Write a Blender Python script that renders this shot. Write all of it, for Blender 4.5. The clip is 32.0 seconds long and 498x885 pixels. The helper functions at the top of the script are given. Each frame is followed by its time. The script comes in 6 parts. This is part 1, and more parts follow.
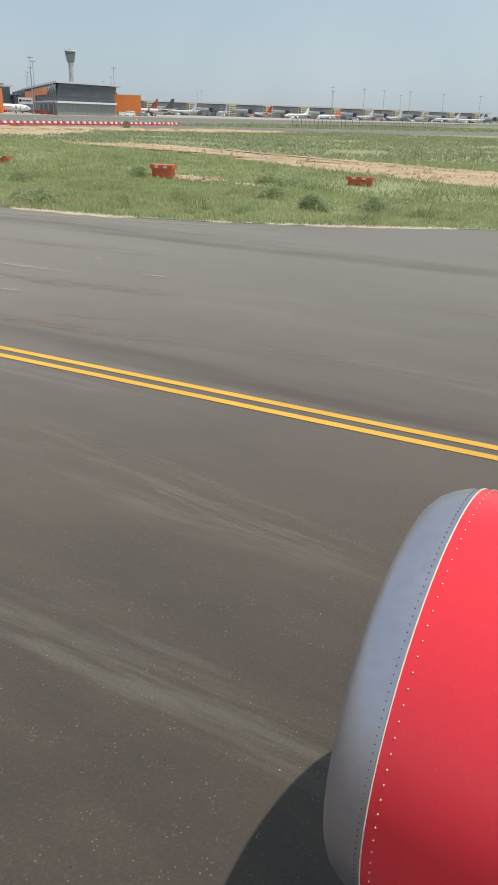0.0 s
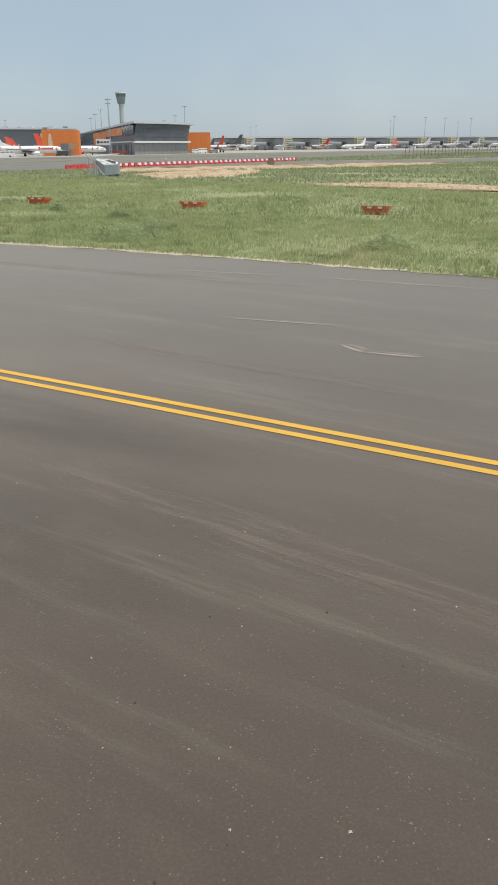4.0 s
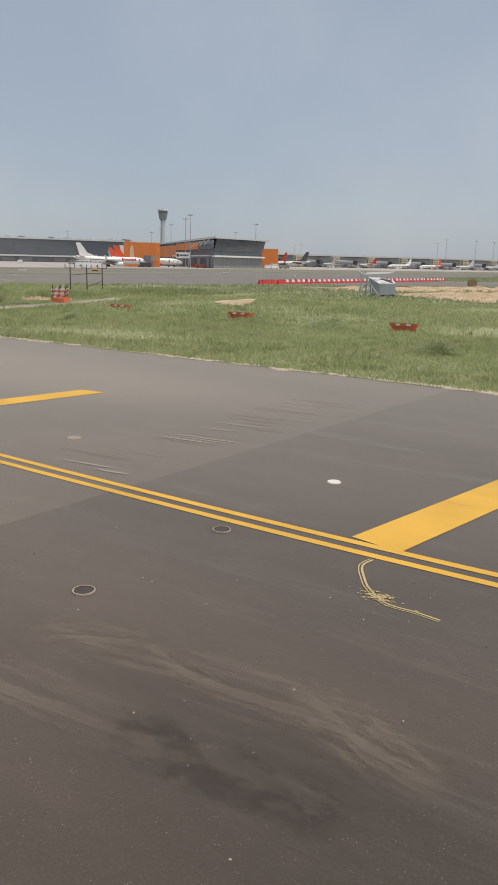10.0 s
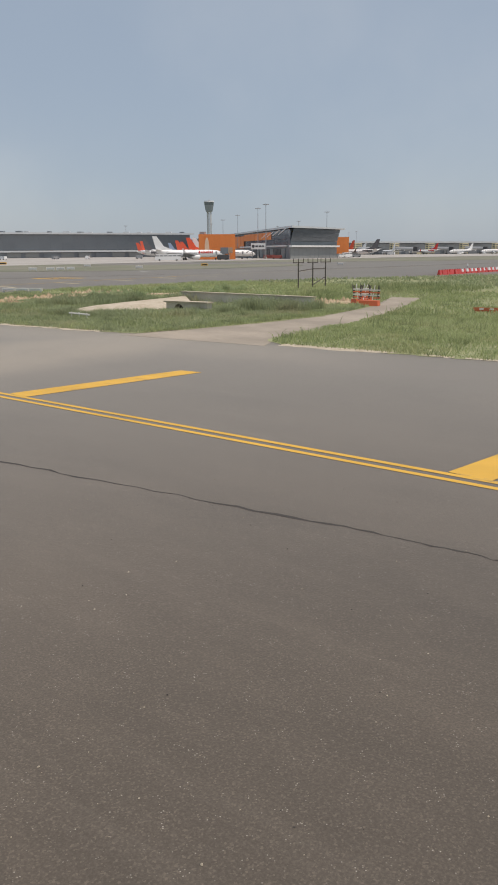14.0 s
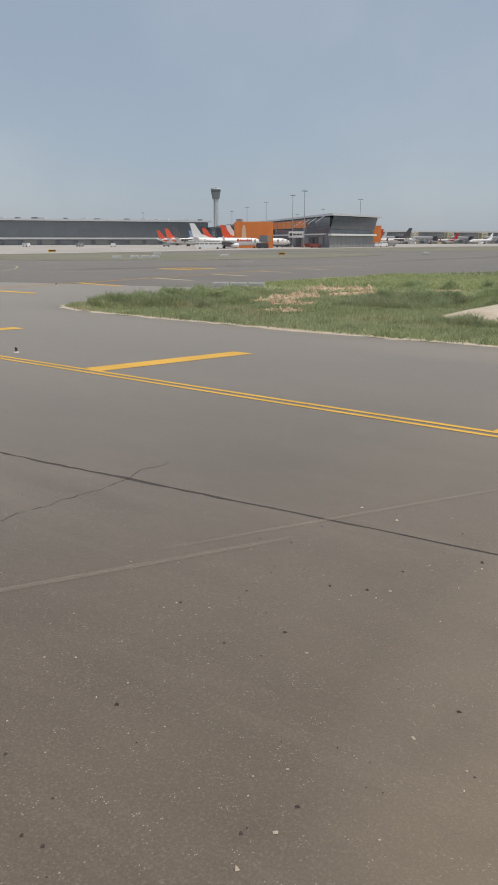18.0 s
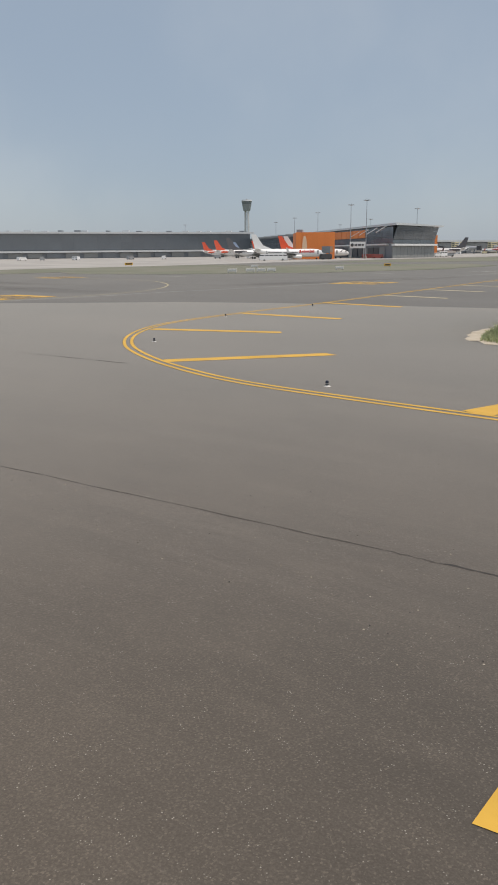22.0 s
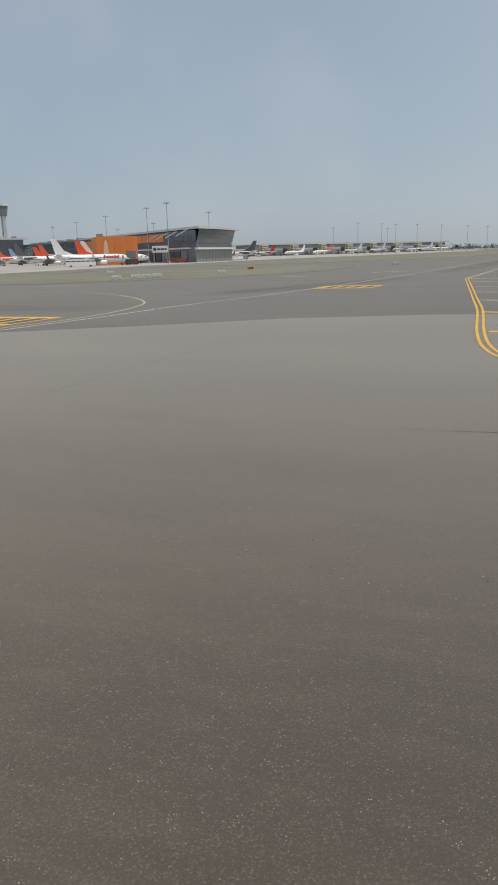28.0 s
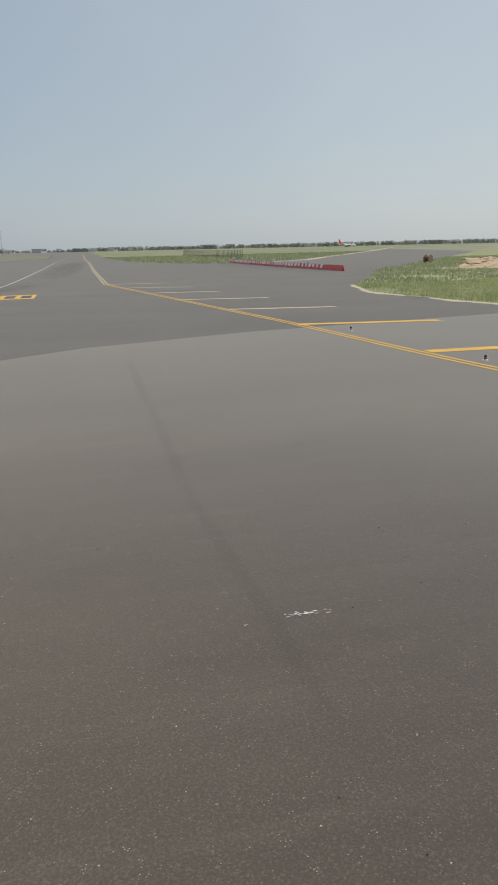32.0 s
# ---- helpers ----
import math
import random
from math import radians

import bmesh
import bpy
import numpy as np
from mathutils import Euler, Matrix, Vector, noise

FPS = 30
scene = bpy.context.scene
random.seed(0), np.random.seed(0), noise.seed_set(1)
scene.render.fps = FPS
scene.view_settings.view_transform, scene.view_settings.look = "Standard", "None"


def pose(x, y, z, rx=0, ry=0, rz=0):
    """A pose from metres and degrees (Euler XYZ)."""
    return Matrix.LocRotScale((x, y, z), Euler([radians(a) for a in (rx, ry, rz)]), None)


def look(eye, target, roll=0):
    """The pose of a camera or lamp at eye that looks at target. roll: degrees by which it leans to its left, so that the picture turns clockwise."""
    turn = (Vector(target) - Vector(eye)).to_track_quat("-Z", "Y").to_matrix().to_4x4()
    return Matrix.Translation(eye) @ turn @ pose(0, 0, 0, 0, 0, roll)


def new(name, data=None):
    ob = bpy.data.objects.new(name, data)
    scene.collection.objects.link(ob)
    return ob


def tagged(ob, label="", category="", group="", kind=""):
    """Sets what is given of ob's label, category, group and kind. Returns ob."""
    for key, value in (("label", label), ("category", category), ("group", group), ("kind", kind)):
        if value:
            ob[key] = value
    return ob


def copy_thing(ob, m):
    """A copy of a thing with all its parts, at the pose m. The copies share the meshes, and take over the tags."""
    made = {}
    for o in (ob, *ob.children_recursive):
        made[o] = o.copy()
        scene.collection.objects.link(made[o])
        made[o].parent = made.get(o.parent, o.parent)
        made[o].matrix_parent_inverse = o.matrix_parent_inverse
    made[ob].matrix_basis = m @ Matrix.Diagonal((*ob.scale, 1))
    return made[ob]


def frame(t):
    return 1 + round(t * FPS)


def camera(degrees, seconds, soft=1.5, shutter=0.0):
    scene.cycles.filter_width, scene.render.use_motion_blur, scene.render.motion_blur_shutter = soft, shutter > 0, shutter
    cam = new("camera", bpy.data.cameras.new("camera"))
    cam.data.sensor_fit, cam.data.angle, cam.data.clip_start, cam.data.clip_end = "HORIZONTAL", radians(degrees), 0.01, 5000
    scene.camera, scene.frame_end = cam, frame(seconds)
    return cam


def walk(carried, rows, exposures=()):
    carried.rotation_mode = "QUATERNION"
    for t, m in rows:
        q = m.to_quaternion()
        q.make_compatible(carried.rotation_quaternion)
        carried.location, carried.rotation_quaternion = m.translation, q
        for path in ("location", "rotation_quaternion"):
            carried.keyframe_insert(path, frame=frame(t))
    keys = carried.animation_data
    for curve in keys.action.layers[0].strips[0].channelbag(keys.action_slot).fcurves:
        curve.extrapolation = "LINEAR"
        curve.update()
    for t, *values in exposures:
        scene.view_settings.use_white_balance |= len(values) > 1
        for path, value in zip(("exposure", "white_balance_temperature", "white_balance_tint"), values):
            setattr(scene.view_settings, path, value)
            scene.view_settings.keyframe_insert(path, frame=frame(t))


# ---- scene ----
# ---- camera ----
cam = camera(36.49, 32.0, soft=1.8)
PATH = [
    (0, (-0.000, 2.469, 3.900), (-0.8764, 4.0802, 3.1016), 1.74),
    (0.5, (-3.314, 2.362, 3.900), (-4.1990, 3.9694, 3.1041), 1.53),
    (1, (-6.702, 2.228, 3.900), (-7.5914, 3.8337, 3.1052), 1.69),
    (1.5, (-10.076, 2.066, 3.900), (-10.9700, 3.6697, 3.1069), 1.76),
    (2, (-13.442, 1.905, 3.900), (-14.3448, 3.5040, 3.1070), 1.76),
    (2.5, (-16.828, 1.772, 3.900), (-17.7408, 3.3649, 3.1068), 1.36),
    (3, (-20.226, 1.656, 3.900), (-21.1610, 3.2495, 3.1341), 0.83),
    (3.5, (-23.599, 1.551, 3.900), (-24.5639, 3.1340, 3.1507), -0.10),
    (5.5, (-36.952, 1.094, 3.900), (-37.9821, 2.7057, 3.3145), 0.42),
    (6, (-40.230, 0.889, 3.900), (-41.2726, 2.5177, 3.3906), 0.77),
    (6.5, (-43.483, 0.693, 3.900), (-44.5329, 2.3302, 3.4338), 1.18),
    (7, (-46.691, 0.472, 3.900), (-47.7422, 2.1077, 3.4321), 1.25),
    (7.5, (-49.955, 0.220, 3.900), (-50.9977, 1.8652, 3.4462), 1.30),
    (8, (-53.210, -0.033, 3.900), (-54.2649, 1.6028, 3.4396), 1.17),
    (8.5, (-56.528, -0.306, 3.900), (-57.5860, 1.3298, 3.4483), 1.18),
    (9, (-59.856, -0.494, 3.900), (-60.9161, 1.1381, 3.4414), 0.93),
    (9.5, (-63.267, -0.649, 3.900), (-64.3321, 0.9782, 3.4351), 0.80),
    (10, (-66.683, -0.760, 3.900), (-67.7437, 0.8715, 3.4361), 1.25),
    (10.5, (-70.016, -0.977, 3.900), (-71.0771, 0.6551, 3.4401), 1.36),
    (11, (-73.314, -1.204, 3.900), (-74.3768, 0.4262, 3.4395), 1.47),
    (11.5, (-76.628, -1.494, 3.900), (-77.6947, 0.1350, 3.4419), 1.34),
    (12, (-79.941, -1.792, 3.900), (-81.0156, -0.1680, 3.4436), 1.01),
    (12.5, (-83.210, -2.087, 3.900), (-84.3026, -0.4780, 3.4335), 0.69),
    (13, (-86.453, -2.365, 3.900), (-87.6064, -0.8040, 3.4184), -0.58),
    (13.5, (-89.732, -2.637, 3.900), (-90.8819, -1.0741, 3.4148), -0.57),
    (15.5, (-103.014, -3.703, 3.900), (-104.1478, -2.1331, 3.3990), -0.07),
    (16, (-106.241, -3.880, 3.900), (-107.3755, -2.3125, 3.3961), -0.36),
    (16.5, (-109.505, -4.086, 3.900), (-110.6408, -2.5203, 3.3921), -0.41),
    (17, (-112.806, -4.327, 3.900), (-113.9422, -2.7626, 3.3892), -0.16),
    (17.5, (-116.147, -4.607, 3.900), (-117.2838, -3.0450, 3.3839), -0.18),
    (18, (-119.497, -4.854, 3.900), (-120.6298, -3.2882, 3.3834), -0.04),
    (18.5, (-122.836, -5.026, 3.900), (-123.9666, -3.4594, 3.3807), -0.02),
    (19, (-126.033, -5.210, 3.900), (-127.1632, -3.6436, 3.3801), -0.15),
    (19.5, (-129.234, -5.330, 3.900), (-130.3619, -3.7599, 3.3883), 0.05),
    (20, (-132.362, -5.492, 3.900), (-133.4951, -3.9243, 3.3921), -0.18),
    (20.5, (-135.384, -5.757, 3.900), (-136.5297, -4.1964, 3.3981), -0.16),
    (21, (-138.399, -5.906, 3.900), (-139.5623, -4.3581, 3.4005), -0.52),
    (21.5, (-141.276, -5.973, 3.900), (-142.4530, -4.4332, 3.4080), -0.63),
    (22, (-143.972, -6.044, 3.900), (-145.1565, -4.5080, 3.4116), -0.57),
    (22.5, (-146.527, -6.148, 3.900), (-147.7166, -4.6156, 3.4149), -0.65),
    (23, (-149.086, -6.317, 3.900), (-150.2896, -4.7944, 3.4157), -0.87),
    (23.5, (-151.696, -6.492, 3.900), (-152.8940, -4.9645, 3.4189), -0.75),
    (24, (-154.367, -6.499, 3.900), (-155.5580, -4.9655, 3.4213), -0.95),
    (24.5, (-156.947, -6.551, 3.900), (-158.1177, -5.0011, 3.4249), -0.92),
    (26.5, (-166.304, -6.567, 3.900), (-167.2972, -4.8968, 3.4287), -1.86),
    (27, (-168.554, -6.128, 3.900), (-169.4601, -4.4095, 3.4254), -1.77),
    (27.5, (-170.893, -5.276, 3.900), (-171.6854, -3.5037, 3.4182), -1.79),
    (28, (-173.395, -4.122, 3.900), (-174.0594, -2.2992, 3.4142), -1.52),
    (28.5, (-175.558, -2.778, 3.900), (-176.0818, -0.9102, 3.4120), -1.51),
    (29, (-177.558, -1.368, 3.900), (-177.9345, 0.5348, 3.4114), -1.64),
    (29.5, (-179.671, 0.050, 3.900), (-179.9040, 1.9742, 3.4060), -1.49),
    (30, (-181.539, 1.356, 3.900), (-181.6288, 3.2928, 3.4087), -1.60),
    (30.5, (-183.455, 2.782, 3.900), (-183.4033, 4.7189, 3.4054), -1.64),
    (31, (-185.353, 4.392, 3.900), (-185.1521, 6.3185, 3.4023), -1.71),
    (31.5, (-187.098, 6.239, 3.900), (-186.7479, 8.1431, 3.4000), -1.63),
    (32, (-188.748, 8.458, 3.900), (-188.2356, 10.3248, 3.3988), -1.30),
]
walk(cam, [(t, look(eye, target, roll)) for t, eye, target, roll in PATH], exposures=[(0, 0.32, 6750, 11), (3.5, 0.3, 6750, 11), (6, 0.13, 7080, 17), (12, 0.05, 6980, 17), (17, 0.0, 6800, 16), (24, 0.0, 6800, 15), (28, -0.04, 6800, 14), (32, -0.04, 6800, 13)])

# ---- world, sun ----
world = bpy.data.worlds.new("world")
scene.world = world
world.use_nodes = True
wn, wl = world.node_tree.nodes, world.node_tree.links
SUN = Vector((0.30, 0.10, 1.0)).normalized()
sky = wn.new("ShaderNodeTexSky")
sky.sky_type, sky.sun_disc = "NISHITA", False
sky.sun_elevation = math.asin(SUN.z)
sky.sun_rotation = math.atan2(SUN.x, SUN.y)
sky.air_density, sky.dust_density, sky.ozone_density, sky.altitude = 1.0, 0.9, 1.0, 0
wn["Background"].inputs[1].default_value = 0.125
haze = wn.new("ShaderNodeMix")
haze.data_type, haze.inputs[0].default_value = "RGBA", 0.8
cloud, veil = wn.new("ShaderNodeTexNoise"), wn.new("ShaderNodeMix")
cloud.inputs["Scale"].default_value, cloud.inputs["Detail"].default_value = 3.2, 5
veil.data_type = "RGBA"
veil.inputs[6].default_value, veil.inputs[7].default_value = (2.5, 3.25, 3.98, 1), (3.25, 3.9, 4.4, 1)
thick = wn.new("ShaderNodeMapRange")
thick.interpolation_type = "SMOOTHSTEP"
thick.inputs["From Min"].default_value, thick.inputs["From Max"].default_value = 0.42, 0.85
bank, white = wn.new("ShaderNodeTexGradient"), wn.new("ShaderNodeMix")
bank.texture_mapping.translation = (0.3, 0, 0)
white.data_type = "RGBA"
white.inputs[7].default_value = (4.3, 4.95, 5.3, 1)
wl.new(cloud.outputs["Fac"], thick.inputs["Value"]), wl.new(thick.outputs[0], veil.inputs[0]), wl.new(veil.outputs[2], white.inputs[6])
wl.new(bank.outputs["Fac"], white.inputs[0]), wl.new(white.outputs[2], haze.inputs[7])
wl.new(sky.outputs[0], haze.inputs[6]), wl.new(haze.outputs[2], wn["Background"].inputs[0])

sun_data = bpy.data.lights.new("sun", "SUN")
sun_data.energy, sun_data.angle, sun_data.color = 2.85, radians(0.6), (1.0, 0.94, 0.85)
sun = new("sun", sun_data)
sun.matrix_world = look(SUN * 300, (0, 0, 0))


# ---- materials ----
def mat(name, color, rough=0.7, metal=0.0, vary=0.12, scale=1.0, bump=0.0, fine=20.0, spread=0.06):
    """A painted or plain surface: two scales of tone, slightly uneven gloss, optional relief."""
    m = bpy.data.materials.new(name)
    m.use_nodes = True
    n, l = m.node_tree.nodes, m.node_tree.links
    b = n["Principled BSDF"]
    tc = n.new("ShaderNodeTexCoord")
    big, small = n.new("ShaderNodeTexNoise"), n.new("ShaderNodeTexNoise")
    big.inputs["Scale"].default_value, small.inputs["Scale"].default_value = scale, scale * fine
    big.inputs["Detail"].default_value, small.inputs["Detail"].default_value = 4, 3
    add = n.new("ShaderNodeMath")
    add.operation = "ADD"
    info = n.new("ShaderNodeObjectInfo")
    ramp = n.new("ShaderNodeMapRange")
    ramp.inputs["From Min"].default_value, ramp.inputs["From Max"].default_value = 0.6, 1.4
    ramp.inputs["To Min"].default_value, ramp.inputs["To Max"].default_value = 1 - vary, 1 + vary
    rnd = n.new("ShaderNodeMapRange")
    rnd.inputs["To Min"].default_value, rnd.inputs["To Max"].default_value = 1 - spread, 1 + spread
    mul = n.new("ShaderNodeMath")
    mul.operation = "MULTIPLY"
    mix = n.new("ShaderNodeVectorMath")
    mix.operation = "SCALE"
    mix.inputs[0].default_value = color
    for s in (big, small):
        l.new(tc.outputs["Object"], s.inputs["Vector"])
    l.new(big.outputs["Fac"], add.inputs[0]), l.new(small.outputs["Fac"], add.inputs[1])
    l.new(add.outputs[0], ramp.inputs["Value"]), l.new(info.outputs["Random"], rnd.inputs["Value"])
    l.new(ramp.outputs[0], mul.inputs[0]), l.new(rnd.outputs[0], mul.inputs[1])
    l.new(mul.outputs[0], mix.inputs["Scale"]), l.new(mix.outputs[0], b.inputs["Base Color"])
    rr = n.new("ShaderNodeMapRange")
    rr.inputs["To Min"].default_value, rr.inputs["To Max"].default_value = max(rough - 0.08, 0.02), min(rough + 0.08, 1)
    l.new(small.outputs["Fac"], rr.inputs["Value"]), l.new(rr.outputs[0], b.inputs["Roughness"])
    b.inputs["Metallic"].default_value = metal
    if bump:
        bp = n.new("ShaderNodeBump")
        bp.inputs["Strength"].default_value, bp.inputs["Distance"].default_value = bump, 0.02
        l.new(small.outputs["Fac"], bp.inputs["Height"]), l.new(bp.outputs[0], b.inputs["Normal"])
    return m


class Tree:
    """Short-hand for a ground material in metres of the world."""

    def __init__(self, name, rough=0.85):
        self.m = bpy.data.materials.new(name)
        self.m.use_nodes = True
        self.n, self.l = self.m.node_tree.nodes, self.m.node_tree.links
        self.b = self.n["Principled BSDF"]
        self.b.inputs["Roughness"].default_value = rough
        self.tc = self.n.new("ShaderNodeTexCoord")

    def noise(self, scale, stretch=(1, 1, 1), detail=4, rough=0.55, turn=0.0):
        mp, s = self.n.new("ShaderNodeMapping"), self.n.new("ShaderNodeTexNoise")
        mp.inputs["Scale"].default_value = stretch
        mp.inputs["Rotation"].default_value = (0, 0, turn)
        s.inputs["Scale"].default_value, s.inputs["Detail"].default_value, s.inputs["Roughness"].default_value = scale, detail, rough
        self.l.new(self.tc.outputs["Object"], mp.inputs["Vector"]), self.l.new(mp.outputs[0], s.inputs["Vector"])
        return s.outputs["Fac"]

    def cells(self, scale, out="Distance", feature="F1"):
        s = self.n.new("ShaderNodeTexVoronoi")
        s.feature = feature
        s.inputs["Scale"].default_value = scale
        self.l.new(self.tc.outputs["Object"], s.inputs["Vector"])
        return s.outputs[out]

    def fit(self, value, a, b, c=0.0, d=1.0):
        s = self.n.new("ShaderNodeMapRange")
        s.interpolation_type = "SMOOTHSTEP"
        for k, v in (("From Min", a), ("From Max", b), ("To Min", c), ("To Max", d)):
            s.inputs[k].default_value = v
        self.l.new(value, s.inputs["Value"])
        return s.outputs[0]

    def math(self, op, a, b):
        s = self.n.new("ShaderNodeMath")
        s.operation = op
        for i, v in enumerate((a, b)):
            if isinstance(v, (int, float)):
                s.inputs[i].default_value = v
            else:
                self.l.new(v, s.inputs[i])
        return s.outputs[0]

    def mix(self, fac, a, b):
        s = self.n.new("ShaderNodeMix")
        s.data_type = "RGBA"
        for k, v in ((0, fac), (6, a), (7, b)):
            if isinstance(v, tuple):
                s.inputs[k].default_value = (*v, 1)
            elif isinstance(v, (int, float)):
                s.inputs[k].default_value = v
            else:
                self.l.new(v, s.inputs[k])
        return s.outputs[2]

    def done(self, color, height=None, strength=0.3, distance=0.01):
        self.l.new(color, self.b.inputs["Base Color"])
        if height is not None:
            bp = self.n.new("ShaderNodeBump")
            bp.inputs["Strength"].default_value, bp.inputs["Distance"].default_value = strength, distance
            self.l.new(height, bp.inputs["Height"]), self.l.new(bp.outputs[0], self.b.inputs["Normal"])
        return self.m


def asphalt(name, dark, light, scrape, scrapes=0.5, dust=(0.34, 0.27, 0.2), dusty=0.2, grain=0.6, sheen=0.8, drifts=(), blown=(0.37, 0.3, 0.215)):
    """Asphalt with aggregate, broad stains, pale scrapes along the traffic and drifts of blown dust (x, y, half-width, half-length, cover)."""
    t = Tree(name, 0.9)
    t.b.inputs["Diffuse Roughness"].default_value = 1.0
    t.b.inputs["Sheen Weight"].default_value, t.b.inputs["Sheen Roughness"].default_value = sheen, 0.35
    t.b.inputs["Sheen Tint"].default_value = (1.0, 0.85, 0.71, 1)
    base = t.mix(t.fit(t.noise(0.16, (0.45, 1, 1), 5), 0.35, 0.65), dark, light)
    mid = t.noise(1.3, (0.5, 1.3, 1), 5, 0.65)
    base = t.mix(t.fit(mid, 0.4, 0.75, 0, 0.35), base, tuple(v * 1.35 for v in light))
    base = t.mix(t.fit(t.noise(0.55, (0.3, 1, 1), 4), 0.52, 0.8, 0, 0.5), base, tuple(v * 0.7 for v in dark))
    lines = t.math("MULTIPLY", t.fit(t.noise(0.75, (0.13, 1.5, 1), 6, 0.6, 0.03), 0.5, 0.68), t.fit(t.noise(2.4, (0.25, 3.0, 1), 4, 0.7), 0.36, 0.62))
    base = t.mix(t.math("MULTIPLY", lines, scrapes), base, scrape)
    base = t.mix(t.fit(t.noise(0.07, (0.4, 1, 1), 3), 0.5, 0.8, 0, dusty), base, dust)
    grit = t.cells(55.0)
    base = t.mix(t.fit(t.noise(38.0, (1, 1, 1), 3, 0.7), 0.42, 0.62, 0.6 * grain, 0), base, tuple(v * 0.62 for v in dark))
    stone = t.fit(t.cells(70.0, "Color"), 0.66, 0.92, 0, 0.6 * grain)
    base = t.mix(stone, base, tuple(min(v * 1.8, 0.6) for v in light))
    spark = t.math("MULTIPLY", t.fit(t.cells(30.0), 0.22, 0.1, 0, 1), t.fit(t.noise(6.0), 0.5, 0.64, 0, grain))
    base = t.mix(spark, base, (0.5, 0.46, 0.4))
    if drifts:
        at = t.n.new("ShaderNodeSeparateXYZ")
        t.l.new(t.tc.outputs["Object"], at.inputs[0])
        broken, cover = t.fit(t.noise(0.45, (1, 0.6, 1), 6, 0.65), -0.1, 0.6), 0.0
        for x, y, wide, deep, much in drifts:
            u, v = t.math("DIVIDE", t.math("SUBTRACT", at.outputs[0], x), wide), t.math("DIVIDE", t.math("SUBTRACT", at.outputs[1], y), deep)
            far = t.math("ADD", t.math("MULTIPLY", u, u), t.math("MULTIPLY", v, v))
            cover = t.math("MAXIMUM", t.fit(far, 0.0, 1.0, much, 0), cover)
        base = t.mix(t.math("MULTIPLY", cover, broken), base, blown)
    return t.done(base, grit, 0.3, 0.004)


M = {}
M["asphalt_old"] = asphalt("asphalt_old", (0.054, 0.044, 0.036), (0.083, 0.067, 0.054), (0.17, 0.165, 0.135), 0.5, grain=0.35, sheen=0.95, drifts=((-10, 17, 30, 14, 0.24), (-19, 15, 16, 7, 0.3)), blown=(0.19, 0.16, 0.132))
M["asphalt_new"] = asphalt("asphalt_new", (0.086, 0.072, 0.057), (0.118, 0.098, 0.077), (0.22, 0.19, 0.155), 0.2, dusty=0.3, grain=0.75, sheen=1.0, drifts=((-119.0, 4.5, 4.4, 14, 0.54), (-118.2, 17, 5.4, 16, 0.5), (-119.6, 6, 8, 19, 0.18), (-120, 22, 18, 3.5, 0.3), (-88, 17.5, 14, 4.5, 0.25)))
M["asphalt_main"] = asphalt("asphalt_main", (0.066, 0.059, 0.053), (0.1, 0.09, 0.081), (0.16, 0.145, 0.13), 0.2, dusty=0.05, grain=0.4, sheen=0.5)
t = Tree("concrete_apron", 0.85)
c = t.mix(t.fit(t.noise(0.05), 0.35, 0.65), (0.32, 0.3, 0.275), (0.41, 0.39, 0.355))
M["apron"] = t.done(t.mix(t.fit(t.noise(0.9, (1, 1, 1), 5), 0.45, 0.75, 0, 0.4), c, (0.28, 0.26, 0.24)))
t = Tree("grass_soil", 1.0)
c = t.mix(t.fit(t.noise(0.06, (1, 1, 1), 4), 0.38, 0.62), (0.25, 0.27, 0.14), (0.3, 0.31, 0.17))
c = t.mix(t.fit(t.noise(0.6, (1, 1, 1), 6, 0.7), 0.4, 0.7), c, (0.19, 0.215, 0.105))
c = t.mix(t.fit(t.noise(0.09, (0.5, 1, 1), 5, 0.6), 0.6, 0.74), c, (0.33, 0.27, 0.17))
M["soil"] = t.done(c, t.noise(3.0, (1, 1, 1), 5), 0.8, 0.15)
# Greens and tans of low saturation, to suggest haze over far ground.
t = Tree("far_land", 1.0)
c = t.mix(t.fit(t.noise(0.01, (1, 1, 1), 5), 0.4, 0.6), (0.19, 0.21, 0.14), (0.26, 0.26, 0.18))
M["land"] = t.done(t.mix(t.fit(t.noise(0.004, (1, 1, 1), 4), 0.55, 0.65), c, (0.26, 0.24, 0.17)))
t = Tree("dry_earth", 1.0)
c = t.mix(t.fit(t.noise(0.35, (1, 1, 1), 5), 0.35, 0.65), (0.4, 0.3, 0.185), (0.52, 0.41, 0.28))
M["earth"] = t.done(t.mix(t.fit(t.noise(2.5, (1, 1, 1), 5, 0.7), 0.5, 0.75, 0, 0.7), c, (0.27, 0.19, 0.11)), t.noise(2.0, (1, 1, 1), 6, 0.7), 1.0, 0.2)
t = Tree("dusty_road", 0.95)
c = t.mix(t.fit(t.noise(0.25, (1, 1, 1), 5), 0.35, 0.65), (0.27, 0.235, 0.19), (0.36, 0.31, 0.25))
M["dust"] = t.done(t.mix(t.fit(t.noise(3.0, (1, 1, 1), 4), 0.5, 0.8, 0, 0.5), c, (0.2, 0.17, 0.14)), t.noise(9.0), 0.4, 0.02)


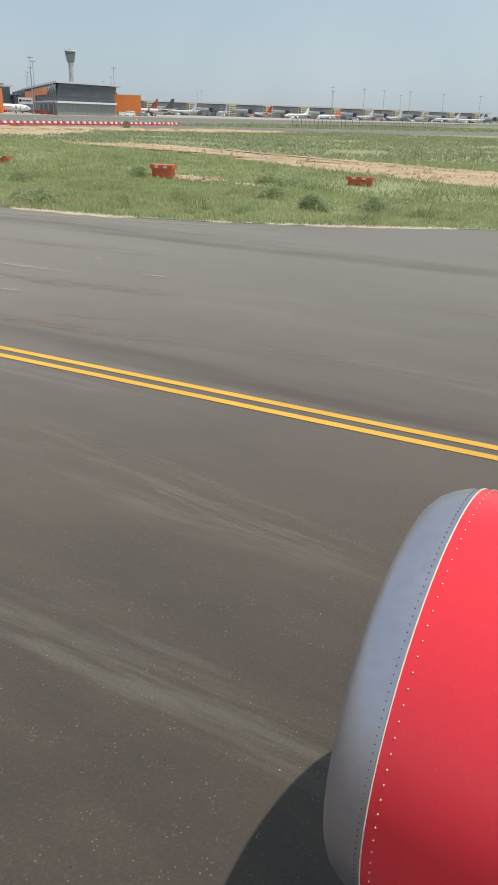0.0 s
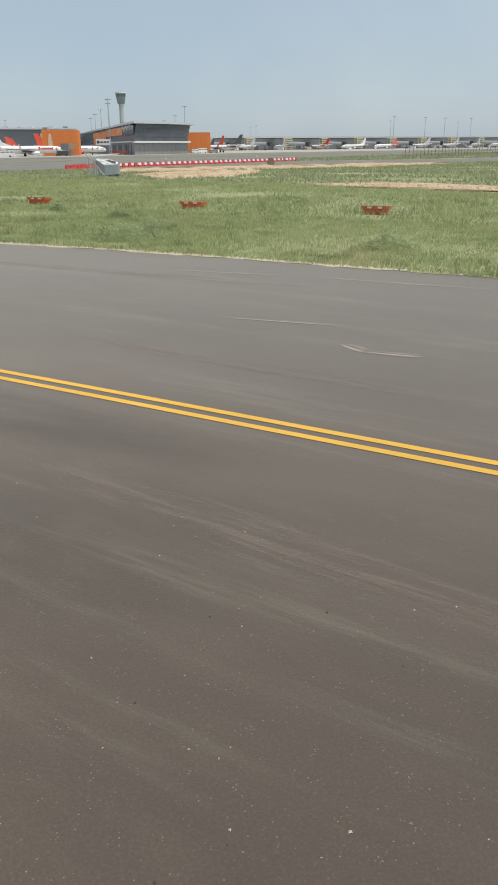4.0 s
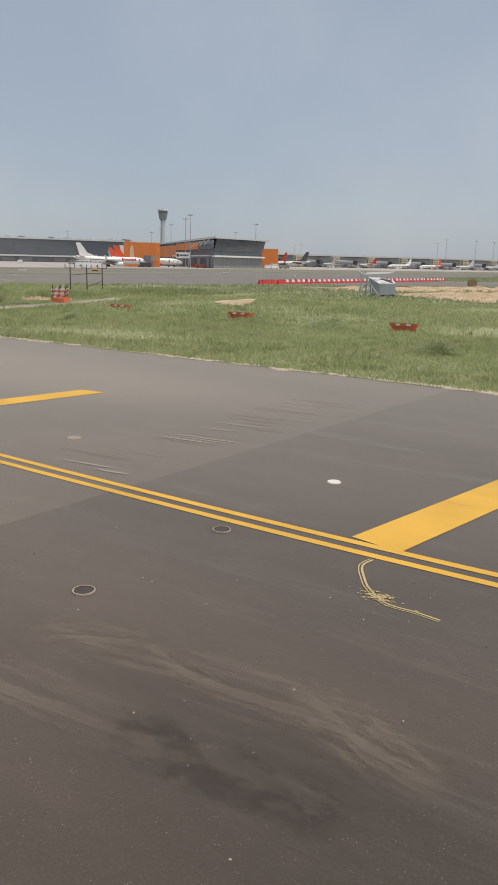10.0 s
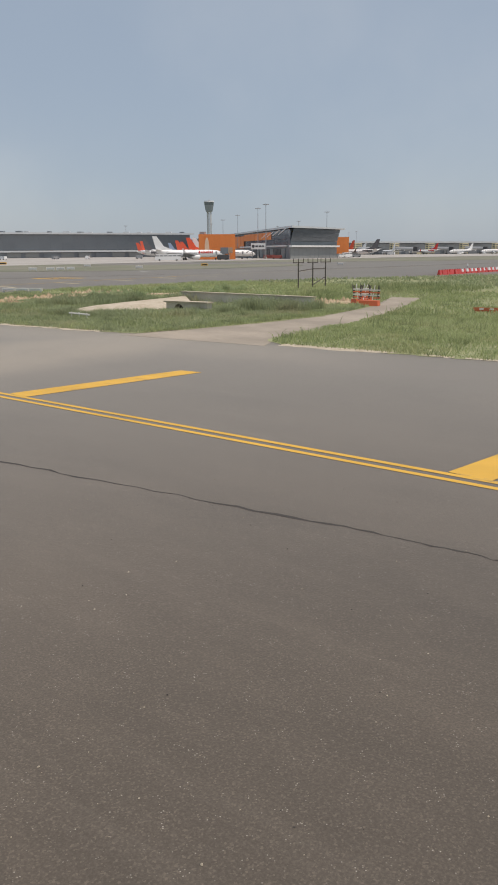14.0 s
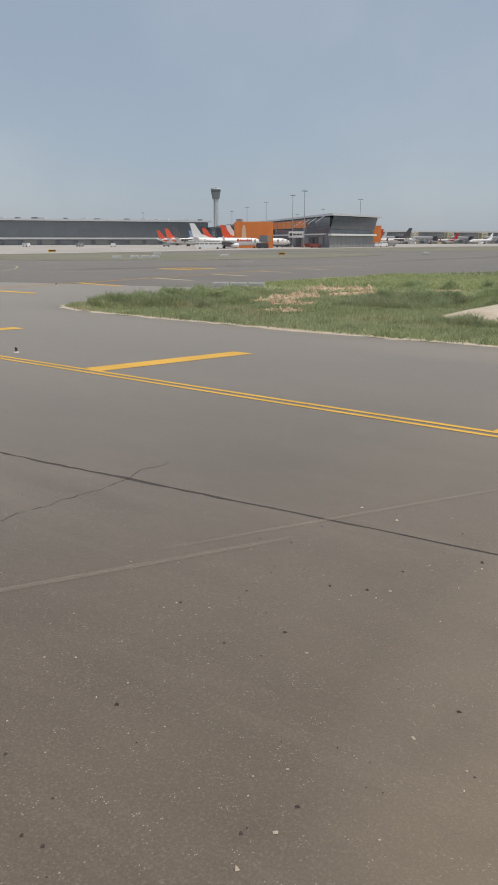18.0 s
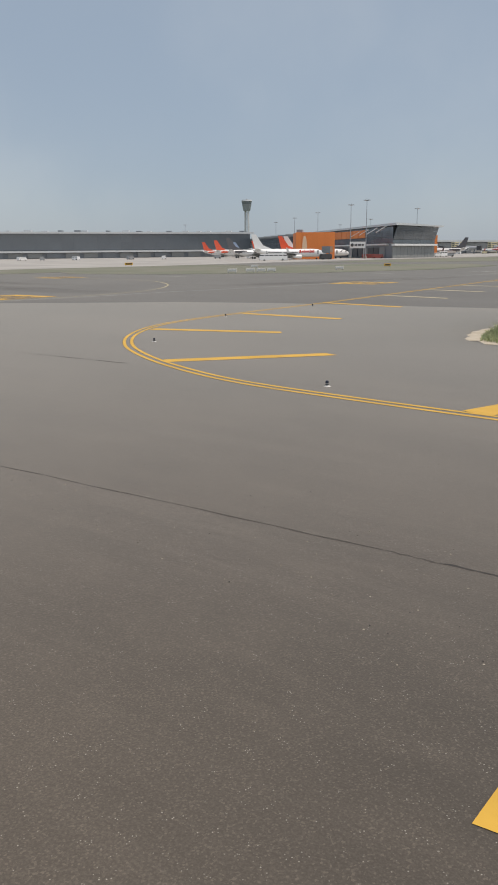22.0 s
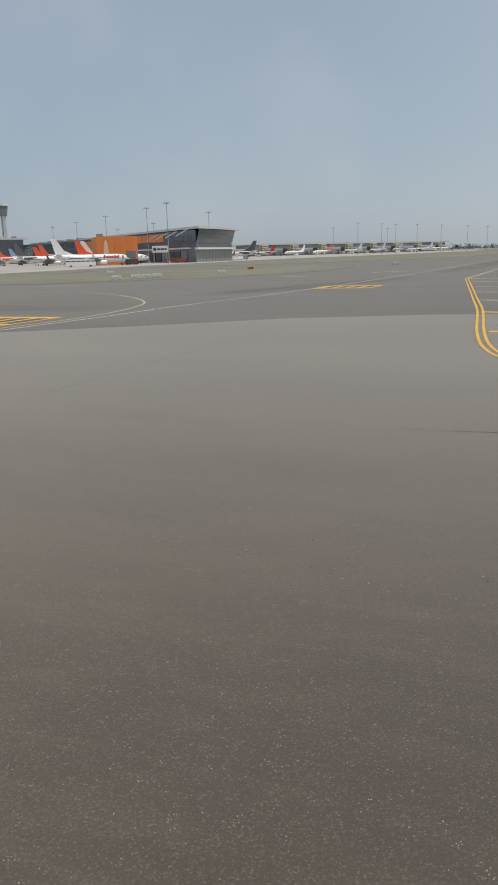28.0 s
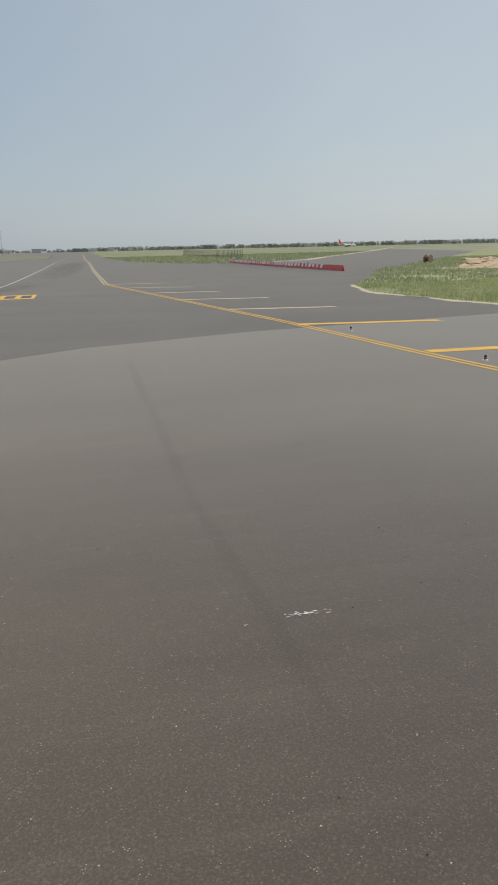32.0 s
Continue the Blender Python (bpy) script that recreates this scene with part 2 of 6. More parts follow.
def paint(name, color, worn):
    t = Tree(name, 0.6)
    c = t.mix(t.fit(t.noise(0.8, (0.5, 1, 1), 5), 0.3, 0.7), color, tuple(v * 0.82 for v in color))
    c = t.mix(t.fit(t.noise(22.0, (1, 1, 1), 4, 0.7), 0.66, 0.8, 0, 0.8), c, (0.12, 0.1, 0.08))
    return t.done(t.mix(t.fit(t.noise(1.2, (0.4, 2, 1), 6, 0.75), 0.6, 0.72, 0, worn), c, (0.16, 0.13, 0.1)), t.cells(60.0), 0.3, 0.004)


def drift(name, color, strength, scale=0.6, stretch=(1, 1, 1), low=0.4, high=0.7, rim=(0.05, 0.8)):
    """A thin film of dust or rubber over the asphalt that thins out to nothing at its edges."""
    t = Tree(name, 0.9)
    sep = t.n.new("ShaderNodeSeparateXYZ")
    t.l.new(t.tc.outputs["Generated"], sep.inputs[0])
    u = t.math("MULTIPLY", t.math("MULTIPLY", sep.outputs[0], t.math("SUBTRACT", 1.0, sep.outputs[0])), 4.0)
    v = t.math("MULTIPLY", t.math("MULTIPLY", sep.outputs[1], t.math("SUBTRACT", 1.0, sep.outputs[1])), 4.0)
    edge = t.fit(t.math("MULTIPLY", u, v), *rim)
    m = t.math("MULTIPLY", t.math("MULTIPLY", edge, strength), t.fit(t.noise(scale, stretch, 6, 0.65), low, high))
    clear, both = t.n.new("ShaderNodeBsdfTransparent"), t.n.new("ShaderNodeMixShader")
    c = t.mix(t.fit(t.noise(scale * 5, stretch, 4), 0.3, 0.7), color, tuple(x * 0.85 for x in color))
    t.l.new(c, t.b.inputs["Base Color"])
    t.l.new(m, both.inputs[0]), t.l.new(clear.outputs[0], both.inputs[1]), t.l.new(t.b.outputs[0], both.inputs[2])
    t.l.new(both.outputs[0], t.n["Material Output"].inputs["Surface"])
    return t.m


M["dust_spot"] = drift("pale_dust_spot", (0.44, 0.355, 0.24), 0.72, 1.1, (0.7, 1, 1), 0.1, 0.7, (0.0, 1.1))
M["scuffed"] = drift("worn_scuff_film", (0.25, 0.21, 0.165), 0.4, 3.4, (0.5, 1.8, 1), 0.36, 0.62, (-0.05, 0.8))
M["chalk_film"] = drift("pale_chalk_film", (0.36, 0.31, 0.26), 0.3, 1.3, (0.3, 3, 1), 0.1, 0.6, (-0.3, 0.6))
M["scratch_film"] = drift("pale_scratch_film", (0.4, 0.36, 0.31), 0.8, 2.2, (0.12, 4.0, 1), 0.4, 0.62)
M["oil_film"] = drift("dark_oil_film", (0.045, 0.04, 0.037), 0.38, 2.2, (0.6, 1, 1), 0.42, 0.62)
M["mortar_film"] = drift("pale_mortar_film", (0.4, 0.37, 0.32), 0.75, 4.0, (1, 1, 1), 0.05, 0.5, (0.25, 1.0))
M["scrape_film"] = drift("pale_scrape_film", (0.27, 0.23, 0.19), 0.36, 1.7, (0.22, 2.6, 1), 0.42, 0.64)
M["rubber_film"] = drift("dark_rubber_film", (0.05, 0.045, 0.041), 0.22, 0.5, (0.3, 1.5, 1), 0.3, 0.7)
M["scuff_film"] = drift("pale_scuff_film", (0.37, 0.33, 0.275), 0.45, 3.0, (1, 1, 1), 0.45, 0.65)
M["yellow"] = paint("yellow_road_paint", (0.69, 0.4, 0.05), 0.6)
M["white_line"] = paint("white_road_paint", (0.55, 0.53, 0.47), 0.5)
M["pale_yellow"] = paint("faded_yellow_road_paint", (0.5, 0.42, 0.26), 0.6)
M["red_box"] = mat("orange_red_paint", (0.68, 0.15, 0.065), 0.6, vary=0.2, scale=1.5)
M["box_rail"] = mat("weathered_brown_red_paint", (0.6, 0.16, 0.075), 0.7, vary=0.3, scale=2)
M["orange"] = mat("orange_cladding", (0.8, 0.24, 0.06), 0.55, vary=0.06, scale=0.08)
M["red"] = mat("red_paint", (0.62, 0.05, 0.04), 0.4, vary=0.12)
M["tail_red"] = mat("tail_red_paint", (0.78, 0.12, 0.06), 0.35, vary=0.08)
M["white"] = mat("white_paint", (0.8, 0.8, 0.79), 0.35, vary=0.05)
M["dirty_white"] = mat("weathered_white_paint", (0.66, 0.64, 0.6), 0.6, vary=0.2, scale=2)
M["grey"] = mat("grey_paint", (0.33, 0.34, 0.35), 0.5, vary=0.1)
M["steel"] = mat("galvanised_steel", (0.42, 0.44, 0.46), 0.42, 0.7, vary=0.15, scale=2)
M["rust"] = mat("dark_rusty_steel", (0.09, 0.075, 0.065), 0.75, vary=0.3, scale=4)
M["black"] = mat("black_rubber", (0.025, 0.025, 0.026), 0.7)
M["dark"] = mat("dark_metal", (0.06, 0.06, 0.065), 0.5)
M["slate"] = mat("slate_cladding", (0.2, 0.22, 0.24), 0.5, vary=0.12, scale=0.2)
M["grey_clad"] = mat("grey_cladding", (0.25, 0.26, 0.26), 0.6, vary=0.1, scale=0.15)
M["roof"] = mat("pale_metal_roof", (0.6, 0.62, 0.63), 0.4, 0.2, vary=0.08, scale=0.1)
M["concrete"] = mat("weathered_concrete", (0.38, 0.36, 0.32), 0.85, vary=0.25, scale=0.8, bump=0.5)
M["tower"] = mat("tower_concrete", (0.52, 0.54, 0.56), 0.7, vary=0.1, scale=0.05)
M["glass"] = mat("tinted_curtain_glass", (0.14, 0.165, 0.19), 0.16, 0.25, vary=0.1, scale=0.12, spread=0.1)
M["cream"] = mat("cream_cladding", (0.62, 0.55, 0.36), 0.6, vary=0.1, scale=0.3)
M["lip"] = mat("brushed_aluminium_lip", (0.5, 0.485, 0.54), 0.38, 0.9, vary=0.08, scale=1.2, bump=0.02)
M["cowl"] = mat("glossy_red_cowl_paint", (0.74, 0.035, 0.05), 0.26, vary=0.02, scale=0.7)
M["sealant"] = mat("pale_sealant", (0.75, 0.68, 0.58), 0.6)
# Leaf colour lifted and greyed: distance haze put into the base colour.
M["foliage"] = mat("haze_paled_foliage", (0.2, 0.22, 0.18), 0.9, vary=0.4, scale=0.3)
M["city"] = mat("distant_render_walls", (0.58, 0.57, 0.55), 0.8, vary=0.15, scale=0.02)
M["blue_lens"] = mat("blue_glass_lens", (0.02, 0.024, 0.04), 0.2)
M["hall_glass"] = mat("hall_curtain_glass", (0.2, 0.225, 0.25), 0.2, 0.22, vary=0.07, scale=0.05, spread=0.03)
# Paler copy of the hall glass; its extra lightness imitates haze.
M["concourse_glass"] = mat("haze_paled_concourse_glass", (0.3, 0.33, 0.36), 0.2, 0.25, vary=0.07, scale=0.05, spread=0.03)
M["hall_wall"] = mat("hall_dark_wall", (0.19, 0.21, 0.235), 0.4, vary=0.07, scale=0.05)
M["tar"] = mat("warm_black_tar", (0.05, 0.043, 0.037), 0.75, vary=0.3, scale=3)
# Cab glass with the haze of distance mixed into its colour.
M["tower_glass"] = mat("haze_paled_cab_glass", (0.16, 0.19, 0.21), 0.2, vary=0.1)
M["tower_head"] = mat("tower_head_concrete", (0.26, 0.29, 0.31), 0.7, vary=0.08, scale=0.05)
M["dull_red"] = mat("dull_red_paint", (0.3, 0.07, 0.055), 0.6)
M["emblem"] = mat("pale_emblem_paint", (0.78, 0.55, 0.38), 0.6)
M["tan"] = mat("tan_brown_paint", (0.34, 0.22, 0.14), 0.7, vary=0.2)


def blades_mat(name, root, tip, dry):
    """Thin leaves: light comes off them and through them."""
    t = Tree(name, 0.7)
    g = t.n.new("ShaderNodeNewGeometry")
    c = t.mix(t.fit(t.noise(0.1, (1, 1, 1), 4), 0.35, 0.65), root, tip)
    c = t.mix(t.fit(g.outputs["Random Per Island"], 0.0, 1.0, 0, 0.6), c, tuple(min(v * 1.2, 0.9) for v in tip))
    c = t.mix(t.fit(t.noise(0.22, (1, 1, 1), 3), 0.5, 0.72, 0, 0.7), c, dry)
    c = t.mix(t.fit(t.noise(0.75, (1, 1, 1), 4, 0.6), 0.5, 0.66, 0, 0.6), c, tuple(v * 0.62 for v in root))
    front, back, both = t.n.new("ShaderNodeBsdfDiffuse"), t.n.new("ShaderNodeBsdfTranslucent"), t.n.new("ShaderNodeMixShader")
    both.inputs[0].default_value = 0.45
    t.l.new(c, front.inputs["Color"]), t.l.new(c, back.inputs["Color"])
    t.l.new(front.outputs[0], both.inputs[1]), t.l.new(back.outputs[0], both.inputs[2])
    t.l.new(both.outputs[0], t.n["Material Output"].inputs["Surface"])
    t.n.remove(t.b)
    return t.m


M["blades"] = blades_mat("grass_blades", (0.31, 0.365, 0.18), (0.4, 0.445, 0.235), (0.5, 0.46, 0.28))
M["rough_blades"] = blades_mat("rough_grass_blades", (0.28, 0.325, 0.185), (0.35, 0.39, 0.235), (0.48, 0.43, 0.28))
M["bush"] = blades_mat("weed_bush_leaves", (0.34, 0.41, 0.23), (0.42, 0.48, 0.28), (0.45, 0.47, 0.28))
M["reeds"] = blades_mat("tall_reed_blades", (0.24, 0.29, 0.145), (0.31, 0.35, 0.18), (0.4, 0.4, 0.22))


# ---- builders ----
def box(bm, c, s, rz=0.0, top=None, lean=(0, 0)):
    """A box about c, of size s, turned by rz degrees; top: the scale of its upper face."""
    turn = Matrix.Rotation(radians(rz), 3, "Z")
    vs = []
    for z in (-0.5, 0.5):
        k = (top if top and z > 0 else (1, 1))
        for x, y in ((-0.5, -0.5), (0.5, -0.5), (0.5, 0.5), (-0.5, 0.5)):
            p = Vector((x * s[0] * k[0] + (lean[0] if z > 0 else 0), y * s[1] * k[1] + (lean[1] if z > 0 else 0), z * s[2]))
            vs.append(bm.verts.new(turn @ p + Vector(c)))
    for f in ((3, 2, 1, 0), (4, 5, 6, 7), (0, 1, 5, 4), (1, 2, 6, 5), (2, 3, 7, 6), (3, 0, 4, 7)):
        bm.faces.new([vs[i] for i in f])
    return vs


def rod(bm, a, b, r0, r1=None, sides=8):
    """A tapered round bar from a to b."""
    a, b = Vector(a), Vector(b)
    q = (b - a).to_track_quat("Z", "Y")
    rings = []
    for p, r in ((a, r0), (b, r0 if r1 is None else r1)):
        rings.append([bm.verts.new(p + q @ Vector((r * math.cos(i * math.tau / sides), r * math.sin(i * math.tau / sides), 0))) for i in range(sides)])
    for i in range(sides):
        j = (i + 1) % sides
        bm.faces.new((rings[0][i], rings[0][j], rings[1][j], rings[1][i]))
    bm.faces.new(rings[0][::-1]), bm.faces.new(rings[1])


def loft(bm, rings, close=True):
    """Skins a row of closed rings of points."""
    vs = [[bm.verts.new(p) for p in ring] for ring in rings]
    for a, b in zip(vs, vs[1:]):
        for i in range(len(a)):
            j = (i + 1) % len(a)
            bm.faces.new((a[i], a[j], b[j], b[i]))
    if close:
        bm.faces.new(vs[0][::-1]), bm.faces.new(vs[-1])


def prism(bm, low, high):
    """A solid between two outlines of as many points."""
    loft(bm, [low, high])


def slab(bm, outline, z0, z1):
    prism(bm, [(x, y, z0) for x, y in outline], [(x, y, z1) for x, y in outline])


def mesh_of(name, bm, material, smooth=False):
    bmesh.ops.recalc_face_normals(bm, faces=bm.faces)
    me = bpy.data.meshes.new(name)
    bm.to_mesh(me)
    bm.free()
    me.materials.append(material)
    if smooth:
        for p in me.polygons:
            p.use_smooth = True
        me.set_sharp_from_angle(angle=radians(38))
    return me


def part(name, bm, material, parent=None, label="", smooth=False):
    ob = new(name, mesh_of(name, bm, material, smooth))
    if parent is not None:
        ob.parent = parent
    return tagged(ob, label)


def empty(name, m, label, category, group="", kind=""):
    ob = new(name)
    ob.matrix_basis = m
    return tagged(ob, label, category, group, kind)


def sheet(name, outline, z, material, label, category, kind="structure"):
    bm = bmesh.new()
    bm.faces.new([bm.verts.new((x, y, z)) for x, y in outline])
    bm.normal_update()
    bmesh.ops.triangulate(bm, faces=bm.faces)
    return tagged(part(name, bm, material), label, category, kind=kind)


def uneven(outline, step, amount, seed, only=None):
    """An outline with its edges broken up, as turf breaks over a pavement."""
    rng, out = random.Random(seed), []
    for k, ((x0, y0), (x1, y1)) in enumerate(zip(outline, outline[1:] + outline[:1])):
        d = math.hypot(x1 - x0, y1 - y0)
        n = max(1, int(d / step)) if only is None or k in only else 1
        for i in range(n):
            f = i / n
            w = amount if (i or n > 1) else 0
            out.append((x0 + (x1 - x0) * f + rng.uniform(-w, w), y0 + (y1 - y0) * f + rng.uniform(-w, w)))
    return out


# ---- ground ----
sheet("ground", [(-3500, -1500), (2500, -1500), (2500, 4500), (-3500, 4500)], -0.08, M["land"], "flat airfield land muted for haze, reaching to the horizon", "ground")
# The edge of the pavement swings in and out along the taxiway: shifts of the plan by the place abreast.
SWING = [(0, 0, 0), (-14, 0.36, -0.55), (-24, 0.5, -0.88), (-37, 0.4, -1.4), (-44, 0.95, -1.92), (-52, 1.66, -2.5), (-59, 2.08, -2.98), (-66, 2.3, -3.05), (-72, 2.2, -2.92), (-82, 1.9, -2.69), (-92, 1.95, -2.42), (-105, 1.64, -1.65), (-111, 1.28, -1.25), (-117, 0.81, -1.09), (-130, 0.4, -0.8), (-142, 0.17, -0.5), (-150, 0, -0.31), (-158, -0.3, -0.15)]


def bend(x, y):
    """Carries a point of the straight plan to its place beside the swinging pavement edge."""
    c = min(0.0, max(-158.0, x + 0.65 * (min(y, 90) - 1)))
    for (a, ax, ay), (b, bx, by) in zip(SWING, SWING[1:]):
        if c >= b:
            f = (c - a) / (b - a)
            return x + ax + (bx - ax) * f, y + ay + (by - ay) * f
    return x, y


def bent(pts):
    return [bend(x, y) for x, y in pts]


sheet("taxiway", [(-81.2, -80), (260, -80), (260, 60), (-72.1, 60)], 0.0, M["asphalt_old"], "dark worn asphalt taxiway with pale scrape marks", "taxiway")
JOIN = [(-150, 47), (-164, 45.8), (-179, 43.2), (-187, 40.3), (-194, 35.2), (-205, 28), (-225, 17), (-260, 5), (-420, -20)]
sheet("taxiway", [(-420, -80), (-81.2, -80), (-72.1, 60), (-150, 60)] + JOIN, 0.0, M["asphalt_new"], "light grey-brown asphalt taxiway with fine aggregate", "taxiway")
bm = bmesh.new()
for quad in (JOIN[::-1] + [(-150, 60), (-420, 60)], [(-420, 60), (-60, 60), (-60, 130), (-420, 130)], [(-420, 130), (-60, 130), (130, 700), (-420, 700)], [(-420, 700), (130, 700), (330, 1400), (-420, 1400)], [(-260, 1400), (-20, 1400), (-20, 3000), (-160, 3000)]):
    bm.faces.new([bm.verts.new((x, y, 0.0)) for x, y in quad])
bm.normal_update()
bmesh.ops.triangulate(bm, faces=bm.faces)
tagged(part("taxiway", bm, M["asphalt_main"]), "broad dark grey asphalt taxiway with smooth surface", "taxiway", kind="structure")
APRON = [(-312, 120), (-322, 300), (-316, 460), (-280, 628), (-238, 900), (-225, 1250), (-700, 1400), (-1400, 900), (-1400, 60), (-330, 40)]
sheet("apron", APRON, 0.02, M["apron"], "pale concrete aircraft parking apron", "apron")

TURF = [(260, 60), (40, 47), (0, 37), (-6.3, 33.7), (-11.5, 30.4), (-15.4, 28.4), (-19.8, 27.0), (-26, 26.2), (-34, 25.7), (-45, 25.6), (-53, 25.1), (-60, 24.3), (-67, 23.6), (-74, 23.4), (-82, 23.7), (-90, 24.0), (-98, 24.2), (-111.2, 24.3), (-112.6, 25.2), (-113.2, 27.5), (-113.4, 34), (-114.8, 42.5), (-116.8, 49.5), (-119.5, 58.5), (-122.5, 58.5), (-119.2, 49.5), (-117.9, 43), (-117.3, 38), (-118.0, 32), (-119.2, 26.5), (-119.9, 24.4), (-122.2, 24.1), (-132.5, 23.7), (-141, 24.1), (-149, 24.7), (-153.5, 25.2), (-156.2, 26.5), (-157.3, 30), (-157.9, 38), (-159.2, 48), (-160.8, 56),
        (-161.5, 68), (-158, 80), (-149.5, 94), (-141, 112), (-31.9, 266), (260, 690), (900, 900), (900, 60)]
TURF_EDGE = uneven(TURF, 0.7, 0.16, 5, range(1, 42))
sheet("grass_verge", TURF_EDGE, 0.012, M["soil"], "green grass verge beside the asphalt", "grass")


def margin(pts, wide, seed, cover=0.35):
    """The sandy lip between asphalt and turf: a thin strip of uneven width that breaks off here and there."""
    bm, run = bmesh.new(), 0.0
    for (x0, y0), (x1, y1) in zip(pts, pts[1:]):
        d = math.hypot(x1 - x0, y1 - y0)
        nx, ny = -(y1 - y0) / d, (x1 - x0) / d
        n, last = max(1, int(d / 0.22)), None
        for i in range(n + 1):
            f, s = i / n, run + d * i / n
            w = wide * (cover + 1.1 * noise.noise((s * 0.16, seed, 0)) + 0.7 * noise.noise((s * 0.7, seed, 5)) + 0.35 * noise.noise((s * 2.3, seed, 9)))
            w = max(0.0, min(w, wide * 1.8))
            p = Vector((x0 + (x1 - x0) * f, y0 + (y1 - y0) * f))
            k = Vector((nx, ny))
            row = [bm.verts.new((*(p - k * 0.3), 0.002)), bm.verts.new((*(p - k * 0.28), 0.024)), bm.verts.new((*(p + k * (w * 0.8 - 0.1)), 0.02)), bm.verts.new((*(p + k * (w - 0.08)), 0.002))] if w > 0.02 else None
            if row and last:
                for a, b in ((0, 1), (1, 2), (2, 3)):
                    bm.faces.new((last[a], row[a], row[b], last[b]))
            last = row
        run += d
    return tagged(part("sandy_margin", bm, M["sand"]), "broken pale sandy strip along the turf edge", "sand", kind="stuff")


t = Tree("pale_sand", 1.0)
c = t.mix(t.fit(t.noise(1.5, (1, 1, 1), 5), 0.35, 0.65), (0.5, 0.44, 0.35), (0.42, 0.36, 0.27))
M["sand"] = t.done(t.mix(t.fit(t.noise(9.0, (1, 1, 1), 4), 0.5, 0.75, 0, 0.6), c, (0.28, 0.24, 0.16)), t.noise(14.0, (1, 1, 1), 4), 0.6, 0.03)
margin([(x, y + 0.1) for x, y in TURF[1:18]], 0.5, 61)
margin([(x, y + 0.12) for x, y in TURF[31:37]], 0.55, 62, 0.6)
margin([(x - 0.2, y) for x, y in TURF[36:43]], 0.7, 63, 0.5)
t = Tree("rough_field_grass", 1.0)
c = t.mix(t.fit(t.noise(0.02, (1, 1, 1), 5), 0.38, 0.62), (0.17, 0.2, 0.11), (0.24, 0.255, 0.15))
c = t.mix(t.fit(t.noise(0.05, (0.5, 1, 1), 6, 0.7), 0.52, 0.66), c, (0.12, 0.15, 0.08))
M["field"] = t.done(t.mix(t.fit(t.noise(0.035, (0.4, 1, 1), 5, 0.6), 0.58, 0.7), c, (0.3, 0.27, 0.19)), t.noise(0.8, (1, 1, 1), 5), 0.8, 0.3)
NORTH = [(-136, 196), (-98, 246), (90, 585), (300, 1000), (900, 1600), (-60, 1900), (-120, 900), (-152, 420), (-158, 250), (-148, 205)]
sheet("grass_field", uneven(NORTH, 3, 0.5, 6, (0, 1, 7, 8, 9)), 0.03, M["field"], "rough green grass field beyond a closed taxiway", "grass")
t = Tree("dull_dry_grass", 1.0)
c = t.mix(t.fit(t.noise(0.05, (1, 1, 1), 5), 0.35, 0.65), (0.15, 0.158, 0.108), (0.19, 0.185, 0.14))
M["dull"] = t.done(t.mix(t.fit(t.noise(0.12, (0.5, 1, 1), 5, 0.6), 0.52, 0.66), c, (0.2, 0.185, 0.15)))
ISLAND = [(-222, 118), (-246, 100), (-268, 96), (-296, 112), (-300, 150), (-262, 205), (-232, 215), (-214, 190), (-212, 150)]
sheet("grass_island", uneven(ISLAND, 3, 0.6, 7), 0.03, M["dull"], "patchy grass island between taxiways", "grass")
STRIP = [(-296, 235), (-262, 250), (-214, 300), (-180, 420), (-168, 800), (-205, 1000), (-268, 640), (-304, 460), (-310, 300)]
sheet("grass_strip", uneven(STRIP, 4, 0.8, 8), 0.03, M["dull"], "thin grass strip in front of the apron", "grass")
WEST = [(-285, 20), (-330, 20), (-322, 120), (-312, 190), (-290, 190), (-280, 110)]
sheet("grass_strip", uneven(WEST, 4, 0.8, 9), 0.034, M["dull"], "thin grass strip in front of the apron", "grass")


def earth(name, outline, height, seed, material, label):
    """A low heap of bare ground: a grid within the outline, raised and broken by noise."""
    xs, ys = [p[0] for p in outline], [p[1] for p in outline]
    n = len(outline)
    cx, cy = sum(xs) / n, sum(ys) / n
    bm, rings = bmesh.new(), []
    fine = uneven(outline, 1.2, 0.35, seed)
    for k in range(7):
        f = 1 - k / 7
        ring = []
        for x, y in fine:
            p = Vector((cx + (x - cx) * f, cy + (y - cy) * f, 0))
            lift = 0 if k == 0 else height * (0.35 + noise.noise(p * 0.4) * 0.5 + noise.noise(p * 1.7) * 0.35)
            ring.append((p.x, p.y, 0.05 + max(lift, 0)))
        rings.append(ring)
    loft(bm, rings, close=False)
    bm.verts.ensure_lookup_table()
    bm.faces.new(bm.verts[-len(fine):])
    return tagged(part(name, bm, material, smooth=True), label, "bare earth", kind="structure")


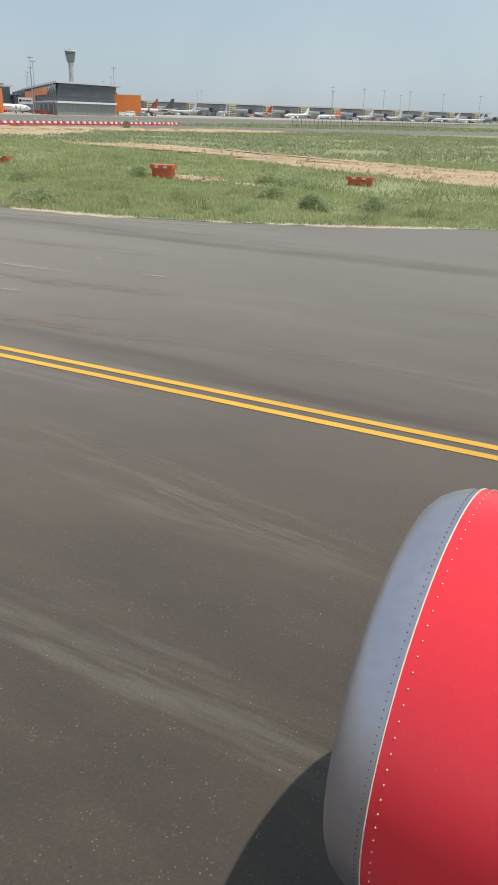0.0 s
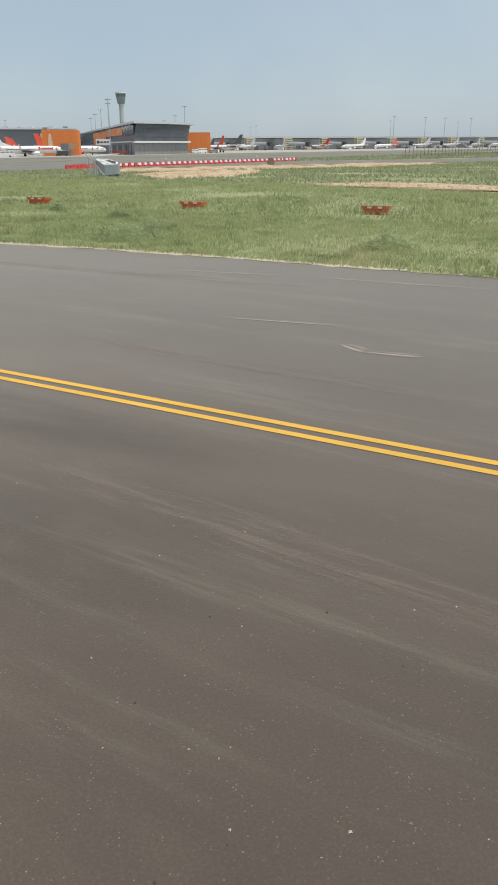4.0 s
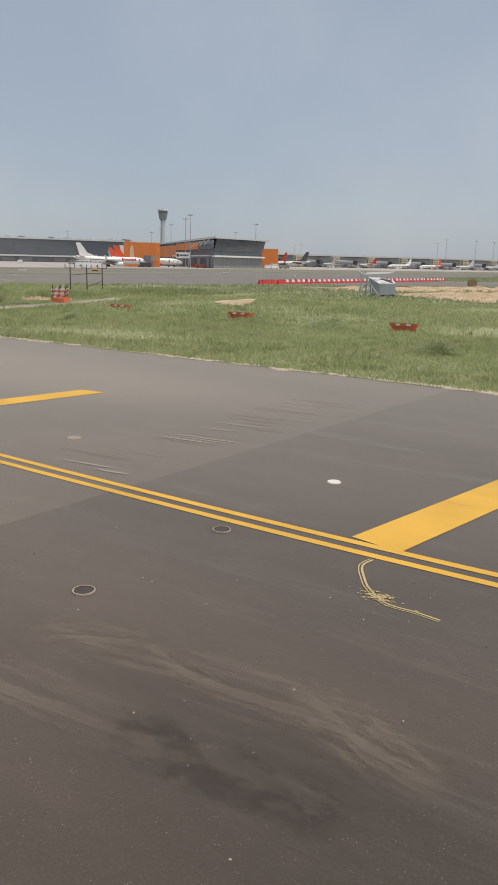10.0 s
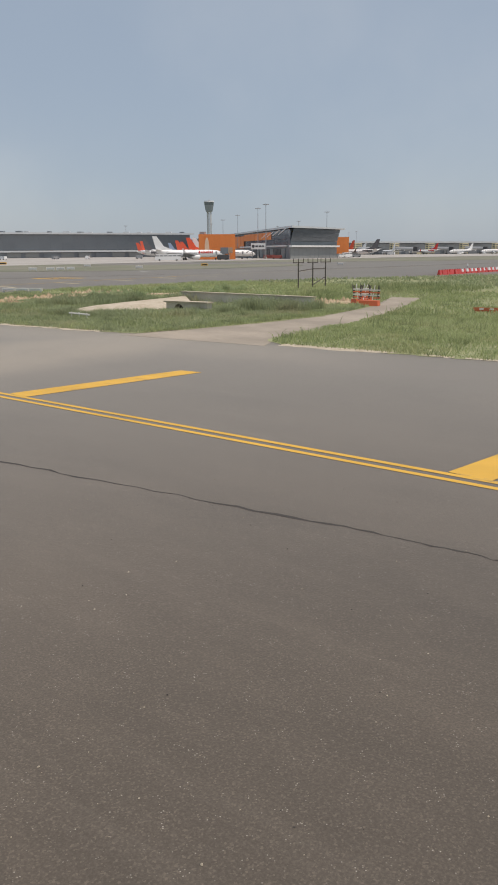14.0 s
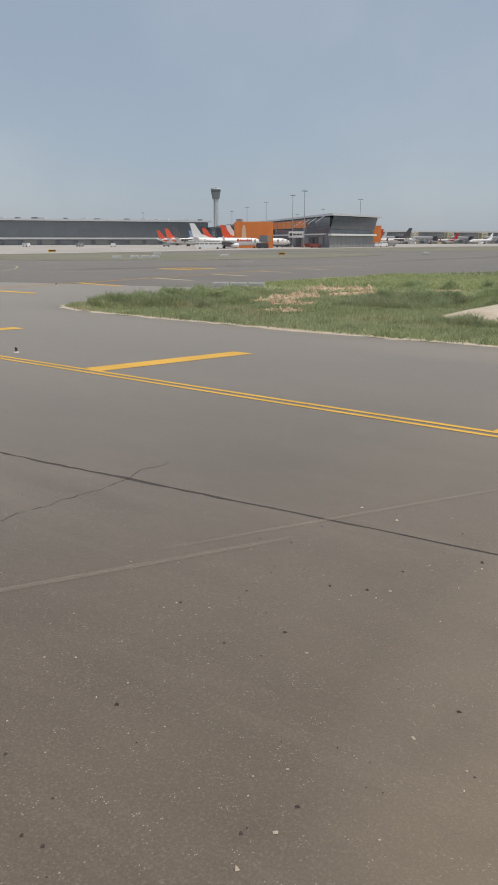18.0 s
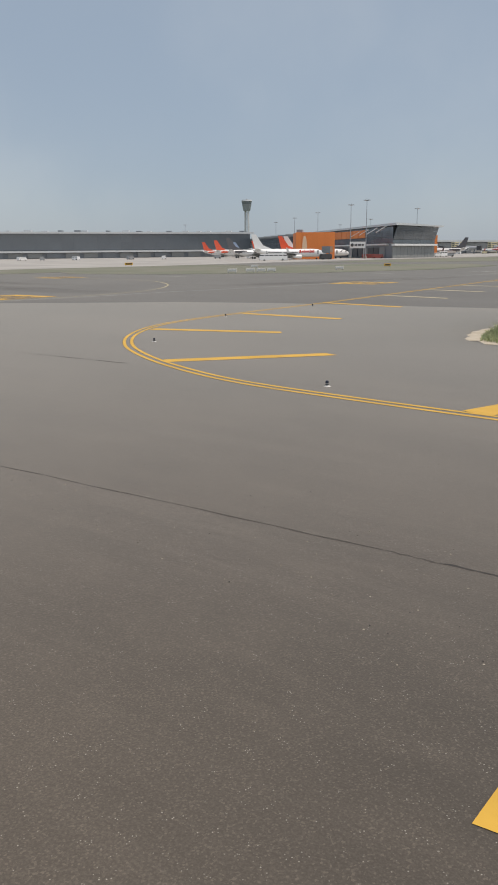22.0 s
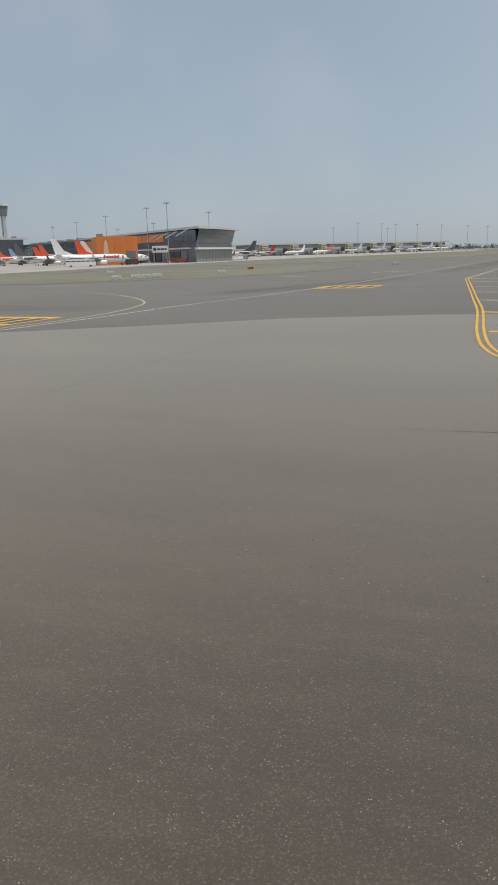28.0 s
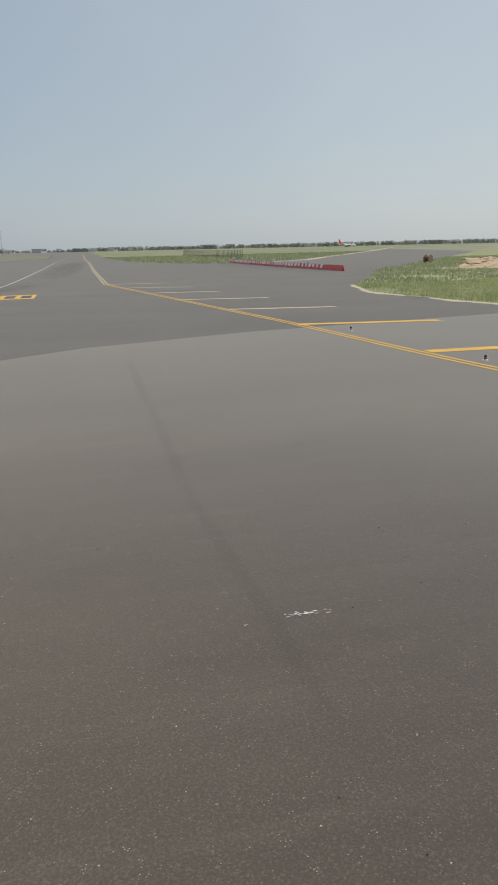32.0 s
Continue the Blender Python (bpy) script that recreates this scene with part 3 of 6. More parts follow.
DIRT = [[(-70, 78), (-62, 86), (-38, 77), (-12, 68), (10, 62), (40, 58), (40, 50), (8, 50), (-14, 54), (-26, 60), (-44, 70)],
        [(-108, 96), (-96, 103), (-82, 100), (-80, 90), (-86, 80), (-98, 84)],
        [(-31, 45), (-28, 46), (-25, 44.6), (-27, 43.2)], [(-24, 43.6), (-22.3, 44.2), (-21.4, 43), (-23, 42.4)],
        [(-114.5, 60.5), (-107.4, 55.8), (-108.5, 69), (-112.8, 76)],
        [(-128, 118), (-116, 132), (-96, 166), (-80, 178), (-90, 150), (-112, 112), (-124, 106)],
        [(-150.5, 40.5), (-148.5, 42.6), (-147, 41.5), (-148.8, 39.5)], [(-147.8, 36.5), (-145.5, 38.5), (-144.6, 37), (-146.6, 35.4)], [(-145.2, 32.4), (-143.2, 33.8), (-142.4, 32.2), (-144.2, 31)], [(-154, 46.3), (-150.5, 48.6), (-149.2, 50.6), (-150.6, 47)], [(-128, 52), (-124, 55), (-122.6, 51), (-125, 49)]]
DIRT = [bent(o) for o in DIRT] + [[(-133.2, 31.6), (-134.6, 33), (-133.6, 42.6), (-130.2, 42.6), (-128.6, 38.8), (-131.8, 31.2)], [(-148.6, 35.2), (-146.4, 40.6), (-149.5, 45.2), (-150.8, 43.6), (-149.4, 39.4)], [(-146.8, 42.2), (-144.9, 46.5), (-147.0, 49.5), (-148.4, 45.4)], [(-152.0, 47.0), (-147.5, 50.4), (-148.8, 53.5), (-153.6, 50.6)], [(-144.2, 49.0), (-141.0, 53.0), (-142.0, 55.2), (-145.6, 52.4)]]
DIRT[1] = [(-107.2, 97), (-105.5, 114), (-99, 122), (-90, 104), (-87.8, 94), (-91.8, 84.5), (-98.5, 89)]
DIRT[4] = [(-111.6, 61.5), (-111.9, 70), (-107.8, 62.5), (-105.4, 57.4), (-107.2, 56.2)]
for k, o in enumerate(DIRT):
    earth("bare_earth", o, (0.28, 0.5, 0.2, 0.15, 0.2, 0.8, 0.12, 0.12, 0.12, 0.12, 0.15, 0.05, 0.1, 0.12, 0.1, 0.12)[k], 20 + k, M["earth"], "dry sandy bare earth among the grass")
ROAD = [(-111.6, 23.6), (-120.2, 23.4), (-119.2, 26.5), (-118.0, 32), (-117.3, 38), (-117.9, 43), (-119.2, 49.5), (-122.5, 58.5), (-119.5, 58.5), (-116.8, 49.5), (-114.8, 42.5), (-113.4, 34), (-113.2, 27.5)]
sheet("service_road", ROAD, 0.006, M["dust"], "dusty unpaved service road across the verge", "road")

sheet("sandy_tip", uneven([(-158.0, 32), (-157.1, 27.6), (-155.6, 25.6), (-153.0, 24.9), (-153.2, 26.0), (-155.6, 28.2), (-157.0, 32)], 0.5, 0.14, 12), 0.016, M["sand"], "pale sandy ground at the tip of the verge", "sand")

# ---- grass ----
def inside(px, py, outline):
    n, hit = len(outline), np.zeros(len(px), bool)
    for i in range(n):
        (x0, y0), (x1, y1) = outline[i], outline[(i + 1) % n]
        if y0 == y1:
            continue
        cross = (y0 > py) != (y1 > py)
        hit ^= cross & (px < (x1 - x0) * (py - y0) / (y1 - y0) + x0)
    return hit


def patch(x, y, size, seed):
    """A smooth random field over the plan, from sums of waves."""
    r = np.random.RandomState(seed)
    v = np.zeros(len(x))
    for _ in range(9):
        a, k = r.uniform(0, math.tau), r.uniform(0.5, 2.2) / size
        v += np.sin((x * math.cos(a) + y * math.sin(a)) * k * math.tau + r.uniform(0, math.tau))
    return v / 3


BUSHES = [(-33.5, 36), (-52, 33.5), (-50.5, 29.6), (-66, 41), (-80, 35), (-90, 44), (-105, 37), (-39, 31), (-20, 44), (-58, 38)]
BUSHES = bent(BUSHES)
BARE = DIRT[:5] + DIRT[6:] + [ROAD]


def turf(name, count, x0, x1, y0, y1, tall, wide, seed, material, label, outline, clump=0.0, lean=0.95, thin=0.0):
    r = np.random.RandomState(seed)
    x, y = r.uniform(x0, x1, count), r.uniform(y0, y1, count)
    if clump:
        cx, cy = r.uniform(x0, x1, count // 40 + 1), r.uniform(y0, y1, count // 40 + 1)
        pick = r.randint(0, len(cx), count)
        x, y = cx[pick] + r.normal(0, clump, count), cy[pick] + r.normal(0, clump, count)
    keep = inside(x, y, outline) & (patch(x, y, 26, seed) > thin - 1.2 * r.uniform(0, 1, count))
    for b in BARE:
        keep &= ~inside(x, y, b)
    x, y = x[keep], y[keep]
    n = len(x)
    h = tall * r.uniform(0.45, 1.25, n) * (1 + 0.25 * np.clip(patch(x, y, 14, seed + 1), -1.5, 1.5) + 0.35 * np.clip(patch(x, y, 3.2, seed + 2), -1.3, 1.3))
    a, w = r.uniform(0, math.tau, n), wide * r.uniform(0.6, 1.4, n)
    bend, la = h * lean * r.uniform(0.2, 1.0, n), r.uniform(0, math.tau, n)
    co = np.zeros((n, 5, 3))
    dx, dy = np.cos(a) * w / 2, np.sin(a) * w / 2
    for k, (f, s) in enumerate(((0, -1), (0, 1), (0.6, 0.8), (0.6, -0.8), (1, 0))):
        co[:, k, 0] = x + dx * s + np.cos(la) * bend * f * f
        co[:, k, 1] = y + dy * s + np.sin(la) * bend * f * f
        co[:, k, 2] = 0.03 + h * f * (1 - 0.25 * f * lean)
    base = np.arange(n)[:, None] * 5
    quads, tris = base + np.array([0, 1, 2, 3]), base + np.array([3, 2, 4])
    me = bpy.data.meshes.new(name)
    me.vertices.add(n * 5)
    me.vertices.foreach_set("co", co.ravel())
    loops = np.concatenate([quads.ravel(), tris.ravel()]).astype(np.int32)
    me.loops.add(len(loops))
    me.loops.foreach_set("vertex_index", loops)
    me.polygons.add(2 * n)
    me.polygons.foreach_set("loop_start", np.concatenate([np.arange(n) * 4, n * 4 + np.arange(n) * 3]).astype(np.int32))
    me.update(calc_edges=True)
    me.materials.append(material)
    return tagged(new(name, me), label, "grass", kind="stuff")


turf("grass", 400000, -120, 14, 23.0, 42, 0.21, 0.024, 31, M["blades"], "thick fresh green grass along the taxiway edge", TURF, thin=-0.7)
turf("grass", 150000, -165, -118, 23.4, 47, 0.24, 0.026, 30, M["rough_blades"], "rough olive grass at the end of the verge", TURF, thin=-0.4)
turf("grass", 230000, -165, 16, 41, 80, 0.26, 0.05, 32, M["blades"], "thick fresh green grass of the open verge", TURF, thin=-0.25)
turf("grass", 110000, -165, 30, 78, 200, 0.36, 0.15, 33, M["rough_blades"], "rough green grass far out on the field", TURF, thin=-0.1)
turf("tall_grass", 18000, -160, 12, 26, 60, 0.55, 0.035, 34, M["reeds"], "clumps of tall dark reed grass", TURF, clump=0.55, lean=0.9, thin=0.3)
turf("grass_tuft", 11000, -158, 14, 23.2, 27, 0.28, 0.05, 35, M["blades"], "thin tufts hanging over the pavement edge", TURF, clump=0.5, lean=1.0)
turf("grass", 30000, -160, 40, 196, 420, 0.5, 0.35, 36, M["rough_blades"], "rough grass on the far field", NORTH, thin=-0.5)

TIP = bent([(-157, 29.5), (-154, 27.3), (-148.5, 31.5), (-149.2, 36.5), (-155.5, 38)])
turf("tall_grass", 9000, -158, -148, 27, 38.5, 0.6, 0.03, 29, M["reeds"], "clumps of dark tall grass at the tip of the verge", TIP, clump=0.5, lean=0.9)
turf("tall_grass", 22000, -158, -148, 27, 38.5, 0.5, 0.03, 39, M["rough_blades"], "dense tall grass at the tip of the verge", TIP, lean=0.8, thin=-1.2)
HUMP = bent([(-143.5, 36.6), (-138, 37), (-136.8, 40), (-137.2, 46.5), (-144, 46)])
turf("tall_grass", 14000, -144, -136.5, 36, 47, 0.55, 0.035, 40, M["rough_blades"], "dense tall grass beside the culvert", HUMP, lean=0.8, thin=-1.2)
WEED = bent([(-133.5, 60), (-126, 50), (-122, 62), (-120, 80), (-136, 84)])
turf("weeds", 9000, -136, -120, 50, 84, 0.6, 0.05, 41, M["reeds"], "straggling weeds round the old culvert", WEED, clump=0.7, lean=0.9)

def bush(x, y, rx, ry, tall, n, seed, label="dense dark green weed bush in the grass"):
    """A low weed bush: narrow leaves in an uneven dome, densest at its skin."""
    r = np.random.RandomState(seed)
    a, f = r.uniform(0, math.tau, n), r.uniform(0, 1.15, n) ** 0.7
    lump = 0.72 + 0.28 * np.sin(a * 3 + seed) * np.sin(a * 2 + seed * 2.3)
    px, py = x + rx * f * lump * np.cos(a), y + ry * f * lump * np.sin(a)
    pz = 0.03 + tall * np.sqrt(np.clip(1 - f * f, 0, 1)) * r.uniform(0.25, 1.05, n) * (0.8 + 0.3 * np.sin(px * 4 + seed) * np.sin(py * 5))
    d = r.normal(0, 1, (n, 3)) * (1, 1, 0.7)
    d[:, 2] = np.abs(d[:, 2])
    d /= np.linalg.norm(d, axis=1)[:, None]
    side = np.cross(d, r.normal(0, 1, (n, 3)))
    side /= np.linalg.norm(side, axis=1)[:, None] + 1e-6
    long, wide = r.uniform(0.09, 0.24, n)[:, None], r.uniform(0.012, 0.03, n)[:, None]
    base = np.stack([px, py, pz], 1)
    co = np.stack([base, base + d * long * 0.5 + side * wide, base + d * long, base + d * long * 0.5 - side * wide], 1)
    me = bpy.data.meshes.new("weed_bush")
    me.from_pydata(co.reshape(-1, 3).tolist(), [], (np.arange(n)[:, None] * 4 + np.arange(4)).tolist())
    me.materials.append(M["bush"])
    return tagged(new("weed_bush", me), label, "bush")


WALL_WEEDS = [(-135, 40.5), (-120, 38.6), (-119.5, 42.2), (-134.4, 43.8)]
turf("weeds", 16000, -135, -119, 38, 44, 0.85, 0.035, 42, M["rough_blades"], "tall weeds in front of the old culvert wall", WALL_WEEDS, lean=0.8, thin=-0.2)
APRON_WEEDS = [(-134.5, 29.6), (-128.5, 29.6), (-124.5, 33), (-123.5, 38.5), (-125.5, 38.5), (-127.2, 36.2), (-129.6, 35.6), (-131.9, 31.4), (-133.2, 31.8)]
turf("weeds", 26000, -134.5, -123.5, 29.6, 38.5, 0.42, 0.03, 43, M["rough_blades"], "straggling weeds round the sandy culvert apron", APRON_WEEDS, lean=0.9, thin=-0.3)

for k, (x, y) in enumerate(BUSHES):
    q = 0.8 + 0.35 * (k % 3)
    bush(x, y, 1.5 * q, 0.9 * q, 0.5 + 0.14 * (k % 3), 1500, 80 + k)
for k, (x, y, rx, ry, tall) in enumerate(((-24.9, 28.4, 1.7, 0.9, 0.85), (-26.3, 28.9, 1.1, 0.8, 0.6), (-14.5, 34.4, 0.9, 0.6, 1.0), (-18.2, 37.6, 0.8, 0.7, 0.9), (-29.9, 42.4, 0.7, 0.7, 1.3), (-21.8, 44.0, 0.9, 0.7, 0.9), (-12.3, 36.0, 0.9, 0.7, 0.8))):
    bush(x, y, rx * 1.15, ry, tall * 0.72, 2000, 110 + k)
rng = random.Random(5)
for k in range(30):
    x, y = rng.choice(((-155.0, 32.5), (-152.5, 34.5), (-150.8, 33.0), (-154.0, 36.5), (-140.5, 42.5), (-139.0, 45.5), (-137.2, 41.5), (-136.6, 46.5), (-143.0, 44.0), (-138.0, 52.0), (-146.0, 55.0), (-141.0, 60.0)))
    bush(x + rng.gauss(0, 1.4), y + rng.gauss(0, 1.6), rng.uniform(0.8, 1.7), rng.uniform(0.8, 1.6), rng.uniform(0.55, 0.95), 1500, 130 + k, "dense blue-green weed bush at the end of the verge")


def clods(name, outline, n, seed):
    """Broken lumps of earth lying over a bare patch, in one mesh."""
    r = np.random.RandomState(seed)
    xs, ys = [p[0] for p in outline], [p[1] for p in outline]
    x, y = r.uniform(min(xs), max(xs), n), r.uniform(min(ys), max(ys), n)
    keep = inside(x, y, outline)
    verts, faces = [], []
    for px, py in zip(x[keep], y[keep]):
        s, k = 0.08 + 0.3 * r.uniform() ** 3, len(verts)
        a0 = r.uniform(0, 6.3)
        for q in range(5):
            verts.append((px + s * r.uniform(0.6, 1.2) * math.cos(a0 + q * 1.257), py + s * r.uniform(0.6, 1.2) * math.sin(a0 + q * 1.257), 0.04))
        verts.append((px + r.normal(0, 0.2) * s, py + r.normal(0, 0.2) * s, 0.12 + s * r.uniform(0.5, 1.0)))
        faces.extend([(k + q, k + (q + 1) % 5, k + 5) for q in range(5)])
    me = bpy.data.meshes.new(name)
    me.from_pydata(verts, [], faces)
    me.materials.append(M["earth"])
    return tagged(new(name, me), "broken lumps of dry earth over the bare ground", "rubble", kind="stuff")


for k, n in ((0, 5200), (1, 1500), (2, 120), (5, 1600), (6, 90), (7, 90), (8, 80), (9, 120), (10, 160), (12, 120), (13, 90), (14, 120)):
    clods("earth_clods", DIRT[k], n, 90 + k)


# ---- road markings ----
def ribbon(name, pts, width, z, material, label):
    """A painted line of even width along the points."""
    bm, rows = bmesh.new(), []
    for i, p in enumerate(pts):
        a, b = Vector(pts[max(i - 1, 0)]), Vector(pts[min(i + 1, len(pts) - 1)])
        d = (b - a).normalized() * width / 2
        rows.append((bm.verts.new((p[0] - d.y, p[1] + d.x, z)), bm.verts.new((p[0] + d.y, p[1] - d.x, z))))
    for (a, b), (c, d) in zip(rows, rows[1:]):
        bm.faces.new((a, b, d, c))
    return tagged(part(name, bm, material), label, "road marking", kind="structure")


def smooth_line(pts, n=8):
    out = []
    for i in range(len(pts) - 1):
        p = [Vector(pts[min(max(i + k, 0), len(pts) - 1)]) for k in (-1, 0, 1, 2)]
        for j in range(n):
            t = j / n
            out.append(tuple(0.5 * ((2 * p[1]) + (p[2] - p[0]) * t + (2 * p[0] - 5 * p[1] + 4 * p[2] - p[3]) * t * t + (3 * p[1] - p[0] - 3 * p[2] + p[3]) * t ** 3)))
    return out + [tuple(pts[-1])]


def offset(pts, d):
    out = []
    for i, p in enumerate(pts):
        a, b = Vector(pts[max(i - 1, 0)]), Vector(pts[min(i + 1, len(pts) - 1)])
        v = (b - a).normalized() * d
        out.append((p[0] - v.y, p[1] + v.x))
    return out


EDGE = [(120, 18), (40, 13.9), (10, 12.3), (0, 11.82), (-10, 11.44), (-20, 11.03), (-30, 10.72), (-40, 10.42), (-50, 9.82), (-60, 9.06), (-66, 8.66), (-72, 8.55), (-80, 8.77), (-90, 9.24), (-100, 9.62), (-110, 9.99), (-120, 10.34), (-130, 10.68), (-140, 11.12), (-147, 11.4), (-153.5, 11.7), (-158.5, 12.22), (-162.6, 13.6), (-166.2, 15.5), (-168.9, 17.5), (-171.4, 20.2), (-173.4, 23.5), (-174.6, 27.2), (-175.3, 34), (-176.0, 46.5), (-177.0, 58), (-178.1, 71), (-180.6, 99.5)]
edge = smooth_line(EDGE)
for s in (-0.165, 0.165):
    ribbon("edge_line", offset(edge, s), 0.15, 0.008, M["yellow"], "continuous yellow painted taxiway edge line")
far_edge = [(-180.6, 99.5), (-177, 165), (-171, 260), (-163, 410), (-153, 560), (-110, 1300)]
for s in (-0.2, 0.2):
    ribbon("edge_line", offset(far_edge, s), 0.2, 0.008, M["pale_yellow"], "continuous yellow painted taxiway edge line")


def bar(base, tip, width, paint_of="yellow"):
    b, e = Vector(base), Vector(tip)
    d = (e - b).normalized()
    s = Vector((-d.y, d.x)) * width / 2
    bm = bmesh.new()
    lean = d * 0.12
    bm.faces.new([bm.verts.new((*v, 0.009)) for v in (b + s, b - s, e - s + lean, e + s - lean)])
    return tagged(part("shoulder_bar", bm, M[paint_of]), "broad yellow painted shoulder bar beside the edge line", "road marking", "shoulder bars", "structure")


for b, e in (((-70.7, 8.8), (-69.45, 15.05)), ((-84.3, 9.2), (-83.0, 15.6)), ((-97.5, 9.75), (-96.3, 15.9)), ((-110.85, 10.25), (-109.6, 16.4)), ((-124.0, 10.65), (-122.65, 16.65)), ((-137.2, 11.2), (-135.55, 17.0)), ((-150.65, 11.75), (-148.7, 17.4))):
    bar(b, e, 0.84)
for b, e in (((-163.6, 14.3), (-159.4, 19.3)), ((-172.6, 22.8), (-165.8, 25.0)), ((-174.9, 33.6), (-167.3, 33.3)), ((-175.9, 45.3), (-168.6, 43.9)), ((-176.7, 56.6), (-169.9, 55.0)), ((-177.5, 67.8), (-171.0, 66.2)), ((-178.2, 78.5), (-172.2, 77.4)), ((-179.2, 90.0), (-172.9, 87.2)), ((-180.3, 99.3), (-173.5, 98.5))):
    bar(b, e, 0.72, "yellow" if b[1] < 55 else "pale_yellow")
for k in range(9):
    y = -3.22 + 1.655 * k
    q = y + 3.2
    bm = bmesh.new()
    bm.faces.new([bm.verts.new((px, py, 0.008)) for px, py in ((-145.56 + 0.043 * q, y), (-145.28 + 0.047 * q, y + 0.03), (-145.25 + 0.047 * q, y + 0.99), (-145.53 + 0.043 * q, y + 0.95))])
    tagged(part("dashed_line", bm, M["yellow"]), "short yellow dash of a crossing line", "road marking", "crossing dashes", "structure")
shoulder = smooth_line([(-136, 197), (-115, 214), (-88.7, 263.6), (-53.8, 325.3), (20, 460), (92.9, 598), (200, 800)], 4)
ribbon("sandy_shoulder", shoulder, 3.2, 0.036, M["sand"], "pale sandy shoulder along a curved taxiway edge")
# far markings on the main taxiway
mid = smooth_line([(-212, 5), (-204, 22), (-200.5, 38), (-199, 52), (-195.9, 70), (-191.2, 116), (-184, 230), (-178, 330), (-150, 700)])
ribbon("centre_line", mid, 0.2, 0.006, M["white_line"], "faded pale taxiway centre line")
turn = smooth_line([(-265, 84), (-240, 78.5), (-226, 75.5), (-213.5, 67), (-205, 56.5), (-202, 48), (-201.3, 40), (-202.5, 32), (-204.2, 26.5), (-209, 14)])
ribbon("turn_line", turn, 0.22, 0.006, M["pale_yellow"], "faded yellow curved lead line")
for x, y in ((-191.6, 80), (-206, 37.6), (-250, 79.4)):
    bm = bmesh.new()
    slab(bm, [(x - 3.6, y - 3.1), (x + 2.8, y - 3.1), (x + 3.1, y + 3.1), (x - 3.4, y + 3.1)], 0.004, 0.01)
    o = tagged(part("ground_marking", bm, M["yellow"]), "yellow painted rectangle with dark worn marks", "road marking", "taxiway ground markings", "structure")
    for k in range(4):
        bm = bmesh.new()
        slab(bm, [(x - 2.6 + 1.4 * k, y - 1.9), (x - 1.7 + 1.4 * k, y - 1.9), (x - 1.5 + 1.4 * k, y + 1.9), (x - 2.4 + 1.4 * k, y + 1.9)], 0.010, 0.014)
        part("dark_bar", bm, M["dark"], o)
for x0, y0, x1, y1 in ((-199.3, 135.4, -193.1, 134.8), (-188.7, 158.5, -182.5, 162), (-199.2, 133.4, -194.3, 141), (-190.2, 174.5, -183.6, 175.7), (-212, 120, -206, 116), (-240, 92, -232, 91), (-175, 60.5, -168, 60.1)):
    if y0 > 62:
        ribbon("dash_line", [(x0, y0), (x1, y1)], 0.55, 0.007, M["white_line"], "short pale painted dash on the main taxiway")


# ---- asphalt details ----
def crack(name, pts, width, seed, label, wave=1.0, tar="tar"):
    rng, line = random.Random(seed), smooth_line(pts, max(14, int(math.dist(pts[0], pts[-1]) / len(pts) / 0.22)))
    bm, rows = bmesh.new(), []
    for i, p in enumerate(line):
        w, s = width * rng.uniform(0.2, 1.5), rng.uniform(-0.04, 0.04) * wave
        s += wave * 0.07 * noise.noise((p[0] * 0.55, p[1] * 0.55, seed)) + wave * 0.06 * noise.noise((p[0] * 2.1, p[1] * 2.1, seed))
        w *= max(0.25, 0.9 + 1.3 * noise.noise((p[0] * 0.35, p[1] * 0.35, seed + 7)))
        rows.append((bm.verts.new((p[0] + s * 0.5, p[1] + s + w / 2, 0.005)), bm.verts.new((p[0] + s * 0.5, p[1] + s - w / 2, 0.005))))
    for (a, b), (c, d) in zip(rows, rows[1:]):
        bm.faces.new((a, b, d, c))
    return tagged(part(name, bm, M[tar]), label, "crack", kind="structure")


crack("pavement_crack", [(-78.9, 7.77), (-82.9, 7.5), (-87.8, 7.2), (-91.6, 6.83), (-95.3, 6.45), (-98.9, 6.2), (-105.9, 5.55), (-110.2, 5.3), (-114.5, 4.9)], 0.045, 1, "long dark crack with branches in the asphalt")
crack("pavement_joint", [(-114.5, 4.9), (-125.5, 4.05), (-132, 3.55), (-138, 3.15), (-144.1, 2.78), (-147.5, 2.6)], 0.042, 2, "long dark sealed joint in the asphalt", 0.35)
M["faded_tar"] = mat("faded_joint_tar", (0.075, 0.064, 0.053), 0.8, vary=0.3, scale=1.5)
crack("pavement_joint", [(-147.5, 2.6), (-149.4, 2.5), (-157.3, 1.96), (-162.5, 1.68), (-167, 1.45)], 0.03, 8, "faded dark joint in the asphalt", 0.35, "faded_tar")
crack("pavement_crack", bent([(-96.5, 9.3), (-97.3, 10.1), (-97.0, 10.6), (-98.2, 11.2)]), 0.028, 3, "short dark branching crack")
crack("pavement_crack", bent([(-78.75, 4.2), (-78.7, 4.9), (-78.85, 5.4), (-78.75, 6.1), (-78.9, 6.5)]), 0.05, 4, "short dark branching crack")
crack("pavement_joint", [(-186.8, 13.5), (-186.75, 16.2), (-186.7, 17.7), (-186.5, 21.1), (-186.3, 25.5), (-185.7, 34.9)], 0.02, 6, "faint dark joint in the asphalt", 0.5)
crack("pavement_joint", [(-176, 12.5), (-170.6, 12.75), (-164.3, 13.07)], 0.05, 7, "faint dark joint in the asphalt", 0.4, "faded_tar")
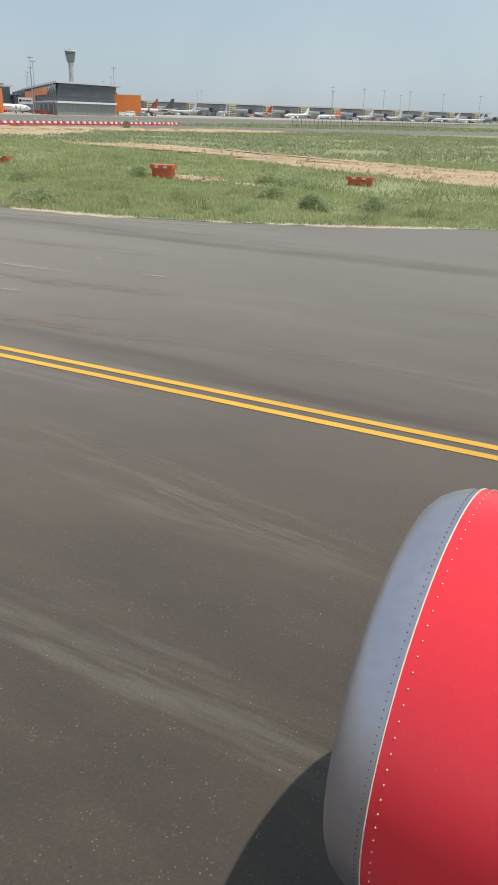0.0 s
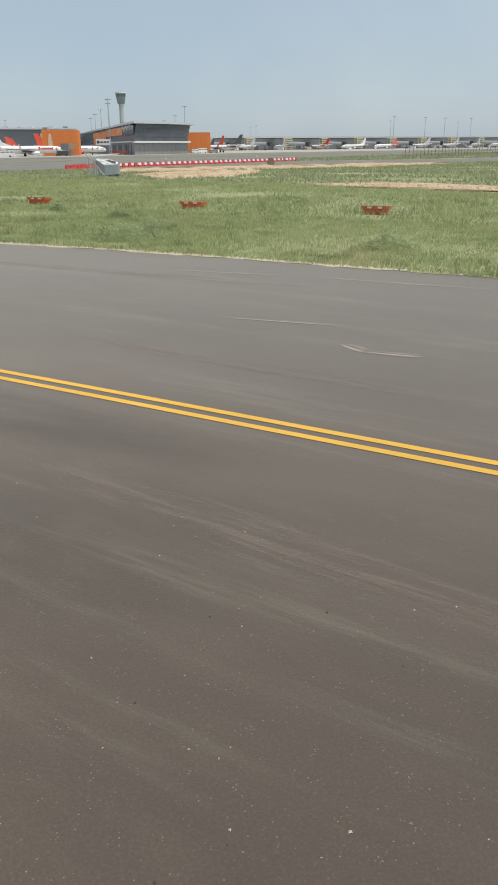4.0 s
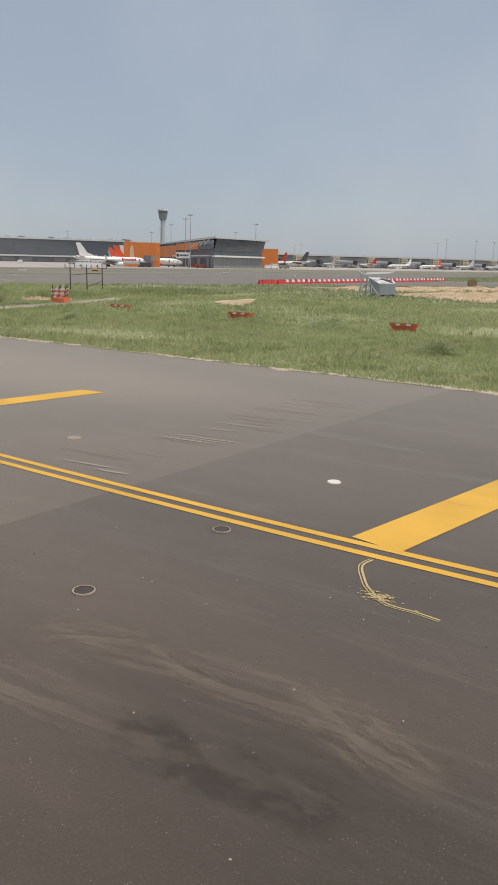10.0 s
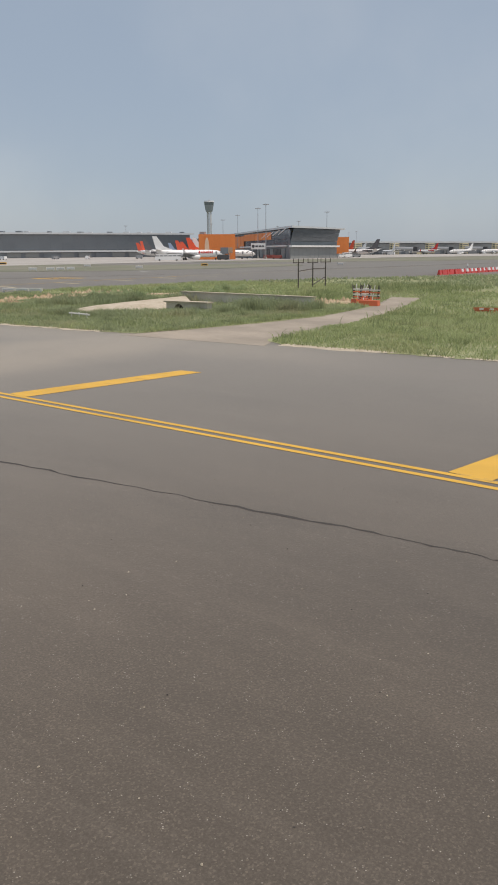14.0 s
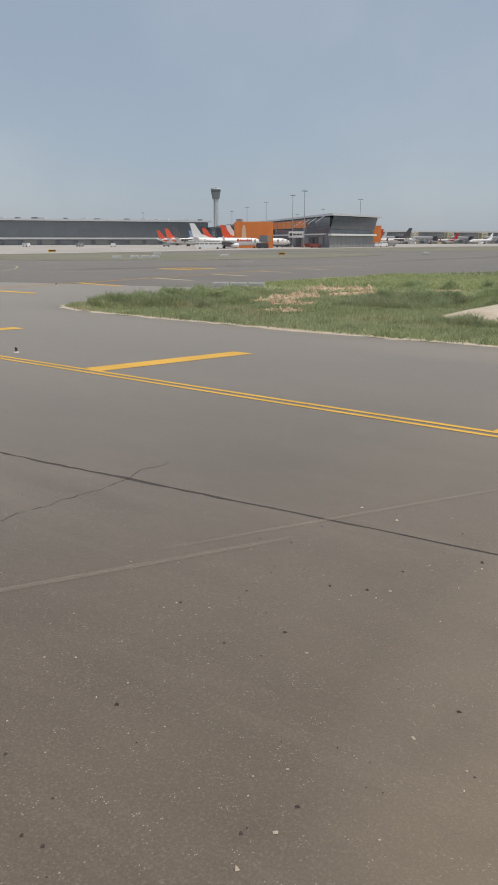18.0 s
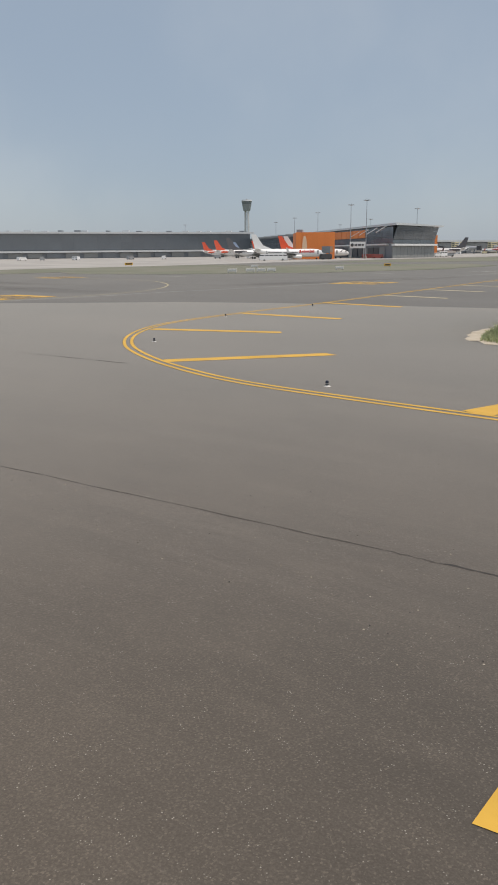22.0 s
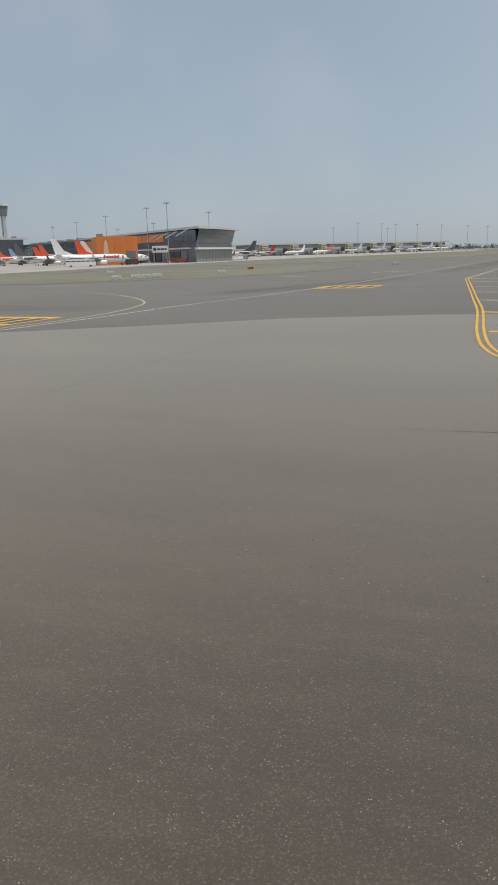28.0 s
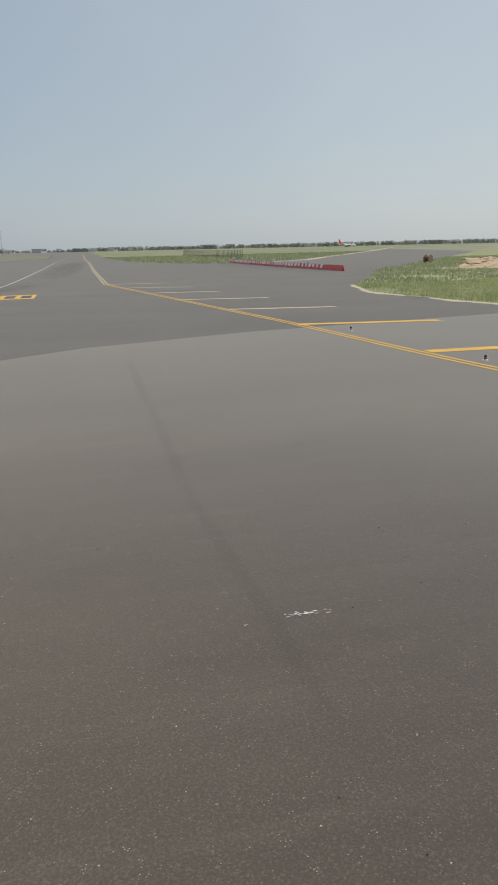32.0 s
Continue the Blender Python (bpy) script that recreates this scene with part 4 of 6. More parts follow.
for k, (w, pts) in enumerate(((0.025, [(-89.12, 6.93), (-89.05, 7.62), (-89.01, 8.18), (-88.93, 8.8)]), (0.014, [(-94.11, 6.65), (-94.46, 7.22), (-94.77, 7.41), (-95.18, 7.54)]), (0.02, [(-95.1, 9.24), (-95.19, 10.59), (-95.29, 12.13)]), (0.03, [(-139.77, -0.27), (-139.75, 0.0), (-139.78, 0.24)]), (0.022, [(-139.97, 3.08), (-139.9, 3.3), (-139.91, 3.66)]), (0.03, [(-128.31, 0.88), (-128.4, 1.5), (-128.38, 2.29), (-128.3, 3.1), (-128.34, 3.91), (-128.45, 4.4), (-128.39, 4.95)]), (0.018, [(-131.04, 0.96), (-131.1, 1.1), (-131.2, 1.25)]))):
    line, rng, bm, rows = smooth_line(pts, 14), random.Random(60 + k), bmesh.new(), []
    for x, y in line:
        q, v = w * rng.uniform(0.05, 0.7), rng.uniform(-0.02, 0.02) + 0.12 * noise.noise((x * 3, y * 3, k))
        rows.append((bm.verts.new((x + v - q / 2, y, 0.005)), bm.verts.new((x + v + q / 2, y, 0.005))))
    for (a, b), (c, d) in zip(rows, rows[1:]):
        bm.faces.new((a, b, d, c))
    tagged(part("pavement_crack", bm, M["tar"]), "fine dark crack branching across the asphalt", "crack", kind="structure")


def disc(x, y, r, material, name, label, category, ring=None):
    bm = bmesh.new()
    rod(bm, (x, y, 0.0), (x, y, 0.016), r, r * 0.94, 20)
    o = tagged(part(name, bm, material), label, category, kind="structure")
    if ring:
        bm = bmesh.new()
        rings = [[(x + q * math.cos(i * math.tau / 20), y + q * math.sin(i * math.tau / 20), z) for i in range(20)] for q, z in ((r, 0.004), (r * 1.2, 0.004), (r * 1.17, 0.02), (r * 1.02, 0.02))]
        loft(bm, rings, close=False)
        part("rim", bm, ring, o)


disc(-72.64, 11.3, 0.13, M["dirty_white"], "inset_plate", "round pale inset light plate flush in the asphalt", "ground light")
for x, y in ((-72.92, 5.25), (-73.0, 2.4), (-72.82, 7.98)):
    disc(x, y, 0.12, M["tar"], "inset_cover", "round dark inset cover with a pale rim", "ground cover", M["dust"])
disc(-81.4, 10.1, 0.15, M["dust"], "repair_patch", "round pale mortar patch in the asphalt", "patch")
disc(-78.92, 10.88, 0.17, M["dust"], "repair_patch", "round pale mortar patch in the asphalt", "patch")


def splash(name, x, y, rx, ry, material, seed, label, n=60, z=0.005):
    """A flat broken patch of many small flecks."""
    rng, bm = random.Random(seed), bmesh.new()
    for _ in range(n):
        a, d = rng.uniform(0, math.tau), abs(rng.gauss(0, 0.5))
        cx, cy, s = x + math.cos(a) * d * rx, y + math.sin(a) * d * ry, rng.uniform(0.03, 0.11) * max(rx, ry)
        k = rng.randint(5, 8)
        bm.faces.new([bm.verts.new((cx + s * rng.uniform(0.5, 1) * (rx / max(rx, ry)) * math.cos(i * math.tau / k), cy + s * rng.uniform(0.5, 1) * (ry / max(rx, ry)) * math.sin(i * math.tau / k), z + rng.uniform(0, 0.003))) for i in range(k)])
    return tagged(part(name, bm, material), label, "stain", kind="stuff")


splash("mortar_stain", -186.17, 15.57, 0.42, 0.1, M["dirty_white"], 42, "pale scuffed paint mark on the asphalt", 34)
splash("mortar_stain", -184.4, 36.2, 0.8, 0.3, M["dirty_white"], 43, "pale scuffed paint mark on the asphalt", 20)
M["spilt"] = paint("spilt_yellow_paint", (0.5, 0.4, 0.19), 0.5)
spill = smooth_line(bent([(-72.8, 11.3), (-72.82, 11.0), (-72.6, 10.6), (-72.43, 10.38), (-72.1, 10.12), (-71.7, 10.1), (-71.4, 10.06)]))
for s, w in ((-0.03, 0.015), (0.015, 0.03)):
    ribbon("paint_spill", offset(spill, s), w, 0.0075, M["spilt"], "thin trail of spilt yellow paint")
splash("paint_spill", *bend(-72.25, 10.24), 0.3, 0.16, M["spilt"], 46, "splashed patch of spilt yellow paint", 220, 0.009)


def film(name, outline, material, label, z=0.003, laid=False):
    """A patch of thin dust or rubber lying on the asphalt; its own axes follow its length."""
    (x0, y0), (x1, y1), w = outline
    if x0 > -160 and not laid:
        (x0, y0), (x1, y1) = bend(x0, y0), bend(x1, y1)
    d = math.hypot(x1 - x0, y1 - y0)
    bm = bmesh.new()
    bm.faces.new([bm.verts.new(p) for p in ((-d / 2, -w / 2, 0), (d / 2, -w / 2, 0), (d / 2, w / 2, 0), (-d / 2, w / 2, 0))])
    o = part(name, bm, material)
    o.matrix_basis = pose((x0 + x1) / 2, (y0 + y1) / 2, z, 0, 0, math.degrees(math.atan2(y1 - y0, x1 - x0)))
    return tagged(o, label, "stain", kind="structure")


for k, (a0, a1, w) in enumerate((((-28.9, 14.7), (-26.3, 15.6), 1.5), ((-25.6, 14.9), (-23.0, 15.7), 1.7), ((-22.6, 15.2), (-18.6, 16.7), 1.3))):
    film("dust_drift", (a0, a1, w), M["dust_spot"], "pale drift of dust across the asphalt", 0.003 + 0.0004 * k, True)
for k, (a0, a1, w) in enumerate((((-125.8, 1.9), (-120.9, 10.8), 0.1), ((-121.5, 4.3), (-121.18, 5.55), 0.08), ((-127.0, -1.0), (-124.6, 3.3), 0.12))):
    film("chalk_mark", (a0, a1, w), M["chalk_film"], "thin pale straight mark across the asphalt", 0.0112 + 0.0002 * k, True)
for k, (a0, a1, w) in enumerate((((-14.0, 9.05), (-12.1, 9.6), 0.35), ((-12.4, 8.7), (-10.5, 8.85), 0.4), ((-11.9, 7.45), (-10.9, 7.85), 0.5), ((-11.0, 8.1), (-9.7, 8.2), 0.4), ((-10.4, 8.95), (-8.4, 9.35), 0.45), ((-14.2, 16.2), (-9.6, 16.9), 0.8), ((-12.4, 13.0), (-7.5, 13.6), 0.5), ((-11.2, 13.85), (-9.2, 14.45), 0.2), ((-18.0, 16.8), (-12.2, 15.95), 0.3), ((-24.5, 7.2), (-22.0, 7.2), 0.5), ((-72.7, 4.2), (-71.4, 4.75), 0.7), ((-71.6, 4.6), (-70.2, 4.5), 0.4), ((-69.9, 4.75), (-68.0, 4.3), 0.9))):
    film("scuff_mark", (a0, a1, w), M["scuffed"], "pale worn scuff in the old asphalt", 0.0120 + 0.0002 * k, True)
for k, (a0, a1, w) in enumerate((((-8.2, 9.4), (-1.2, 8.4), 0.9), ((-13, 13.2), (-4, 14.2), 0.5), ((-7, 14.3), (-1.5, 14.5), 0.4), ((-20, 10.1), (-16, 10.1), 0.5), ((-50, 12.7), (-43, 13.2), 0.4), ((-53, 18), (-46, 17.4), 0.4), ((-36, 9), (-27, 8.2), 0.9), ((-48, 8), (-40, 8.6), 0.6), ((-60, 8.6), (-52, 8.0), 0.8), ((-68, 7.0), (-58, 6.4), 0.8), ((-75, 7.1), (-70.5, 7.9), 0.9), ((-77, 6.0), (-72, 6.6), 0.7), ((-72, 15.5), (-62, 16), 0.4), ((-30, 20), (-12, 21), 0.8), ((-60, 22), (-36, 22.5), 0.8), ((-6, 19), (8, 19.4), 0.8), ((-18, 6.6), (-9, 6.4), 0.8), ((-40, 14.5), (-30, 14.0), 0.5), ((-30, 25), (-8, 25.6), 0.8))):
    film("scrape_mark", (a0, a1, w * 1.3), M["scrape_film"], "pale scraped streak along the old asphalt", 0.0036 + 0.0003 * k)
for k, (a0, a1, w) in enumerate((((-60, 10.2), (-30, 10.4), 2.2), ((-30, 24), (0, 24.5), 2.0), ((-16, 12.6), (6, 12.8), 1.2), ((-205, 60), (-188, 110), 8.0), ((-260, 52), (-200, 48), 9.0), ((-188, 110), (-172, 300), 9.0), ((-300, 66), (-220, 58), 7.0), ((-75, 7), (-60, 5), 3.0))):
    film("tyre_stain", (a0, a1, w), M["rubber_film"], "broad dark rubber stain on the taxiway", 0.0042 + 0.0004 * k)
for k, (a0, a1, w) in enumerate((((-44.1, 23.3), (-39.2, 24.05), 0.16), ((-39.2, 24.05), (-32.6, 24.45), 0.16), ((-38, 17.7), (-34.5, 18.25), 0.14), ((-30.3, 25.9), (-25.3, 23.7), 0.35), ((-34.1, 16.6), (-33.3, 16.2), 0.3), ((-33.5, 16.2), (-32.1, 16.42), 0.22), ((-18.3, 17.42), (-13.1, 17.65), 0.2), ((-13.8, 15.2), (-13.0, 15.3), 0.16), ((-12.1, 18.4), (-11, 18.47), 0.14), ((-25.7, 24.8), (-12.2, 28.3), 0.25), ((-14.6, 19.5), (-14.2, 19.6), 0.2), ((-66, 13.6), (-60, 13.9), 0.16), ((-70, 17.2), (-64, 16.4), 0.2), ((-62, 15.0), (-54, 15.5), 0.22), ((-56, 19.4), (-47, 20.0), 0.2), ((-58, 13.0), (-51, 13.3), 0.25))):
    film("scratch_mark", (a0, a1, w * 1.7), M["scratch_film"], "thin pale scratch along the old asphalt", 0.0098 + 0.0002 * k)
rng = random.Random(91)
for k in range(26):
    y = rng.uniform(8.5, 19.5)
    x = -75.5 + 0.065 * (y - 9) - rng.uniform(0.0, 1.1) - 0.4 * rng.random() ** 2
    a = rng.uniform(0.7, 2.2)
    film("scuff_mark", ((x - a, y - 0.12 * a), (x, y), rng.uniform(0.08, 0.22)), M["scuffed" if k % 4 else "scratch_film"], "pale scuff beside the seam of two asphalt layers", 0.0150 + 0.0001 * k, True)
film("mortar_stain", ((-86.05, 2.95), (-85.05, 3.3), 1.05), M["mortar_film"], "soft pale mortar stain on the asphalt", 0.0068, True)
rng, bm = random.Random(44), bmesh.new()
for k in range(2600):
    a = rng.uniform(0, math.tau)
    # More pale flecks towards one side imitate light on the crust's rim.
    lit = 0.5 + 0.5 * math.cos(a - 0.9)
    if rng.random() > 0.3 + 0.7 * lit:
        continue
    d, z = 0.3 + rng.gauss(0, 0.055), rng.uniform(0.004, 0.011)
    x, y, n = -85.53 + d * math.cos(a), 3.12 + d * math.sin(a) * 1.08, rng.randint(5, 7)
    bm.faces.new([bm.verts.new((x + z * rng.uniform(0.5, 1.2) * math.cos(i * math.tau / n), y + z * rng.uniform(0.5, 1.2) * math.sin(i * math.tau / n), 0.008 + rng.uniform(0, 0.003))) for i in range(n)])
M["mortar"] = mat("dry_mortar", (0.48, 0.44, 0.38), 0.9, vary=0.2, scale=9)
tagged(part("mortar_stain", bm, M["mortar"]), "broken pale crust round a mortar stain, denser on a painted lit side", "stain", kind="stuff")
for k, (a0, a1, w) in enumerate((((-73.4, 6.4), (-70.6, 6.6), 0.9), ((-9.9, 6.6), (-8.4, 6.55), 0.75))):
    film("oil_stain", (a0, a1, w), M["oil_film"], "dark oily stain on the asphalt", 0.0072 + 0.0003 * k)
M["joint_film"] = drift("dark_joint_film", (0.05, 0.045, 0.041), 0.05, 0.8, (0.4, 1, 1), 0.1, 0.6)
for k, (a0, a1, w) in enumerate((((-113.4, 2.5), (-112.2, 11.0), 0.35), ((-114.1, 4.0), (-113.9, 5.2), 0.2), ((-79.2, 6.3), (-78.8, 6.9), 0.3), ((-78.1, 6.6), (-77.6, 9.0), 0.5), ((-185.9, 12.4), (-173.4, 11.5), 0.1), ((-186.6, 12.5), (-186.6, 21), 0.26), ((-186.6, 20), (-186.1, 28), 0.3), ((-186.2, 27), (-185.6, 37), 0.36))):
    film("scuff_mark", (a0, a1, w), M["scuff_film"] if k < 4 else M["joint_film"], "thin scuffed mark on the asphalt", 0.005 + 0.0003 * k)


def pebbles(name, count, seed, small, big, material, label, west=-200, east=8):
    """Loose grit on the asphalt: small flat-based stones, all in one mesh."""
    r = np.random.RandomState(seed)
    x, y, s = r.uniform(west, east, count), (0.5 if west < -150 else -3.5) + 13 * r.uniform(0, 1, count) ** 1.6, small + (big - small) * r.uniform(0, 1, count) ** 3
    y += np.clip((-150 - x) * 0.25, -9, 40) * 0.6
    keep = np.abs(y - np.interp(x, [p[0] for p in EDGE[::-1]], [p[1] for p in EDGE[::-1]])) > 0.6
    x, y, s = x[keep], y[keep], s[keep]
    n = len(x)
    co = np.zeros((n, 5, 3))
    for k in range(4):
        a = k * math.pi / 2 + r.uniform(-0.5, 0.5, n)
        q = s * r.uniform(0.6, 1.2, n)
        co[:, k, 0], co[:, k, 1], co[:, k, 2] = x + q * np.cos(a), y + q * np.sin(a), 0.004
    co[:, 4, 0], co[:, 4, 1], co[:, 4, 2] = x, y, 0.004 + s * r.uniform(0.5, 0.9, n)
    base = np.arange(n)[:, None] * 5
    tris = np.concatenate([base + np.array([k, (k + 1) % 4, 4]) for k in range(4)])
    me = bpy.data.meshes.new(name)
    me.from_pydata(co.reshape(-1, 3).tolist(), [], tris.tolist())
    me.materials.append(material)
    return tagged(new(name, me), label, "grit", kind="stuff")


pebbles("grit", 12000, 71, 0.005, 0.016, M["sand"], "loose pale grit scattered over the asphalt")
pebbles("grit", 3500, 72, 0.005, 0.015, M["tar"], "loose dark grit scattered over the asphalt")
pebbles("grit", 420, 73, 0.008, 0.034, M["sand"], "small pale stones lying in the dust", -125, -112)
pebbles("grit", 260, 74, 0.008, 0.03, M["tar"], "small dark stones lying in the dust", -125, -112)


# ---- terminal buildings ----
def lerp(a, b, f):
    return tuple(x + (y - x) * f for x, y in zip(a, b))


def wall_quad(bm, a, b, z0, z1, out=0.0, thick=0.4, out_top=None):
    """A wall panel from plan point a to b, between heights, pushed out by its normal (to the right of a-b)."""
    a, b = Vector(a), Vector(b)
    d = (b - a).normalized()
    nrm = Vector((d.y, -d.x))
    o0, o1 = nrm * out, nrm * (out if out_top is None else out_top)
    i = nrm * thick
    prism(bm, [(*(a + o0), z0), (*(b + o0), z0), (*(b + o0 - i), z0), (*(a + o0 - i), z0)], [(*(a + o1), z1), (*(b + o1), z1), (*(b + o1 - i), z1), (*(a + o1 - i), z1)])


def glazed(parent, a, b, z0, z1, bays, rows, out=0.0, out_top=None, name="window_pane", material=None, gap=0.12):
    """A curtain wall: one pane for each bay and row, with joints between them."""
    for r in range(rows):
        for k in range(bays):
            f0, f1 = (k + gap * 0.12) / bays, (k + 1 - gap * 0.12) / bays
            h0, h1 = z0 + (z1 - z0) * r / rows + gap / 2, z0 + (z1 - z0) * (r + 1) / rows - gap / 2
            g = [out + ((out if out_top is None else out_top) - out) * (h - z0) / (z1 - z0) for h in (h0, h1)]
            bm = bmesh.new()
            wall_quad(bm, lerp(a, b, f0), lerp(a, b, f1), h0, h1, g[0], 0.2, g[1])
            part(name, bm, material or M["glass"], parent)


def pier_head():
    p = empty("terminal_pier", pose(0, 0, 0), "dark glazed airport pier end with a pale overhanging roof", "terminal building")
    s, e, w = (-337.8, 373.5), (-338.5, 428.0), (-486.0, 500.0)
    back = (-440, 560)
    bm = bmesh.new()
    slab(bm, [(s[0] - 0.6, s[1] + 0.6), (e[0] - 0.6, e[1] - 0.6), (-372, 462), back, (w[0] + 0.5, w[1] + 0.6)], 0.0, 16.6)
    part("wall", bm, M["slate"], p, "dark slate inner wall")
    # end face
    glazed(p, s, e, 9.9, 17.0, 14, 3, 0.2, 2.4, gap=0.05)
    bm = bmesh.new()
    wall_quad(bm, s, e, 0.0, 6.6, 0.1, 0.6)
    part("lower_wall", bm, M["grey_clad"], p, "plain grey lower wall")
    for k in range(1, 12):
        bm = bmesh.new()
        q = lerp(s, e, k / 12)
        wall_quad(bm, (q[0], q[1] - 0.025), (q[0], q[1] + 0.025), 0.1, 6.4, 0.18, 0.1)
        part("panel_joint", bm, M["slate"], p)
    glazed(p, s, e, 7.6, 9.8, 14, 1, 0.15, gap=0.05)
    bm = bmesh.new()
    wall_quad(bm, (s[0], s[1] - 1.0), (e[0], e[1] + 1.0), 6.6, 7.6, 1.6, 2.0)
    part("ledge", bm, M["white"], p, "white projecting ledge")
    # long side
    glazed(p, w, s, 11.2, 16.2, 40, 2, 0.2)
    glazed(p, lerp(w, s, 0.45), s, 8.0, 11.0, 20, 1, 0.2)
    bm = bmesh.new()
    wall_quad(bm, lerp(w, s, 0.35), lerp(w, s, 0.97), 7.0, 7.8, 1.2, 1.4)
    part("ledge", bm, M["white"], p, "white projecting ledge")
    for k in range(14):
        low = 6.6 if k < 7 else 11.4
        bm = bmesh.new()
        wall_quad(bm, lerp(w, s, 0.02 + 0.055 * k), lerp(w, s, 0.072 + 0.055 * k), low, 15.0 if k < 7 else 15.8, 0.5, 0.3)
        part("cladding_panel", bm, M["orange"], p, "orange cladding panel")
    for k in range(10):
        bm = bmesh.new()
        wall_quad(bm, lerp(w, s, 0.5 + 0.045 * k), lerp(w, s, 0.54 + 0.045 * k), 0.4, 5.8, 0.3, 0.3)
        part("service_door", bm, M["dark" if k % 3 else "grey_clad"], p)
    for k in range(4):
        a, b = lerp(w, s, 0.66 + 0.07 * k), lerp(w, s, 0.74 + 0.07 * k)
        bm = bmesh.new()
        rod(bm, (a[0] + 0.6, a[1] - 0.9, 12.6 + 0.5 * k), (b[0] + 0.6, b[1] - 0.9, 15.4 + 0.6 * k), 0.32, sides=6)
        part("roof_strut", bm, M["white"], p, "white diagonal roof strut")
    # roof
    bm = bmesh.new()
    prism(bm, [(s[0] + 3.2, s[1] - 3.0, 17.2), (e[0] + 3.8, e[1] + 4.0, 17.3), (-372, 466, 17.0), (back[0], back[1] + 2, 16.6), (w[0], w[1] - 2.5, 16.4)],
          [(s[0] + 3.2, s[1] - 3.0, 18.4), (e[0] + 3.8, e[1] + 4.0, 18.1), (-372, 466, 18.0), (back[0], back[1] + 2, 18.0), (w[0], w[1] - 2.5, 17.4)])
    part("roof", bm, M["roof"], p, "pale metal roof with a thin edge")
    return p


pier_head()


def link_block():
    p = empty("terminal_link", pose(0, 0, 0), "low dark terminal block linking hall and pier", "terminal building")
    l, r = (-640.0, 640.0), (-486.0, 501.0)
    bm = bmesh.new()
    slab(bm, [l, r, (-455, 545), (-600, 690)], 0, 16.0)
    part("wall", bm, M["slate"], p)
    glazed(p, l, r, 6.0, 15.5, 16, 2, 0.2, gap=0.3)
    bm = bmesh.new()
    slab(bm, [(l[0] + 2, l[1] - 3), (r[0] + 1, r[1] - 3), (-453, 547), (-598, 693)], 16.0, 17.2)
    part("roof", bm, M["grey_clad"], p, "grey flat roof")
    for k in range(6):
        q = lerp(l, r, 0.1 + 0.15 * k)
        bm = bmesh.new()
        box(bm, (q[0] + 6, q[1] + 6, 18.0), (6, 4, 1.6), 40)
        part("roof_unit", bm, M["grey"], p)


link_block()


def orange_block(name, r, l, depth, height, label):
    p = empty(name, pose(0, 0, 0), label, "building", "orange stair blocks")
    r, l = Vector(r), Vector(l)
    d = (r - l).normalized()
    nrm = Vector((d.y, -d.x))
    bm = bmesh.new()
    slab(bm, [tuple(l), tuple(r), tuple(r - nrm * depth), tuple(l - nrm * depth)], 0, height - 0.3)
    part("wall", bm, M["orange"], p)
    n = 7
    for k in range(n):
        bm = bmesh.new()
        wall_quad(bm, tuple(l + (r - l) * ((k + 0.02) / n)), tuple(l + (r - l) * ((k + 0.98) / n)), 0.1, height, 0.12, 0.1)
        part("cladding_panel", bm, M["orange"], p)
    bm = bmesh.new()
    box(bm, (*(l + (r - l) * 0.12 - nrm * 3), height + 0.6), (3, 3, 1.6), 20)
    part("roof_unit", bm, M["grey"], p, "grey rooftop unit")
    bm = bmesh.new()
    wall_quad(bm, tuple(l + (r - l) * 0.66), tuple(l + (r - l) * 0.8), 0, 2.4, 0.2, 0.1)
    part("door", bm, M["grey_clad"], p, "grey ground floor door")
    return p, l, r, nrm


blk, bl, br, bn = orange_block("stair_block", (-360.2, 350.6), (-376.2, 337.4), 16, 13.9, "bright orange clad block in front of the terminal")
bm = bmesh.new()
low = [bl + (br - bl) * f + bn * 0.14 for f in (0.16, 0.29)]
rows = [(4.6, 0.0), (7.5, 0.04), (10.0, 0.14), (12.0, 0.34), (12.8, 0.5)]
loft(bm, [[(*low[0].lerp(low[1], f), z), (*low[0].lerp(low[1], 1 - f), z), (*(low[0].lerp(low[1], 1 - f) + bn * 0.06), z), (*(low[0].lerp(low[1], f) + bn * 0.06), z)] for z, f in rows[:-1]])
part("emblem", bm, M["emblem"], blk, "pale pointed painted emblem")
orange_block("stair_block", (-365.7, 493.4), (-386.0, 478.0), 14, 14.0, "bright orange clad block behind the pier end")


